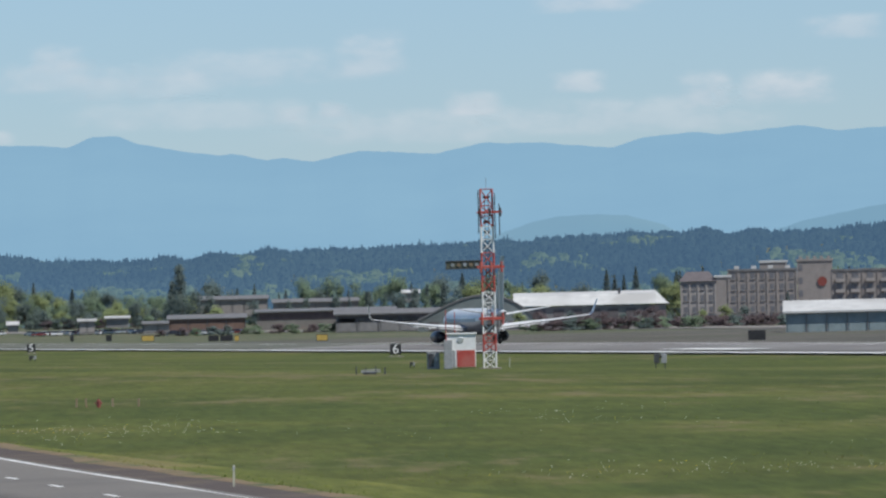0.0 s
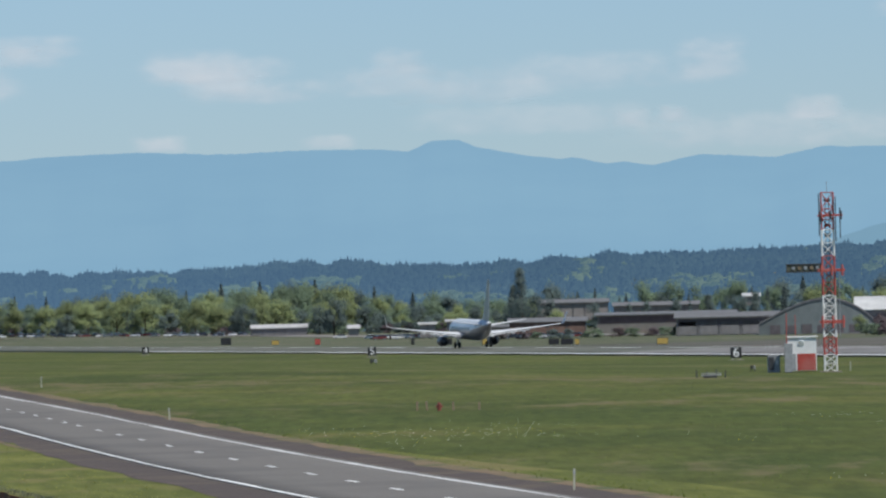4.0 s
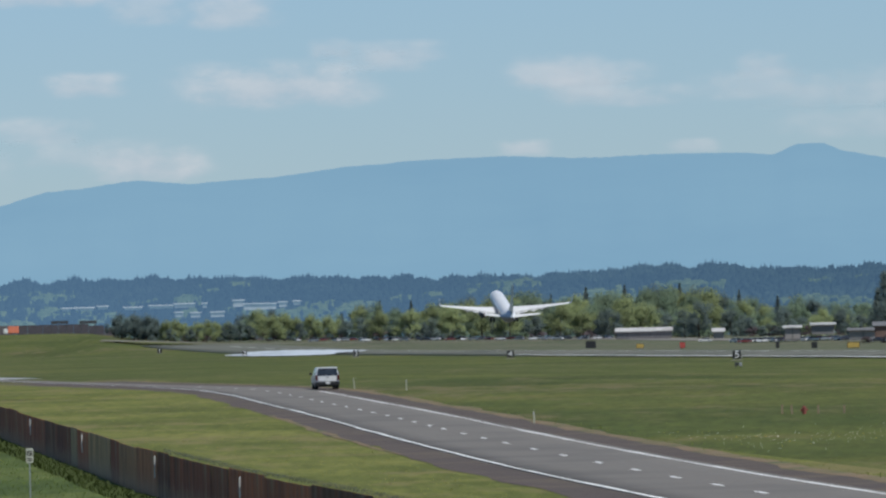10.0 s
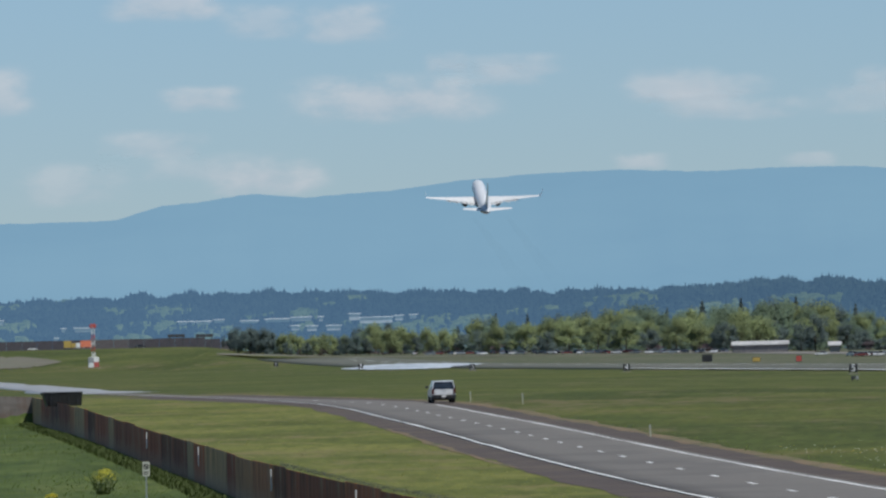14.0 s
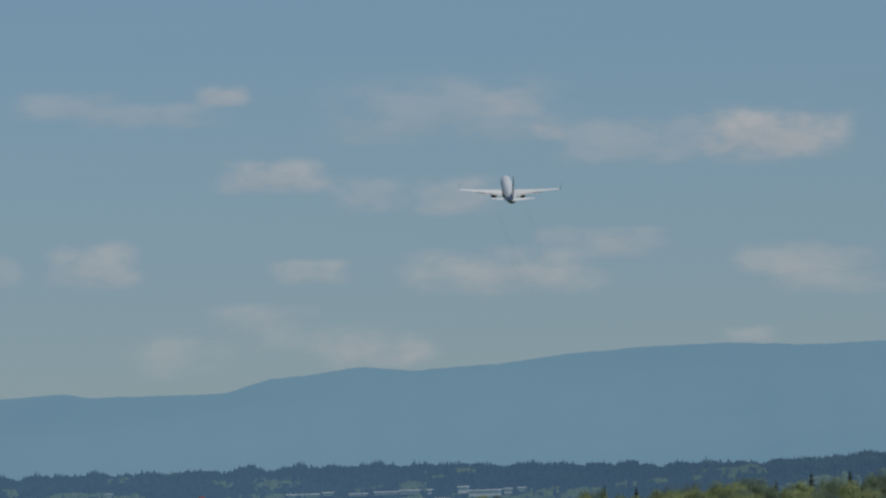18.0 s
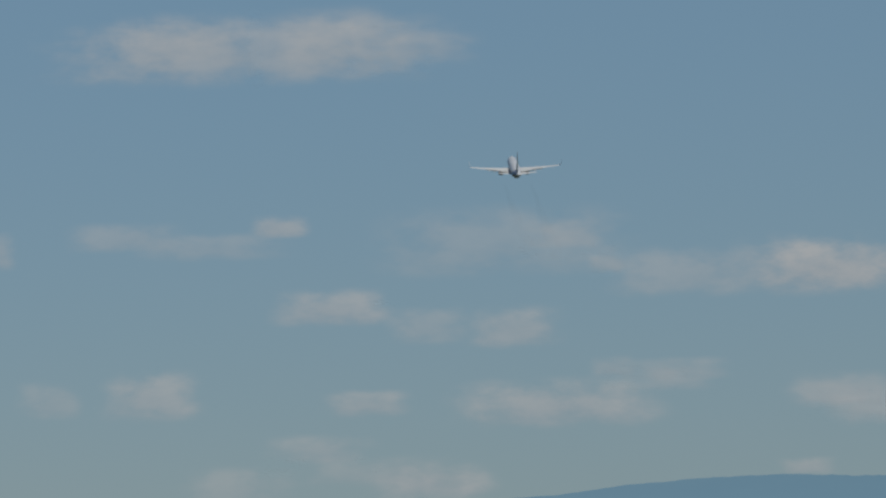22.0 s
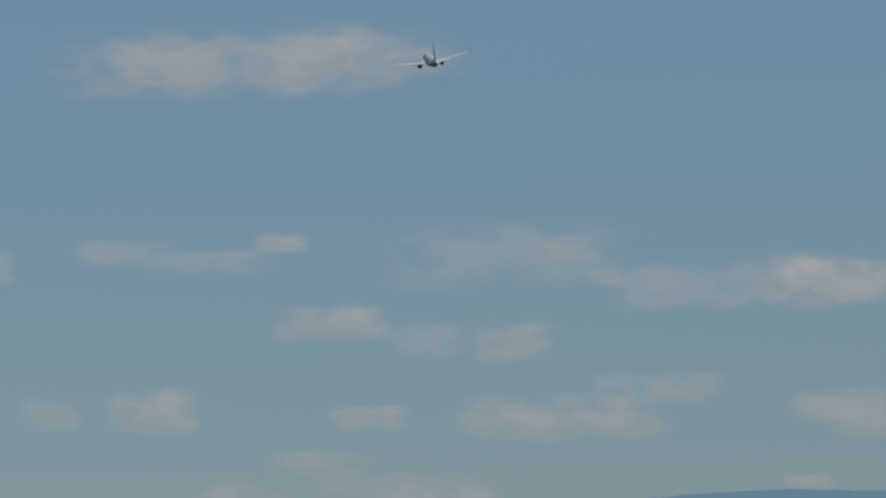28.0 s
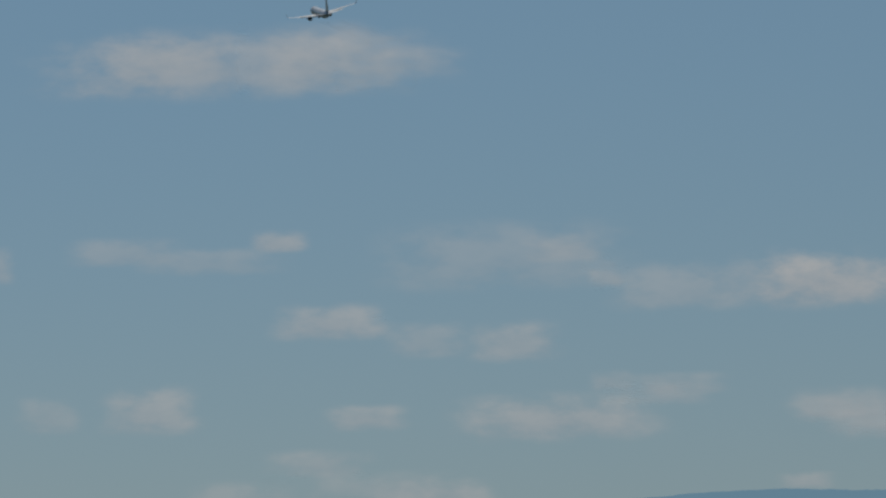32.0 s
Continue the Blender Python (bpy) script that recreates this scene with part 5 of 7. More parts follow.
def drain_frame(x, y):
    ob = root("drain_frame", "low weathered frame round a drain in the grass", "frame", pose(x, y, terrain(x, y, 1), 0, 0, -13))
    for sx in (-1.1, -0.35, 0.4, 1.1):
        bm = B()
        rod(bm, (sx, 0, -0.05), (sx * 1.02, 0.02, 0.56 + 0.06 * math.sin(sx * 5)), 0.05, 0.045, 6)
        part("post", bm, M["dark_steel"], ob)
    for z, r in ((0.16, 0.05), (0.30, 0.03)):
        bm = B()
        rod(bm, (-0.75, 0, z), (0.8, 0, z + 0.02), r, r, 6)
        part("rail", bm, M["grey"], ob, "grey metal rail")
    bm = B()
    box(bm, (1.0, 0.5, 0.16), (-0.1, 0.1, 0.06), 0.03)
    part("grate", bm, M["dark_steel"], ob, "dark drain grate")


drain_frame(116.5, 570.5)
monitor_stand(149.5, 712, 0.5, 0.55, "small white light fitting on a stub")
monitor_stand(163.3, 1032, 1.0, 0.8, "small pale light fitting below the runway sign")


def guidance_sign(u, d, w, h, face, label):
    p = spot(u, min(d, 283.0 / math.sin(u / FOCAL)))
    ob = root("guidance_sign", label, "sign", pose(p.x, p.y, terrain(p.x, p.y, 1) + 0.15, 0, 0, -8), group="taxiway guidance signs")
    bm = B()
    box(bm, (w, 0.25, h), (0, 0, 0.1 + h / 2), 0.03)
    part("cabinet", bm, M["black"], ob)
    bm = B()
    box(bm, (w * 0.92, 0.02, h * 0.84), (0, -0.135, 0.1 + h / 2), 0.004)
    part("face", bm, M[face], ob)
    for s in (-1, 1):
        bm = B()
        rod(bm, (s * w * 0.35, 0, -0.2), (s * w * 0.35, 0, 0.35), 0.05)
        part("leg", bm, M["steel"], ob)


for u, d, w, h, face in ((2307, 1760, 2.8, 1.3, "yellow"), (2423, 1690, 2.2, 1.2, "black"), (2446, 1690, 2.6, 1.2, "black"), (2464, 1690, 0.9, 1.2, "yellow"), (2615, 1640, 2.2, 1.3, "yellow"), (3384, 1250, 2.6, 1.5, "black"), (2173, 1780, 0.8, 1.5, "black"), (2238, 1790, 1.3, 1.4, "black"), (1843, 2150, 2.8, 2.0, "black"), (1930, 2250, 2.0, 1.2, "yellow"), (2005, 2200, 1.4, 1.6, "red")):
    guidance_sign(u, d, w, h, face, "%s guidance sign beyond the runway" % ("dark-backed" if face == "black" else face))

# ---- buildings ----
# window grey raised: haze and reflected sky put into the colour
M["far_window"] = surface("sky_lit_window", (0.11, 0.11, 0.12), (0.16, 0.16, 0.17), 0.4, 0.4, bump=0)
M["wall_tan"] = surface("tan_render", (0.205, 0.185, 0.172), (0.265, 0.24, 0.225), 0.6, 0.85, bump=0.05, stain=(0.26, 0.23, 0.215), stain_scale=0.08)
M["wall_pale"] = surface("pale_render", (0.255, 0.235, 0.222), (0.315, 0.29, 0.274), 0.6, 0.85, bump=0.05)
M["roof_white"] = surface("white_metal_roof", (0.40, 0.40, 0.395), (0.54, 0.54, 0.53), 0.4, 0.6, bump=0.03, stain=(0.36, 0.355, 0.345), stain_scale=0.1)
M["roof_pale"] = surface("pale_flat_roof", (0.30, 0.30, 0.30), (0.52, 0.51, 0.50), 0.35, 0.7, bump=0.03, stain=(0.24, 0.23, 0.22), stain_scale=0.12)
M["roof_dark"] = surface("dark_roof", (0.085, 0.075, 0.08), (0.13, 0.115, 0.12), 0.8, 0.8, bump=0.1)
M["roof_grey"] = surface("grey_metal_roof", (0.115, 0.113, 0.115), (0.17, 0.168, 0.168), 0.6, 0.6, bump=0.05)
M["wall_teal"] = surface("grey_green_cladding", (0.17, 0.22, 0.23), (0.25, 0.30, 0.31), 0.5, 0.7, bump=0.05)
M["wall_dim"] = surface("dull_green_cladding", (0.125, 0.147, 0.147), (0.18, 0.205, 0.205), 0.5, 0.75, bump=0.05, stain=(0.11, 0.12, 0.12), stain_scale=0.08)
M["wall_maroon"] = surface("maroon_cladding", (0.11, 0.075, 0.08), (0.16, 0.11, 0.11), 0.5, 0.8, bump=0.05)
M["wall_grey"] = surface("grey_cladding", (0.16, 0.155, 0.155), (0.23, 0.22, 0.215), 0.5, 0.8, bump=0.05)
M["wall_drab"] = surface("drab_cladding", (0.15, 0.135, 0.125), (0.21, 0.19, 0.172), 0.3, 0.85, bump=0.05, stain=(0.30, 0.19, 0.15), stain_scale=0.05)
M["brick_dull"] = surface("brown_brick_wall", (0.13, 0.085, 0.07), (0.20, 0.13, 0.105), 0.5, 0.85, bump=0.05)


def frame_at(u, d, z=None, turn=0.0):
    p = spot(u, d)
    z = terrain(p.x, p.y, 1) - 0.1 if z is None else z
    return pose(p.x, p.y, z, 0, 0, -math.degrees(u / FOCAL) + turn)


def window_grid(parent, xs, zs, w, h, y, sill=True):
    for x in xs:
        for z in zs:
            bm = B()
            box(bm, (w, 0.12, h), (x, y - 0.03, z))
            win = part("window", bm, M["far_window"], parent, "dark recessed window")
            if sill:
                bm = B()
                box(bm, (w + 0.3, 0.25, 0.16), (x, y - 0.12, z - h / 2 - 0.1))
                part("sill", bm, M["wall_pale"], win)


def hotel():
    """The stepped tan hotel behind the hangars, in its wings."""
    D = 2000.0
    px = D / FOCAL

    def block(u0, u1, v_top, v_base, depth, label, floors, bays, roof="roof_grey", wall="wall_tan", parapet=True, base=None):
        w = (u1 - u0) * px
        m = frame_at((u0 + u1) / 2, D, level(v_base, D))
        ob = root("hotel_wing", label, "building", m, group="hotel behind the airfield")
        h = level(v_top, D) - level(v_base, D)
        bm = B()
        box(bm, (w, depth, h), (0, depth / 2, h / 2))
        part("wall", bm, M[wall], ob)
        bm = B()
        if parapet:
            box(bm, (w + 0.5, depth + 0.5, 0.6), (0, depth / 2, h + 0.25), 0.05)
        else:
            loft(bm, [[(-w / 2 - 0.6, -0.6, h), (w / 2 + 0.6, -0.6, h), (w / 2 + 0.6, depth + 0.6, h), (-w / 2 - 0.6, depth + 0.6, h)], [(-w / 2 + 1.5, depth * 0.45, h + 2.6), (w / 2 - 1.5, depth * 0.45, h + 2.6), (w / 2 - 1.5, depth * 0.55, h + 2.6), (-w / 2 + 1.5, depth * 0.55, h + 2.6)]])
        part("roof", bm, M[roof], ob)
        if bays:
            fh = h / floors
            window_grid(ob, [-w / 2 + w * (k + 0.5) / bays for k in range(bays)], [fh * (f + 0.55) for f in range(floors)], w / bays * 0.42, fh * 0.5, 0.0)
            for k in range(bays + 1):
                bm = B()
                box(bm, (0.4, 0.24, h - 0.3), (-w / 2 + w * k / bays, -0.12, h / 2 - 0.15))
                part("pier", bm, M[wall], ob)
        return ob, w, h

    block(3252, 3312, 30, -52, 14, "low tan hotel wing with a dark pitched roof", 4, 4, "roof_dark", "wall_pale", False)
    block(3312, 3340, 36, -52, 13, "narrow tan stair block of the hotel", 4, 0, "roof_white", "wall_tan")
    b, w, h = block(3336, 3456, 46, -52, 15, "five-storey tan hotel block with rows of windows", 5, 7)
    for k in range(4):
        bm = B()
        box(bm, (1.3, 1.0, 1.1), (-w / 2 + w * (k + 0.5) / 4, 0.4, h + 0.8), 0.05)
        part("dormer", bm, M["roof_white"], b, "white roof cap")
    block(3392, 3440, 60, 30, 9, "lift tower with a white roof edge", 1, 0, "roof_white")
    t, w, h = block(3458, 3520, 61, -52, 17, "tall tan hotel tower with a round red sign", 5, 0, "wall_tan")
    for k in range(5):
        bm = B()
        box(bm, (0.9, 1.0, 1.3), (-w / 2 + w * (k + 0.5) / 5, 0.4, h + 0.6), 0.05)
        part("merlon", bm, M["wall_tan"], t)
    bm = B()
    rod(bm, (1.9, -0.05, level(25, D) - level(-52, D)), (1.9, -0.3, level(25, D) - level(-52, D)), 1.25, 1.25, 28)
    part("round_sign", bm, M["hydrant"], t, "plain red round sign")
    bm = B()
    for k in range(5):
        box(bm, (1.0, 0.1, h / 5 * 0.45), (-w / 2 + 0.9, -0.04, h / 5 * (k + 0.5)))
    part("window_strip", bm, M["far_window"], t, "dark stair windows")
    b, w, h = block(3520, 3760, 42, -52, 15, "five-storey tan hotel block with balconies", 5, 9)
    for f in range(1, 5):
        for k in range(9):
            bm = B()
            box(bm, (w / 9 * 0.6, 0.9, 0.9), (-w / 2 + w * (k + 0.5) / 9, -0.5, h / 5 * f + 0.35), 0.04)
            part("balcony", bm, M["wall_pale"], b)


hotel()


def gable_shed(u0, u1, d, v_eave, v_ridge, v_base, depth, wall, roof, label, doors=0, name="hangar", strip=True, band=None):
    px = d / FOCAL
    w = (u1 - u0) * px
    ob = root(name, label, "hangar" if name == "hangar" else "building", frame_at((u0 + u1) / 2, d, level(v_base, d)))
    e, r = level(v_eave, d) - level(v_base, d), level(v_ridge, d) - level(v_base, d)
    bm = B()
    loft(bm, [[(x, 0, -0.5), (x, 0, e), (x, depth / 2, r - 0.15), (x, depth, e), (x, depth, -0.5)] for x in (-w / 2, w / 2)])
    part("wall", bm, M[wall], ob)
    bm = B()
    for s in (0, 1):
        y0, y1 = (-0.6, depth / 2) if s == 0 else (depth + 0.6, depth / 2)
        loft(bm, [[(x, y0, e - 0.05), (x, y1, r), (x, y1, r + 0.2), (x, y0, e + 0.15)] for x in (-w / 2 - 0.6, w / 2 + 0.6)])
    part("roof", bm, M[roof], ob)
    for k in range(doors):
        x = -w / 2 + w * (k + 0.5) / doors
        bm = B()
        box(bm, (w / doors * 0.82, 0.1, e * 0.78), (x, -0.06, e * 0.39))
        door = part("door", bm, M[wall], ob, "sliding hangar door leaf")
        bm = B()
        box(bm, (0.18, 0.14, e * 0.95), (x + w / doors * 0.5, -0.1, e * 0.475))
        part("door_post", bm, M["roof_grey"], ob)
    if band:
        bm = B()
        box(bm, (w * 0.96, 0.12, e * 0.42), (0, -0.05, e * 0.72))
        part("upper_band", bm, M[band], ob, "dark upper wall band")
    if strip:
        bm = B()
        box(bm, (w + 0.8, 0.2, 0.35), (0, -0.75, e + 0.02))
        part("gutter", bm, M[roof], ob)
    return ob


gable_shed(3436, 3760, 1400, -29, -10, -67, 18, "wall_teal", "roof_white", "long grey-green hangar with a white roof", 9)


def arch_hangar():
    d = 1900.0
    px = d / FOCAL
    u0, u1 = 2815, 3225
    base = -46
    ob = root("arched_hangar", "wide arched hangar with grey end and white roof", "hangar", frame_at((u0 + u1) / 2, d, level(base, d)))
    w, depth = (u1 - u0) * px, 26.0
    h = level(17, d) - level(base, d)
    wall_h = h * 0.62
    # the grey arched end and the white roof of the hall beside it
    bm = B()
    ew = w * 0.50
    ring = [(-w * 0.57 + ew * k / 20, 0, wall_h * 0.48 + (h * 0.97 - wall_h * 0.48) * math.sin(math.pi * (k / 20) ** 1.25) ** 0.8) for k in range(21)]
    front = [(-w * 0.57, -3, -0.4)] + [(x, -3, z) for x, _, z in ring] + [(-w * 0.57 + ew, -3, -0.4)]
    back = [(x, depth, z) for x, _, z in front]
    loft(bm, [front, back])
    part("arched_end", bm, M["wall_dim"], ob, "grey-green arched hall")
    bm = B()
    loft(bm, [[(x, y, z + dz) for y, dz in ((-3.25, -0.25), (-3.25, 0.2), (-2.6, 0.25), (-2.6, -0.2))] for x, _, z in ring])
    part("arch_rim", bm, M["roof_grey"], ob, "grey metal rim along the arch")
    # dark panels for the shade inside bays; nothing is cut out
    for k in range(6):
        bm = B()
        box(bm, (w * 0.045, 0.12, wall_h * (0.34 if k % 2 else 0.42)), (-w * 0.50 + k * w * 0.068, -3.03, wall_h * 0.2))
        part("bay", bm, M["roof_dark"], ob, "dark panel painted as an open bay's shade")
    bm = B()
    box(bm, (w * 0.72, depth, wall_h), (w * 0.14, depth / 2, wall_h / 2 - 0.2))
    part("wall", bm, M["wall_grey"], ob)
    bm = B()
    loft(bm, [[(x, -0.8, wall_h), (x, depth * 0.2, wall_h + (h - wall_h) * 0.75), (x, depth * 0.5, h), (x, depth, wall_h)] for x in (-w * 0.16, w * 0.5 - 2.5)] + [[(w * 0.5 + 1.0, -0.8, wall_h - 0.1), (w * 0.5 + 0.4, depth * 0.2, wall_h + 0.3), (w * 0.5 + 0.4, depth * 0.5, wall_h + 0.4), (w * 0.5 + 1.0, depth, wall_h)]])
    part("roof", bm, M["roof_white"], ob, "white curved metal roof")
    for k in range(8):
        bm = B()
        box(bm, (2.6, 0.15, wall_h * 0.4), (-w * 0.12 + k * w * 0.078, -0.06, wall_h * 0.62))
        part("window", bm, M["roof_dark"], ob, "dark window bay")
    bm = B()
    rod(bm, (w * 0.3, 6, h - 1), (w * 0.3, 6, h + 0.8), 0.3, 0.3, 8)
    part("vent", bm, M["dark_steel"], ob)


arch_hangar()
gable_shed(2500, 2745, 2050, -6, -2, -34, 20, "wall_drab", "roof_grey", "long low drab shed with a maroon upper band", 0, "shed", band="wall_maroon")
gable_shed(2640, 2830, 1980, -14, -6, -44, 16, "wall_grey", "roof_grey", "low grey shed beside the arched hangar", 5, "shed", band="roof_dark")
gable_shed(2345, 2480, 2080, -15, -8, -36, 16, "brick_dull", "roof_grey", "brown flat shed behind parked cars", 4, "shed", strip=False)
gable_shed(2395, 2520, 2700, 18, 24, -10, 16, "wall_tan", "roof_grey", "tan building with a pale roof edge among trees", 6, "shed")
gable_shed(2530, 2680, 2750, 10, 16, -12, 14, "wall_tan", "roof_grey", "tan row of buildings among trees", 6, "shed")
gable_shed(2760, 2788, 2700, 22, 27, 8, 12, "wall_pale", "roof_white", "small white-roofed house among trees", 3, "shed")
gable_shed(2186, 2214, 2300, -14, -11, -34, 8, "wall_pale", "roof_pale", "small white flat-roofed hut", 2, "hut")
gable_shed(2234, 2274, 2330, -10, -7, -24, 8, "wall_grey", "roof_pale", "low pale canopy over parked cars", 0, "hut")
gable_shed(2300, 2350, 2200, -22, -18, -36, 8, "wall_pale", "roof_grey", "low pale hut beside parked cars", 2, "hut")
gable_shed(1889, 1986, 2900, -14, -8, -25, 9, "wall_grey", "roof_pale", "long low shed with a pale roof", 5, "hut")
gable_shed(2060, 2078, 2600, -18, -12, -28, 5, "wall_pale", "roof_pale", "small white hut on the airfield", 1, "hut")
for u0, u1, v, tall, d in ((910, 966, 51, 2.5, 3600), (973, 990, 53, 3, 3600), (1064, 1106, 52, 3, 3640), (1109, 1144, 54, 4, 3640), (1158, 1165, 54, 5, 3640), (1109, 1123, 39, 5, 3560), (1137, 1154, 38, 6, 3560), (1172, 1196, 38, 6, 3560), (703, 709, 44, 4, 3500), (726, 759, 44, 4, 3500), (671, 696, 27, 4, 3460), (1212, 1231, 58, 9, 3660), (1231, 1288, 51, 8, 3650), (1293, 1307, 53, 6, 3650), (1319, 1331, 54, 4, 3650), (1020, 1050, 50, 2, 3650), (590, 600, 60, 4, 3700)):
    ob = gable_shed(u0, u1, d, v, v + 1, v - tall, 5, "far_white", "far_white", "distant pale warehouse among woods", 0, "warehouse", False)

# ---- cars ----
M["car_white"] = surface("white_car_paint", (0.56, 0.57, 0.58), (0.66, 0.67, 0.68), 1.0, 0.25, bump=0, stain=(0.58, 0.57, 0.55), stain_scale=1.2)
M["car_silver"] = surface("silver_car_paint", (0.32, 0.33, 0.35), (0.42, 0.43, 0.45), 1.0, 0.25, metal=0.5, bump=0)
M["car_dark"] = surface("dark_car_paint", (0.02, 0.022, 0.03), (0.045, 0.048, 0.055), 1.0, 0.25, bump=0)
M["car_red"] = surface("red_car_paint", (0.13, 0.03, 0.03), (0.19, 0.045, 0.04), 1.0, 0.25, bump=0)


def wheel(parent, x, y, r, w=0.22):
    bm = B()
    loft(bm, [[(x + dx, y + rr * math.cos(2 * math.pi * j / 16), r + rr * math.sin(2 * math.pi * j / 16)) for j in range(16)] for dx, rr in ((-w / 2, r * 0.75), (-w * 0.4, r), (w * 0.4, r), (w / 2, r * 0.75))])
    wh = part("wheel", bm, M["rubber"], parent, "black tyre")
    bm = B()
    rod(bm, (x - w * 0.55, y, r), (x + w * 0.55, y, r), r * 0.55, r * 0.55, 12)
    part("rim", bm, M["steel"], wh, "grey wheel rim")


def make_car(paint, label):
    ob = root("car", label, "car", pose(0, -900, -320), group="parked and passing cars")
    bm = B()
    side = [(-2.2, 0.35), (-2.25, 0.85), (-1.7, 0.95), (1.2, 0.92), (2.15, 0.72), (2.2, 0.35)]
    loft(bm, [[(x, y, z) for y, z in side] for x in (-0.88, 0.88)])
    body = part("body", bm, M[paint], ob)
    bm = B()
    loft(bm, [[(x * 0.86, y, z) for y, z in ((-1.75, 0.93), (1.15, 0.92))] + [(x * 0.7, y, z) for y, z in ((0.35, 1.42), (-1.15, 1.45))] for x in (-1, 1)])
    part("cabin", bm, M["glass"], ob, "dark glazed cabin")
    bm = B()
    box(bm, (1.36, 1.6, 0.05), (0, -0.42, 1.46), 0.02)
    part("roof", bm, M[paint], ob)
    for s in (-1, 1):
        bm = B()
        box(bm, (0.3, 0.06, 0.16), (s * 0.66, -2.25, 0.74), 0.02)
        part("tail_lamp", bm, M["lamp_red"], body, "red tail lamp")
        for y in (-1.35, 1.35):
            wheel(ob, s * 0.8, y, 0.32)
    return ob


CARS = [make_car("car_white", "white car with dark windows"), make_car("car_silver", "silver car with dark windows"), make_car("car_dark", "dark car with tinted windows"), make_car("car_red", "dull red car with dark windows")]
_crng = random.Random(8)


def park(u, d, turn, which=None):
    p = spot(u, d)
    return copy_thing(CARS[_crng.randrange(4) if which is None else which], pose(p.x, p.y, terrain(p.x, p.y, 1), 0, 0, turn))


for i in range(30):
    park(2100 + i * 7.6 + _crng.uniform(-3, 3), 2330 + _crng.uniform(-40, 60), _crng.uniform(0, 180), 0 if i % 3 == 0 else None)
for i in range(44):
    park(1330 + i * 14.5 + _crng.uniform(-9, 9), 2975 + _crng.uniform(-40, 30), _crng.uniform(0, 180), 0 if i % 4 == 0 else _crng.choice((1, 2, 2, 3, 1)))
for i in range(8):
    park(2350 + i * 16, 2060, 75 + _crng.uniform(-10, 10))
park(2045, 2500, 80, 0)


def cargo_truck(paint, label, box_len):
    ob = root("lorry", label, "lorry", pose(0, -900, -330), group="lorries on the far highway")
    bm = B()
    box(bm, (2.5, box_len, 2.9), (0, -0.6, 2.3), 0.06)
    part("cargo_box", bm, M[paint], ob)
    bm = B()
    box(bm, (2.3, 1.9, 2.1), (0, box_len / 2 + 0.5, 1.65), 0.15)
    cab = part("cab", bm, M["white"] if paint == "orange" else M[paint], ob)
    bm = B()
    box(bm, (2.0, 0.08, 0.8), (0, box_len / 2 + 1.47, 2.1), 0.02)
    part("windscreen", bm, M["glass"], cab)
    bm = B()
    box(bm, (1.0, box_len + 2, 0.3), (0, 0, 0.75))
    part("chassis", bm, M["dark_steel"], ob)
    for s in (-1, 1):
        for y in (-box_len / 2 + 0.4, -box_len / 2 + 1.6, box_len / 2 + 0.6):
            wheel(ob, s * 1.05, y, 0.5, 0.32)
    return ob


# colour of the panels added for the highway's dark band
M["barrier"] = surface("dark_band_panel", (0.055, 0.050, 0.060), (0.090, 0.082, 0.092), 0.4, 0.85, bump=0.05)
HIGHWAY_D = 3290.0
orange_lorry = cargo_truck("orange", "orange box lorry driving on the far highway", 4.6)
yellow_lorry = cargo_truck("yellow", "yellow box lorry driving on the far highway", 3.2)
highway_cars = [copy_thing(CARS[0], pose(0, -900, -340)) for _ in range(4)] + [copy_thing(CARS[2], pose(0, -900, -340))]


def barrier():
    """Dark panels added for the unresolved dark band along the raised highway."""
    ob = root("noise_barrier", "long dark panels standing in for a raised highway's dark band", "barrier", kind="structure")
    u = 200.0
    while u < 985:
        a, b = spot(u, HIGHWAY_D + 25), spot(u + 27, HIGHWAY_D + 25)
        mid = (a + b) / 2
        bm = B()
        box(bm, ((b - a).length * 0.985, 0.4, 4.4 + 0.5 * noise.noise(Vector((u, 0, 0)))), (0, 0, 2.0))
        p = part("panel", bm, M["barrier"] if (int(u) // 81) % 3 else M["roof_dark"], ob)
        p.matrix_local = pose(mid.x, mid.y, terrain(mid.x, mid.y, 1) - 0.2, 0, 0, -math.degrees(u / FOCAL))
        u += 27
    # overhead gantries
    for u in (905, 955):
        g = root("highway_gantry", "dark highway sign gantry", "gantry", frame_at(u, HIGHWAY_D - 20))
        bm = B()
        box(bm, (7.5, 0.3, 1.3), (0, 0, 5.0), 0.05)
        part("board", bm, M["dark_steel"], g)
        for s in (-1, 1):
            bm = B()
            rod(bm, (s * 3, 0, -1), (s * 3, 0, 4.8), 0.18)
            part("post", bm, M["dark_steel"], g)


barrier()


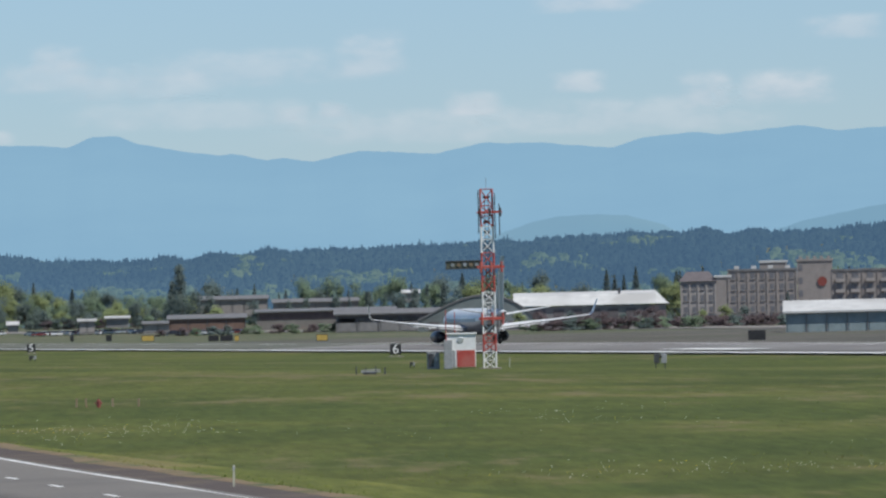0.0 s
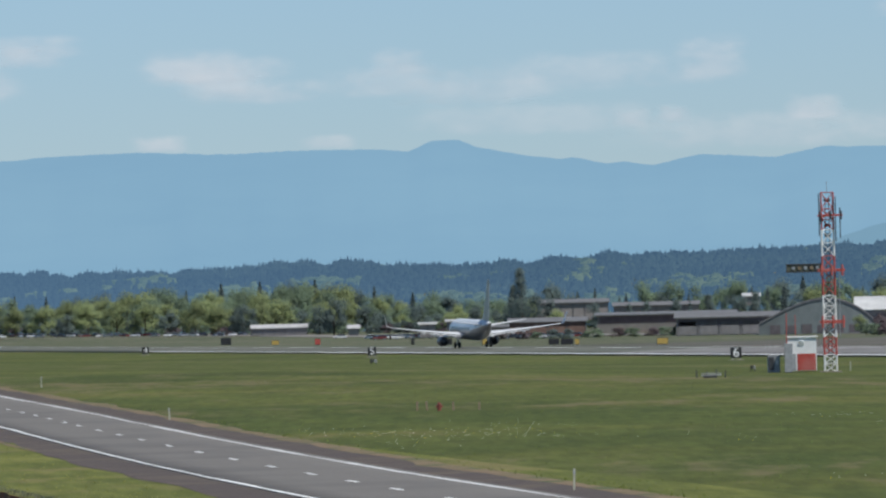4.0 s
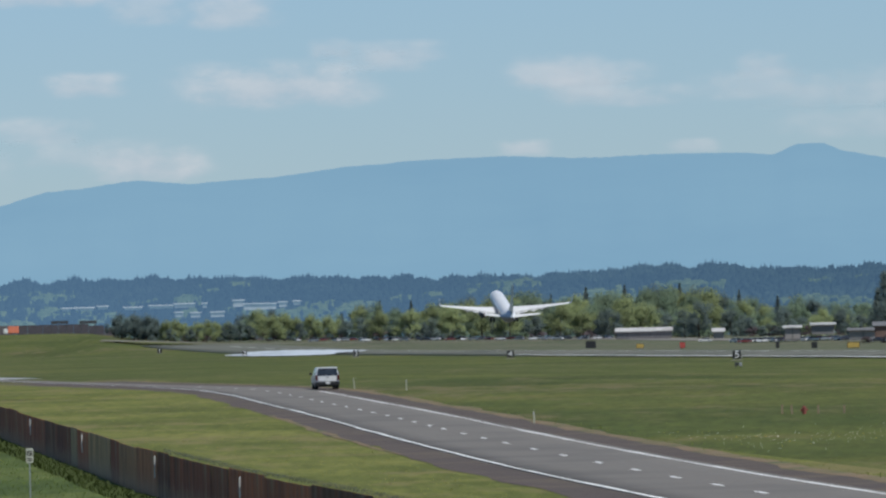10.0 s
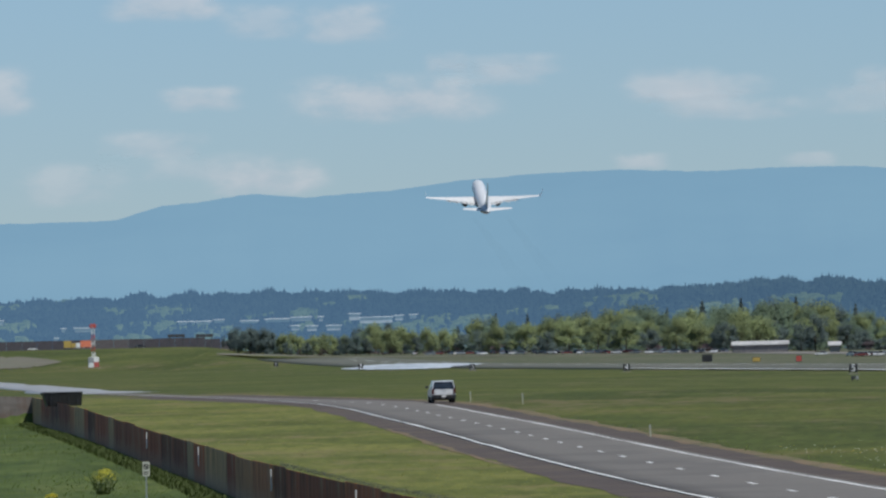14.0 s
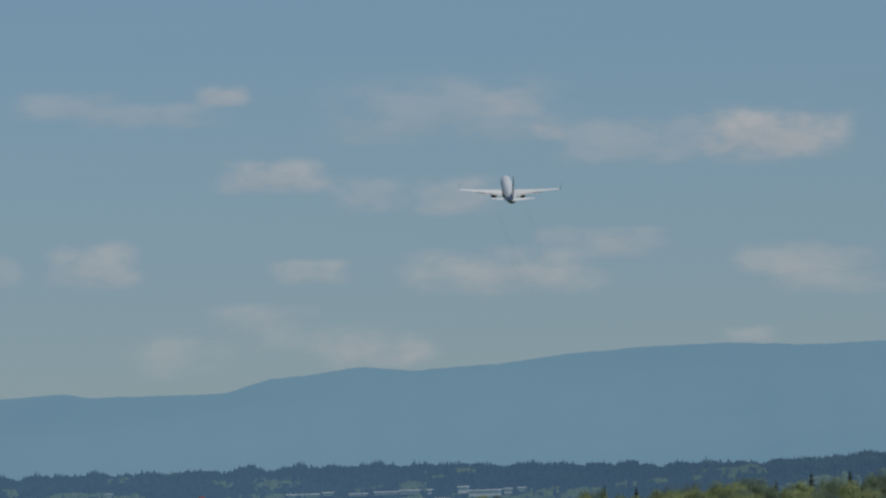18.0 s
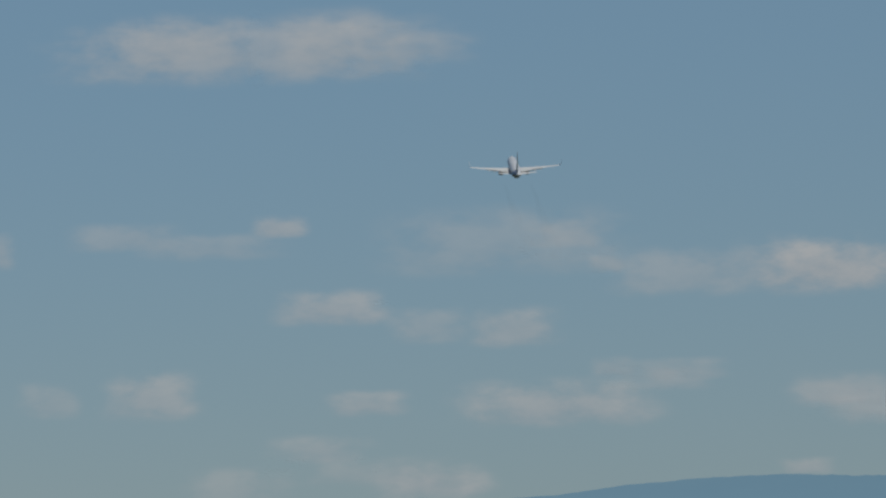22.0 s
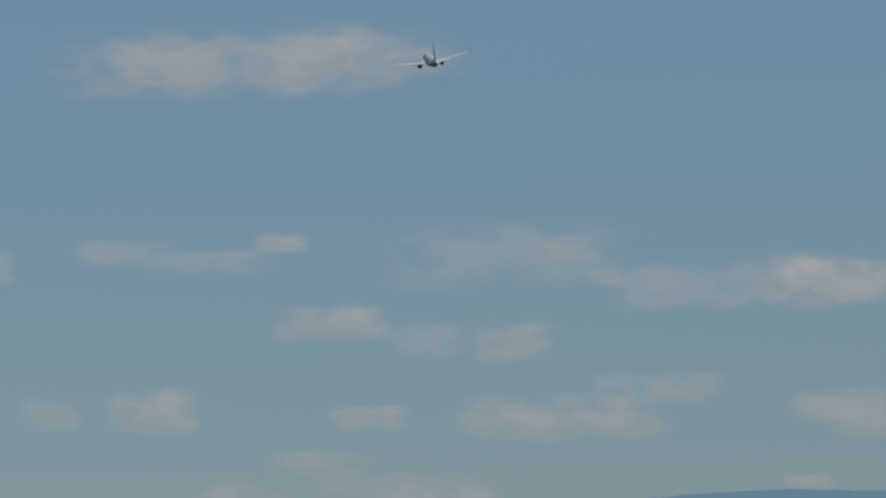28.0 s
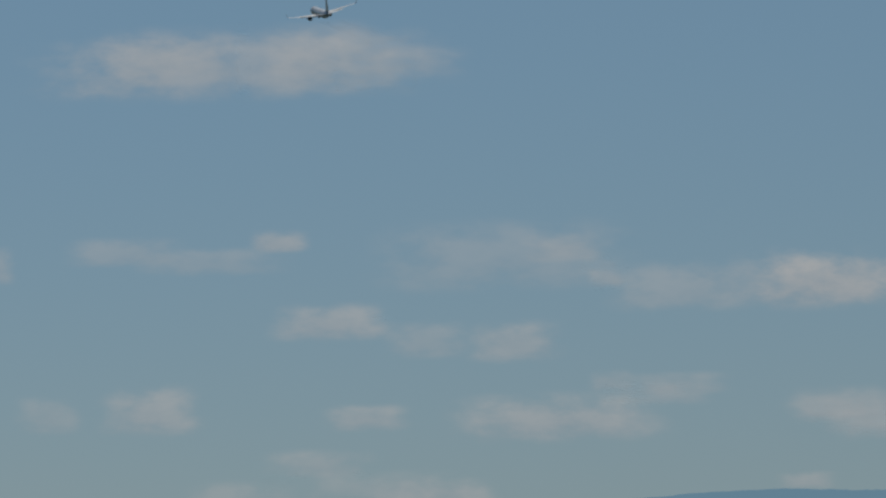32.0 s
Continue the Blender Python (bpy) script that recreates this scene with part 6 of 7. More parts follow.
def far_mast():
    """The small red and white mast and hut beyond the field."""
    d = 2500.0
    p = spot(758, d)
    z = level(-25, d)
    ob = root("antenna_mast", "small red and white antenna mast with a hut", "mast", pose(p.x, p.y, z, 0, 0, 0))
    bm = B()
    box(bm, (3.4, 3, 3.4), (0, 0, 1.6), 0.1)
    part("hut", bm, M["white"], ob, "white hut")
    bm = B()
    box(bm, (1.7, 0.1, 1.7), (0.85, -1.52, 0.85))
    part("panel", bm, M["red"], ob, "red wall square")
    bm = B()
    box(bm, (1.7, 0.1, 1.7), (-0.85, -1.52, 2.4))
    part("panel", bm, M["grey"], ob)
    for k in range(6):
        bm = B()
        for sx in (-1, 1):
            for sy in (-1, 1):
                rod(bm, (sx * 0.45, sy * 0.45, 3.2 + k * 1.9), (sx * 0.45, sy * 0.45, 5.1 + k * 1.9), 0.12, 0.12, 5)
        rod(bm, (-0.45, -0.45, 3.2 + k * 1.9), (0.45, -0.45, 5.1 + k * 1.9), 0.09, 0.09, 5)
        part("lattice_section", bm, M["red"] if k % 2 else M["white"], ob, "painted lattice section")
    bm = B()
    box(bm, (2.2, 0.4, 1.1), (0, -0.5, 13.6), 0.05)
    part("antenna", bm, M["red"], ob)


far_mast()

# ---- flood wall ----


def pile_material():
    m, nodes, links, bsdf = material("rusted_sheet_piling")
    info = nodes.new("ShaderNodeObjectInfo")
    base = ramp(nodes, links, info.outputs["Random"], [(0.0, (0.050, 0.017, 0.009)), (0.16, (0.30, 0.072, 0.026)), (0.30, (0.075, 0.023, 0.011)), (0.5, (0.36, 0.105, 0.042)), (0.66, (0.15, 0.040, 0.017)), (0.8, (0.33, 0.085, 0.032)), (0.88, (0.34, 0.19, 0.09)), (0.94, (0.40, 0.28, 0.15)), (1.0, (0.29, 0.215, 0.12))])
    run = noise_at(nodes, links, 0.55, 6, 0.72, (1.0, 1.6, 0.3))
    streak = ramp(nodes, links, run, [(0.35, (0.55, 0.5, 0.48)), (0.5, (1, 1, 1)), (0.68, (1.9, 1.6, 1.45))])
    col = blend(nodes, links, 1.0, base, streak, "MULTIPLY")
    low = noise_at(nodes, links, 0.5, 4, 0.6, (1, 1, 0.5))
    mask = ramp(nodes, links, low, [(0.55, (0, 0, 0)), (0.72, (0.7, 0.7, 0.7))])
    col = blend(nodes, links, mask, col, (0.24, 0.165, 0.105))
    # lime bleached out along the foot of the piles
    tc = nodes.new("ShaderNodeTexCoord")
    sep = nodes.new("ShaderNodeSeparateXYZ")
    links.new(tc.outputs["Generated"], sep.inputs[0])
    foot = nodes.new("ShaderNodeMath")
    foot.operation = "MULTIPLY_ADD"
    foot.inputs[1].default_value = -0.7
    links.new(sep.outputs["Z"], foot.inputs[0])
    links.new(run, foot.inputs[2])
    lime = ramp(nodes, links, foot.outputs[0], [(0.06, (0, 0, 0)), (0.36, (0.75, 0.75, 0.75))])
    col = blend(nodes, links, lime, col, (0.40, 0.29, 0.19))
    links.new(col, bsdf.inputs["Base Color"])
    bsdf.inputs["Roughness"].default_value = 0.8
    bsdf.inputs["Metallic"].default_value = 0.0
    bp = nodes.new("ShaderNodeBump")
    bp.inputs["Strength"].default_value, bp.inputs["Distance"].default_value = 0.3, 0.02
    links.new(run, bp.inputs["Height"])
    links.new(bp.outputs["Normal"], bsdf.inputs["Normal"])
    return m


M["pile"] = pile_material()
M["pile_grey"] = surface("grey_sheet_piling", (0.10, 0.088, 0.078), (0.17, 0.15, 0.135), 1.2, 0.85, bump=0.2, stain=(0.11, 0.075, 0.06), stain_scale=0.4, vary=0.2)


def wall_path():
    """Points along the wall's foot line, panel by panel, then round the corner to the left."""
    pts = []
    lengths = (15, 8, 21, 11, 6, 17, 9, 24, 7, 13)
    y = 150.0
    while y < WALL_END - 4:
        pts.append((wall_x(y), y))
        y += lengths[len(pts) % len(lengths)] * (0.5 + y / 700)
    pts.append((wall_x(WALL_END), WALL_END))
    x = wall_x(WALL_END) - 3.9
    while x > -30:
        pts.append((x, WALL_END - 0.15))
        x -= 3.9
    return pts


def flood_wall():
    rng = random.Random(14)
    ob = root("flood_wall", "long rusted sheet-pile flood wall between bank and field", "wall", kind="structure")
    pts = wall_path()
    for (xa, ya), (xb, yb) in zip(pts, pts[1:]):
        L = math.hypot(xb - xa, yb - ya)
        ang = math.atan2(yb - ya, xb - xa)
        left = yb >= WALL_END - 0.2 and xa > xb
        za = terrain(xa, ya + (0.3 if left else 0), 1) + (0.3 + 0.9 * smooth(0, 14, wall_x(WALL_END) - xa) if left else 0.3)
        zb = terrain(xb, yb + (0.3 if left else 0), 1) + (0.3 + 0.9 * smooth(0, 14, wall_x(WALL_END) - xb) if left else 0.3)
        if left:
            za, zb = terrain(xa, 745.2, 1) + 0.4, terrain(xb, 745.2, 1) + 0.4
        jog = rng.uniform(-0.06, 0.06)
        n = max(6, int(L / 0.9))
        bm = B()
        ring_f, ring_b = [], []
        for k in range(n * 2 + 1):
            s = L * k / (n * 2)
            off = 0.014 if k % 4 in (0, 1) else -0.014
            z = za + (zb - za) * s / L + jog
            ring_f.append((s, off, z))
        top_f = [(s, o + 0.01, z) for s, o, z in ring_f]
        top_b = [(s, o - 0.01, z) for s, o, z in ring_f]
        bot_f = [(s, o + 0.02, z - 3.1) for s, o, z in ring_f]
        bot_b = [(s, o - 0.02, z - 3.1) for s, o, z in ring_f]
        for lo, hi in ((bot_f, top_f), (top_f, top_b), (top_b, bot_b)):
            a = [bm.verts.new(p) for p in lo]
            b = [bm.verts.new(p) for p in hi]
            for i in range(len(a) - 1):
                bm.faces.new((a[i], a[i + 1], b[i + 1], b[i]))
        bmesh.ops.remove_doubles(bm, verts=bm.verts, dist=0.001)
        bmesh.ops.recalc_face_normals(bm, faces=bm.faces)
        p = part("panel", bm, M["pile_grey"] if left else M["pile"], ob)
        p.matrix_local = Matrix.Translation((xa, ya, 0)) @ Matrix.Rotation(ang, 4, "Z")
    # white depth boards on the face
    for y in (258, 300, 344.9, 407.2, 466.4):
        x = wall_x(y) - 0.22
        z = terrain(wall_x(y), y, 1) + 0.2
        bm = B()
        box(bm, (0.05, 0.14, 1.0), (x, y, z - 0.55), 0.01)
        part("marker_board", bm, M["white"], ob, "white vertical marker board")
    # barbed wire on short posts along the top
    y = 160.0
    while y < 345:
        x, z = wall_x(y) + 0.05, terrain(wall_x(y), y, 1) + 0.3
        bm = B()
        rod(bm, (x, y, z - 0.2), (x + 0.07, y, z + 0.18), 0.012, 0.009, 5)
        part("wire_post", bm, M["dark_steel"], ob, "thin leaning post")
        y += 3.9
    for h in (0.07, 0.12, 0.17):
        bm = B()
        y = 160.0
        prev = None
        while y < 345:
            x, z = wall_x(y) + 0.05 + h * 0.25, terrain(wall_x(y), y, 1) + 0.3 + h + 0.03 * math.sin(y * 1.3 + h * 9)
            if prev:
                rod(bm, prev, (x, y, z), 0.007, 0.007, 4)
                for q in (0.3, 0.7):
                    c = Vector(prev).lerp(Vector((x, y, z)), q)
                    rod(bm, c + Vector((-0.05, 0, -0.06)), c + Vector((0.05, 0, 0.06)), 0.006, 0.006, 3)
            prev = (x, y, z)
            y += 1.95
        part("barbed_wire", bm, M["dark_steel"], ob)


flood_wall()


def dark_container(x, y):
    ob = root("skip", "black open-topped skip behind the wall", "skip", pose(x, y, terrain(x, y, 1), 0, 0, 4))
    ob.scale = (0.92, 1.0, 0.98)
    bm = B()
    loft(bm, [[(-1.5, -0.8, 0), (1.7, -0.8, 0), (1.7, 0.8, 0), (-1.5, 0.8, 0)], [(-1.9, -1, 1.15), (1.8, -1, 1.15), (1.8, 1, 1.15), (-1.9, 1, 1.15)]])
    part("body", bm, M["black"], ob)
    bm = B()
    for s in (-1, 1):
        box(bm, (3.7, 0.1, 0.1), (-0.05, s * 1.0, 1.18), 0.02)
    box(bm, (0.1, 2.0, 0.1), (1.8, 0, 1.18), 0.02)
    box(bm, (0.1, 2.0, 0.1), (-1.9, 0, 1.18), 0.02)
    part("rim", bm, M["black"], ob)
    for k in range(4):
        bm = B()
        box(bm, (0.1, 0.06, 1.05), (-1.2 + k * 0.85, -0.96, 0.62))
        part("rib", bm, M["black"], ob)


dark_container(34.3, 655)


def post_sign():
    x, y = spot(846, 310).x, spot(846, 310).y
    z = terrain(x, y, -1)
    top = level(-194, 310)
    ob = root("post_sign", "white sign with dark symbol on a steel post", "sign", pose(x, y, z, 0, 0, 4))
    h = top - z
    bm = B()
    box(bm, (0.05, 0.05, h + 0.3), (0, 0, h / 2 - 0.2), 0.005)
    part("post", bm, M["steel"], ob)
    bm = B()
    box(bm, (0.30, 0.012, 0.60), (0, -0.035, h - 0.3), 0.004)
    plate = part("plate", bm, M["stake"], ob)
    bm = B()
    rg = [[((0.115 if k else 0.075) * math.cos(a * 0.314), -0.047, h - 0.2 + (0.115 if k else 0.075) * math.sin(a * 0.314)) for a in range(20)] for k in (0, 1)]
    loft(bm, rg, caps=False)
    part("ring_symbol", bm, M["black"], plate, "dark ring symbol")
    bm = B()
    box(bm, (0.2, 0.006, 0.05), (0, -0.046, h - 0.2), turn=Matrix.Rotation(0.7, 4, "Y"))
    box(bm, (0.2, 0.006, 0.045), (0, -0.046, h - 0.43))
    box(bm, (0.2, 0.006, 0.03), (0, -0.046, h - 0.51))
    part("bar", bm, M["black"], plate, "dark bars of unreadable writing")


post_sign()

# ---- pickup on the road ----


M["lamp_dark"] = surface("unlit_tail_lamp", (0.05, 0.012, 0.012), (0.09, 0.02, 0.02), 4.0, 0.25, bump=0)


def pickup():
    x, y = 60.3, 587.0
    ob = root("pickup_truck", "white pickup truck with a canopy standing on the road", "pickup truck", pose(x, y, terrain(x, y, 1) + 0.04, 0, 0, -2.0))
    ob.scale = (0.95, 0.95, 0.93)
    bm = B()
    side = [(-2.75, 0.52), (-2.78, 1.12), (1.3, 1.14), (2.55, 1.05), (2.8, 0.9), (2.8, 0.5)]
    loft(bm, [[(-0.97 * k, yy, z) for yy, z in side] for k in (-1, -0.985, 0.985, 1)])
    body = part("body", bm, M["car_white"], ob)
    bm = B()
    loft(bm, [[(sx * 0.93, 1.45, 1.12), (sx * 0.93, -0.5, 1.12), (sx * 0.76, -0.45, 1.80), (sx * 0.76, 0.65, 1.80)] for sx in (-1, 1)])
    part("cab", bm, M["car_white"], ob)
    bm = B()
    loft(bm, [[(sx * 0.95, -0.52, 1.10), (sx * 0.95, -2.75, 1.10), (sx * 0.80, -2.60, 1.84), (sx * 0.80, -0.52, 1.86)] for sx in (-1, 1)])
    can = part("canopy", bm, M["car_white"], ob, "white bed canopy")
    bm = B()
    loft(bm, [[(-0.88, -2.755, 1.12), (0.88, -2.755, 1.12), (0.77, -2.640, 1.77), (-0.77, -2.640, 1.77)], [(-0.88, -2.70, 1.12), (0.88, -2.70, 1.12), (0.77, -2.59, 1.77), (-0.77, -2.59, 1.77)]])
    part("rear_window", bm, M["glass"], can, "dark canopy window")
    for s in (-1, 1):
        bm = B()
        loft(bm, [[(s * 0.935, -2.3, 1.25), (s * 0.935, -0.8, 1.25), (s * 0.845, -0.8, 1.68), (s * 0.845, -2.25, 1.68)], [(s * 0.92, -2.3, 1.25), (s * 0.92, -0.8, 1.25), (s * 0.83, -0.8, 1.68), (s * 0.83, -2.25, 1.68)]])
        part("side_window", bm, M["glass"], can, "dark side window")
        bm = B()
        loft(bm, [[(s * 0.925, -0.3, 1.2), (s * 0.925, 1.1, 1.2), (s * 0.82, 0.55, 1.7), (s * 0.82, -0.3, 1.7)], [(s * 0.90, -0.3, 1.2), (s * 0.90, 1.1, 1.2), (s * 0.80, 0.55, 1.7), (s * 0.80, -0.3, 1.7)]])
        part("door_window", bm, M["glass"], ob, "dark cab window")
        bm = B()
        box(bm, (0.20, 0.06, 0.46), (s * 0.88, -2.79, 0.98), 0.015)
        part("tail_lamp", bm, M["lamp_dark"], body, "dark red tail lamp")
        bm = B()
        box(bm, (0.22, 0.12, 0.2), (s * 1.13, 0.95, 1.32), 0.03)
        part("mirror", bm, M["black"], ob, "black door mirror")
        for yy in (-1.75, 1.75):
            wheel(ob, s * 0.84, yy, 0.39, 0.27)
        bm = B()
        box(bm, (0.3, 0.1, 0.34), (s * 0.82, -2.2, 0.42), 0.01)
        part("mud_flap", bm, M["black"], ob)
    bm = B()
    box(bm, (1.94, 0.20, 0.30), (0, -2.86, 0.53), 0.03)
    part("bumper", bm, M["black"], ob, "dark rear bumper")
    bm = B()
    box(bm, (1.36, 0.03, 0.46), (0, -2.785, 0.90), 0.01)
    gate = part("tailgate", bm, M["car_white"], ob)
    bm = B()
    box(bm, (0.22, 0.03, 0.06), (0, -2.81, 1.0), 0.01)
    part("handle", bm, M["black"], gate)
    bm = B()
    box(bm, (0.34, 0.02, 0.15), (0, -2.96, 0.55))
    part("number_plate", bm, M["white"], ob, "blank pale plate")
    bm = B()
    box(bm, (1.7, 5.0, 0.34), (0, 0, 0.40))
    part("chassis", bm, M["black"], ob)


pickup()

# ---- grass, flowers and weeds ----


def tufts(name, mat, count, region, height, label, seed, spread=1.0):
    """Ragged grass tufts over a stretch of ground, too many to count."""
    rng = random.Random(seed)
    verts, faces = [], []
    made = 0
    while made < count:
        p = region(rng)
        if p is None:
            continue
        x, y, z = p
        made += 1
        h = height * rng.uniform(0.5, 1.5)
        for b in range(3):
            a = rng.uniform(0, 3.14)
            w = h * 0.35 * spread
            dx, dy = math.cos(a) * w, math.sin(a) * w
            lx, ly = rng.uniform(-0.4, 0.4) * h, rng.uniform(-0.4, 0.4) * h
            k = len(verts)
            verts += [(x - dx, y - dy, z - 0.03), (x + dx, y + dy, z - 0.03), (x + dx * 0.5 + lx, y + dy * 0.5 + ly, z + h * rng.uniform(0.6, 1.0)), (x - dx * 0.3 + lx, y - dy * 0.3 + ly, z + h)]
            faces.append((k, k + 1, k + 2, k + 3))
    me = bpy.data.meshes.new(name)
    me.from_pydata(verts, [], faces)
    me.materials.append(mat)
    me.normals_split_custom_set([(0.0, 0.0, 1.0)] * len(me.loops))
    return tagged(new(name, me), label, "grass", kind="stuff")


def field_spot(rng):
    y = 250 + 500 * rng.random() ** 1.5
    x = road_x(y) + 7.2 + rng.random() * 110 * (y / 500)
    u = FOCAL * math.atan2(x, y)
    return (x, y, terrain(x, y, 1)) if u < 3800 else None


def verge_spot(rng):
    y = 240 + 360 * rng.random() ** 1.4
    x = road_x(y) + 6.6 + abs(rng.gauss(0, 0.8))
    return x, y, terrain(x, y, 1)


def lawn_spot(rng):
    y = 240 + 480 * rng.random() ** 1.4
    x0, x1 = wall_x(y) + 0.4, road_x(y) - 7.2
    if x1 < x0:
        return None
    x = rng.uniform(x0, x1)
    return x, y, terrain(x, y, 1)


def bank_spot(rng):
    y = 240 + 480 * rng.random() ** 1.3
    x = wall_x(y) - 0.3 - rng.random() ** 1.3 * 22
    return x, y, terrain(x, y, -1)


tufts("field_grass", M["blade"], 3000, field_spot, 0.035, "short green airfield grass", 1, 1.2)
tufts("verge_grass", M["blade"], 600, verge_spot, 0.05, "dry tufts along the road verge", 2)
tufts("lawn_grass", M["blade_light"], 2000, lawn_spot, 0.035, "short yellow-green mown grass", 3, 1.2)
tufts("bank_grass", M["blade_bank"], 14000, bank_spot, 0.08, "long lush grass below the wall", 4, 0.5)


def foot_spot(rng):
    y = 240 + 480 * rng.random() ** 1.3
    x = wall_x(y) - 0.75 - rng.random() ** 1.4 * 1.3
    return x, y, terrain(x, y, -1)


tufts("wall_foot_grass", M["blade_foot"], 7000, foot_spot, 0.24, "tall rank grass along the wall's foot", 12, 0.5)


def dirt_track():
    """A faint track worn across the lawn."""
    line = [(33.6, 571.6), (38.0, 573.2), (42.7, 578.3), (47.5, 583.4), (52.3, 593.2)]
    bm = B()
    prev = None
    for i, (x, y) in enumerate(line):
        ring = [bm.verts.new((x + o * 0.3, y + o, terrain(x, y, 1) + 0.02)) for o in (-1.1, 0.0, 1.1)]
        if prev:
            for a, b, c, d in zip(prev, prev[1:], ring[1:], ring):
                bm.faces.new((a, b, c, d))
        prev = ring
    bmesh.ops.recalc_face_normals(bm, faces=bm.faces)
    tagged(part("track", bm, M["dry_edge"]), "faint dirt track worn across the lawn", "track", kind="structure")


dirt_track()


def flowers(name, mat, spots, label):
    verts, faces = [], []
    for x, y, z, r in spots:
        k = len(verts)
        verts += [(x - r, y, z), (x, y - r * 0.3, z + r), (x + r, y, z), (x, y - r * 0.3, z - r), (x, y + r, z + r * 0.2)]
        faces += [(k, k + 1, k + 2, k + 3), (k, k + 4, k + 1), (k + 1, k + 4, k + 2)]
    me = bpy.data.meshes.new(name)
    me.from_pydata(verts, [], faces)
    me.materials.append(mat)
    tagged(new(name, me), label, "flowers", kind="stuff")


def flower_spots(rng, count):
    out = []
    while len(out) < count:
        y = rng.gauss(352, 13) if rng.random() < 0.6 else 250 + 40 * rng.random()
        x = road_x(y) + 8 + rng.random() * 42 * (y / 350)
        drift = noise.noise(Vector((x * 0.10, y * 0.03, 4)))
        if drift < 0.02 + 0.3 * rng.random():
            continue
        out.append((x, y, terrain(x, y, 1) + rng.uniform(0.08, 0.2), rng.uniform(0.012, 0.023)))
    return out


flowers("white_flowers", M["petal_white"], flower_spots(random.Random(6), 330), "scattered white seed heads in the grass")
flowers("yellow_flowers", M["petal_yellow"], flower_spots(random.Random(9), 70), "scattered yellow dandelions in the grass")


M["blossom"] = surface("mustard_blossom", (0.62, 0.55, 0.05), (0.85, 0.78, 0.10), 3, 0.7, bump=0, see=0.5)


def mustard(u, d, w, h, seed):
    rng = random.Random(seed)
    p = spot(u, d)
    z = terrain(p.x, p.y, -1)
    ob = root("mustard_bush", "bush of yellow-flowering wild mustard on the bank", "bush", pose(p.x, p.y, z))
    bm = B()
    for _ in range(70):
        a, r = rng.uniform(0, 6.28), rng.random() ** 0.5 * w * 0.5
        rod(bm, (math.cos(a) * r * 0.4, math.sin(a) * r * 0.4, 0), (math.cos(a) * r, math.sin(a) * r, h * rng.uniform(0.5, 1.0)), 0.018, 0.008, 4)
    part("stems", bm, M["blade_bank"], ob, "thin green stems")
    bm = B()
    lean = clumps(bm, rng, [((0, 0, h * 0.4), (w * 0.5, w * 0.4, h * 0.4))], 170, 0.07, Vector((0, 0, h * 0.3)))
    leaves = part("leaves", bm, M["leaf_spring"], ob)
    leaves.data.normals_split_custom_set_from_vertices([tuple(q) for q in lean])
    bm = B()
    lean = clumps(bm, rng, [((-w * 0.18, 0, h * 0.72), (w * 0.36, w * 0.3, h * 0.30)), ((w * 0.2, 0, h * 0.8), (w * 0.30, w * 0.3, h * 0.26)), ((0.05, 0, h * 0.95), (w * 0.22, w * 0.2, h * 0.16))], 460, 0.04, Vector((0, 0, h * 0.6)))
    blossom = part("blossom", bm, M["blossom"], ob, "yellow blossom")
    blossom.data.normals_split_custom_set_from_vertices([tuple(q) for q in lean])


mustard(769, 395, 1.75, 1.25, 3)
mustard(678, 380, 0.7, 0.5, 4)

# ---- what moves ----


def fly(x, y, z, heading, climb, bank):
    return pose(x, y, z, 0, 0, -heading) @ pose(0, 0, 0, climb, 0, 0) @ pose(0, 0, 0, 0, -bank, 0)


def drive(u, heading=90.0):
    p = spot(u, HIGHWAY_D)
    return pose(p.x, p.y, terrain(p.x, p.y, 1), 0, 0, -heading)


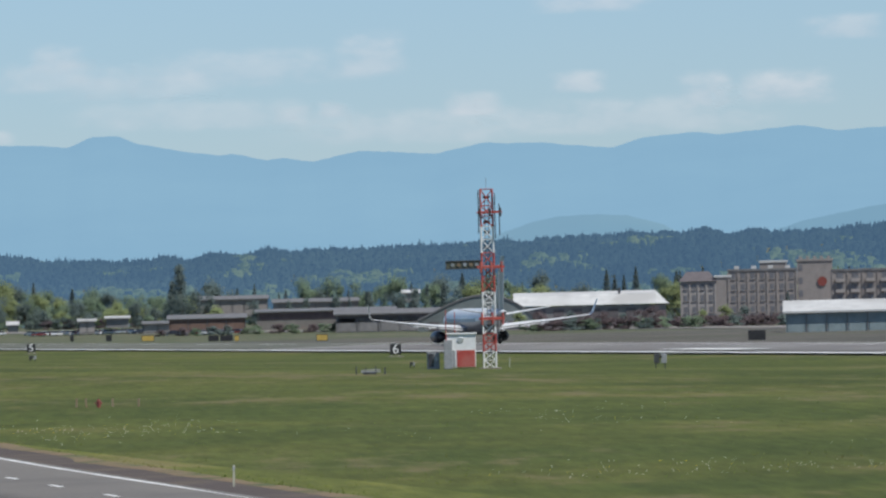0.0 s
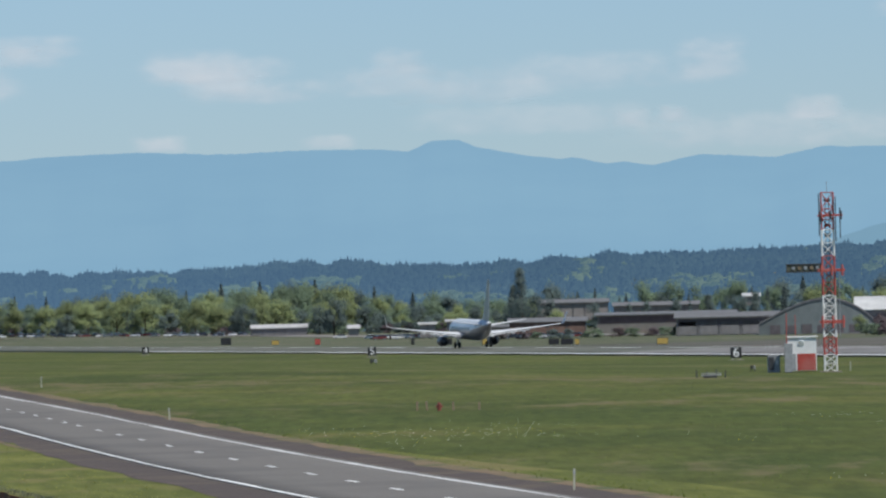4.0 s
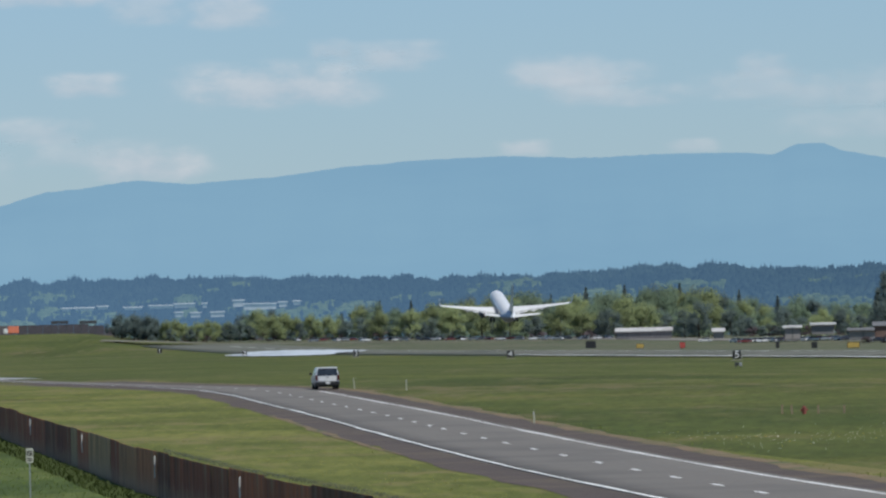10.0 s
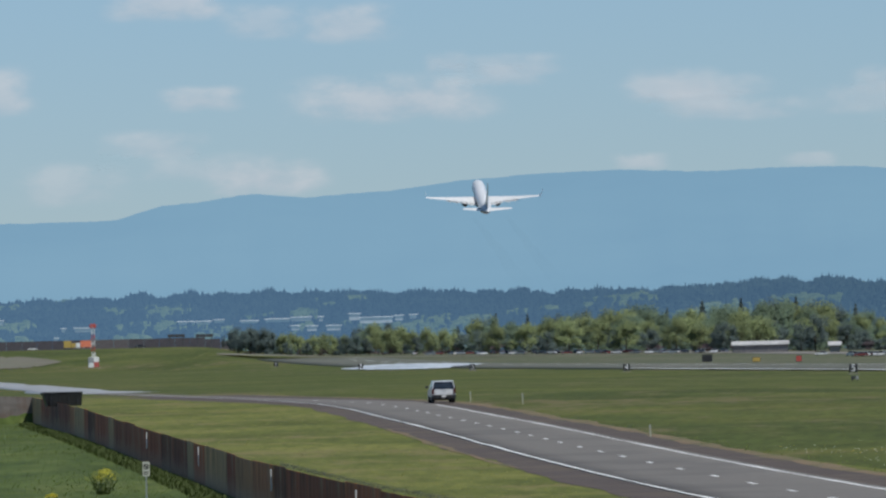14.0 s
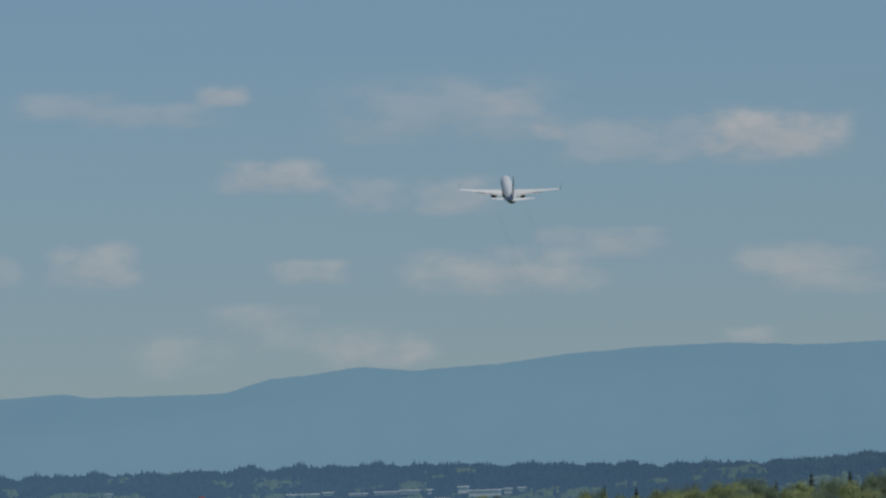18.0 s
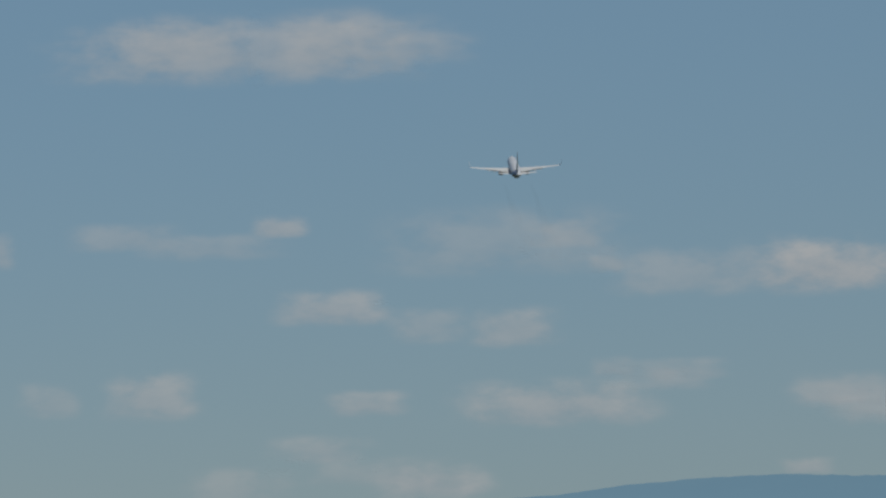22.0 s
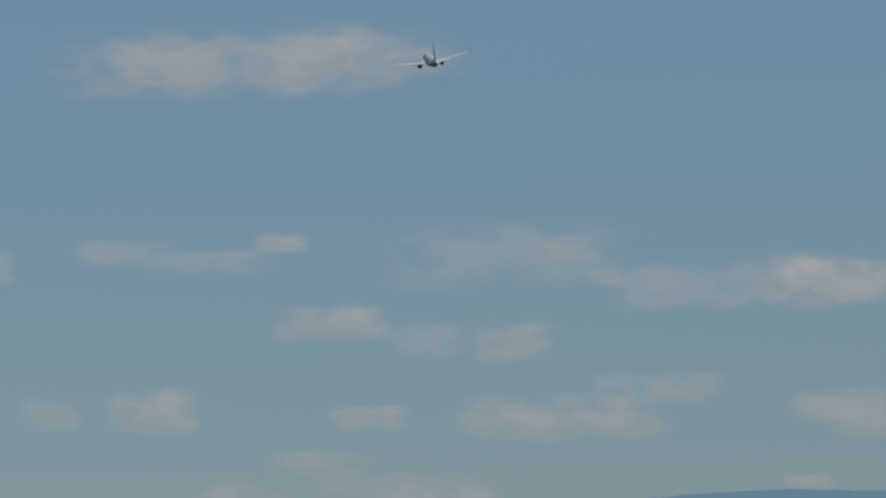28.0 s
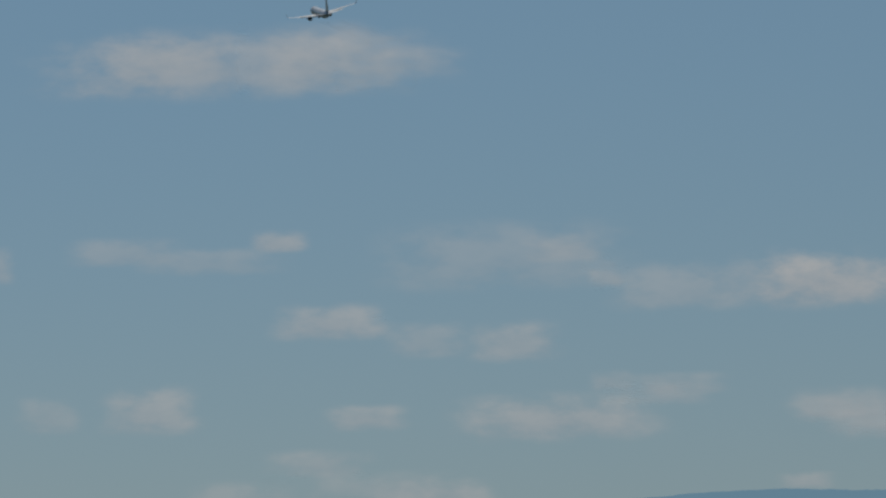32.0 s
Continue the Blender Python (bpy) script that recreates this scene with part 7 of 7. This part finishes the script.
def motions():
    walk(airliner, [
        (0, fly(243.0, 1110.6, 4.02, 0.0, 0.0, 0.0)),
        (0.5, fly(243.0, 1147.3, 4.02, 0.0, 0.0, 0.0)),
        (1, fly(243.0, 1184.5, 4.02, 0.0, 0.0, 0.0)),
        (1.5, fly(243.0, 1222.2, 4.02, 0.0, 0.0, 0.0)),
        (2, fly(243.0, 1260.2, 4.02, 0.0, 0.0, 0.0)),
        (2.5, fly(243.0, 1298.7, 4.02, 0.0, 0.0, 0.0)),
        (3, fly(243.0, 1337.4, 4.02, 0.0, 0.0, 0.0)),
        (3.5, fly(243.0, 1376.4, 4.02, 0.0, 0.0, 0.0)),
        (4, fly(243.0, 1415.9, 4.04, 0.0, 0.8, 0.0)),
        (4.5, fly(243.0, 1455.9, 4.06, 0.0, 1.7, 0.0)),
        (6.5, fly(243.0, 1623.5, 4.18, 0.0, 7.0, 0.0)),
        (7, fly(243.0, 1664.6, 4.19, 0.0, 7.8, 0.0)),
        (7.5, fly(243.0, 1705.8, 4.31, 0.0, 8.2, 0.0)),
        (8, fly(242.6, 1745.7, 5.99, 0.0, 8.6, 0.0)),
        (8.5, fly(242.8, 1789.1, 6.82, 0.2, 8.9, 0.0)),
        (9, fly(243.4, 1833.6, 7.85, 0.4, 9.2, 0.0)),
        (9.5, fly(243.2, 1874.7, 9.52, 0.4, 9.9, 0.0)),
        (10, fly(243.0, 1916.7, 11.56, 0.5, 11.0, 0.0)),
        (10.5, fly(242.6, 1953.4, 14.18, 0.5, 11.8, 0.0)),
        (11, fly(241.9, 1989.9, 17.59, 0.5, 12.5, 0.0)),
        (11.5, fly(241.3, 2026.1, 21.50, 0.6, 13.5, 0.0)),
        (12, fly(240.9, 2062.0, 25.79, 0.6, 14.5, 0.0)),
        (12.5, fly(240.5, 2097.8, 30.74, 0.8, 15.2, -0.1)),
        (13, fly(240.2, 2133.2, 36.44, 1.6, 15.8, 0.0)),
        (13.5, fly(240.2, 2170.9, 42.59, 1.6, 15.9, -0.1)),
        (15.5, fly(241.7, 2321.4, 72.24, 1.6, 16.1, -0.4)),
        (16, fly(242.7, 2358.8, 80.49, 1.6, 16.2, -0.5)),
        (16.5, fly(243.7, 2396.2, 89.26, 1.6, 16.1, -0.6)),
        (17, fly(244.3, 2433.7, 98.12, 1.6, 16.1, -0.7)),
        (17.5, fly(245.5, 2471.0, 107.02, 1.6, 16.0, -0.8)),
        (18, fly(246.9, 2508.3, 115.88, 1.6, 15.9, -0.8)),
        (18.5, fly(247.3, 2545.6, 125.21, 1.6, 15.9, -0.9)),
        (19, fly(248.9, 2582.8, 133.95, 1.6, 15.8, -1.0)),
        (19.5, fly(250.5, 2620.0, 143.00, 1.6, 15.6, -0.9)),
        (20, fly(252.3, 2657.2, 151.48, 1.7, 15.3, -0.8)),
        (20.5, fly(254.2, 2694.4, 160.48, 1.7, 15.1, -0.6)),
        (21, fly(255.7, 2731.5, 169.09, 1.7, 14.9, -0.5)),
        (21.5, fly(256.6, 2768.8, 177.49, 1.8, 14.6, -0.4)),
        (22, fly(258.2, 2805.9, 186.63, 1.8, 14.4, 0.5)),
        (22.5, fly(259.7, 2843.0, 194.71, 1.5, 14.2, 1.4)),
        (23, fly(260.7, 2880.2, 202.41, 1.1, 13.9, 2.7)),
        (23.5, fly(261.4, 2917.5, 209.93, 0.8, 13.7, 3.9)),
        (24, fly(262.1, 2954.8, 216.88, 0.4, 13.5, 5.2)),
        (24.5, fly(262.2, 2992.0, 224.33, 0.1, 13.2, 6.4)),
        (25, fly(263.3, 3029.3, 231.10, -0.3, 13.0, 7.6)),
        (25.5, fly(264.2, 3066.7, 236.17, -0.6, 12.7, 7.9)),
        (27.5, fly(263.9, 3215.9, 263.66, -1.9, 11.6, 9.3)),
        (28, fly(264.2, 3253.2, 269.29, -2.2, 11.3, 9.6)),
        (28.5, fly(261.7, 3290.8, 275.37, -3.0, 11.1, 10.0)),
        (29, fly(259.0, 3328.3, 281.71, -3.7, 10.9, 10.4)),
        (29.5, fly(256.0, 3365.8, 288.21, -4.5, 10.8, 10.8)),
        (30, fly(252.9, 3403.3, 294.79, -5.2, 10.6, 11.2)),
        (30.5, fly(249.7, 3440.9, 299.86, -6.1, 10.4, 11.6)),
        (31, fly(246.9, 3478.5, 305.21, -7.0, 10.2, 12.0)),
        (31.5, fly(242.8, 3516.0, 310.92, -7.8, 10.1, 12.2)),
        (32, fly(237.6, 3553.6, 316.69, -8.6, 10.0, 12.4)),
    ])
    # the smoke lies along the path just flown
    walk(exhaust_trail, [
        (0, fly(243.0, 1110.6, 4.02, 0.0, 0.0, 0.0)),
        (4, fly(243.0, 1415.9, 4.04, 0.0, 0.0, 0.0)),
        (8, fly(242.6, 1745.7, 5.99, -0.1, 0.9, 0.0)),
        (10, fly(243.0, 1916.7, 11.56, -0.1, 2.6, 0.0)),
        (12, fly(240.9, 2062.0, 25.79, -0.8, 6.5, 0.0)),
        (13, fly(240.2, 2133.2, 36.44, -0.4, 8.3, 0.0)),
        (13.5, fly(240.2, 2170.9, 42.59, -0.4, 8.8, 0.0)),
        (15.5, fly(241.7, 2321.4, 72.24, 1.5, 12.4, 0.0)),
        (17, fly(244.3, 2433.7, 98.12, 1.5, 13.1, 0.0)),
        (19, fly(248.9, 2582.8, 133.95, 1.9, 13.6, 0.0)),
        (20, fly(252.3, 2657.2, 151.48, 2.7, 13.3, 0.0)),
        (21, fly(255.7, 2731.5, 169.09, 2.3, 13.1, 0.0)),
        (22, fly(258.2, 2805.9, 186.63, 2.1, 13.0, 0.0)),
        (23, fly(260.7, 2880.2, 202.41, 1.8, 12.3, 0.0)),
        (24, fly(262.1, 2954.8, 216.88, 1.0, 11.2, 0.0)),
        (25, fly(263.3, 3029.3, 231.10, 1.1, 10.0, 0.0)),
        (25.5, fly(264.2, 3066.7, 236.17, 1.1, 9.8, 0.0)),
        (27.5, fly(263.9, 3215.9, 263.66, 0.5, 8.6, 0.0)),
        (28, fly(264.2, 3253.2, 269.29, -1.7, 8.9, 0.0)),
        (29, fly(259.0, 3328.3, 281.71, -3.0, 9.3, 0.0)),
        (30, fly(252.9, 3403.3, 294.79, -4.6, 9.3, 0.0)),
        (31, fly(246.9, 3478.5, 305.21, -5.0, 8.6, 0.0)),
        (32, fly(237.6, 3553.6, 316.69, -6.1, 8.5, 0.0)),
    ])
    for leg, hinge, s in GEAR:
        at = lambda a: Matrix.Translation(hinge) @ (pose(0, 0, 0, 0, s * a, 0) if s else pose(0, 0, 0, a, 0, 0))
        walk(leg, [(0, at(0)), (10, at(0)), (10.4, at(0)), (10.7, at(1)), (11.4, at(25)), (12.4, at(60)), (13.4, at(84)), (13.8, at(84)), (14.2, at(84)), (32, at(84))])
    # the wings bend up as they take the load
    for wing, s in WINGS:
        root_at = Matrix.Translation((s * 1.9, 0, -1.0))
        bent = lambda a: root_at @ pose(0, 0, 0, 0, -s * a, 0) @ root_at.inverted()
        walk(wing, [(0, bent(0.2)), (4, bent(0.8)), (6.5, bent(2.4)), (8.5, bent(4.2)), (14, bent(3.8)), (32, bent(3.2))])
    # the flaps run in during the climb
    for flap in FLAPS:
        walk(flap, [(0, pose(0, 0, 0)), (18, pose(0, 0, 0)), (18.6, pose(0, 0, 0)), (25, pose(0, 0.8, 0.1)), (25.6, pose(0, 0.8, 0.1)), (32, pose(0, 0.8, 0.1))])
    walk(orange_lorry, [(0, drive(1000, -90)), (12, drive(782, -90)), (16.5, drive(692, -90)), (32, drive(380, -90))])
    walk(yellow_lorry, [(0, drive(440)), (13, drive(695)), (16.5, drive(765)), (32, drive(1075))])
    for c, u, v, far in DRIFTING:
        turn = pose(0, 0, 0, 0, 0, -math.degrees(u / FOCAL))
        at = lambda du: Matrix.Translation(spot(u + du, far, level(v, far))) @ turn
        walk(c, [(0, at(48)), (23, at(8)), (32, at(-12))])
    for i, c in enumerate(highway_cars):
        a = 260 + i * 95
        walk(c, [(0, drive(a)), (16, drive(a + 230)), (32, drive(a + 460))])


motions()
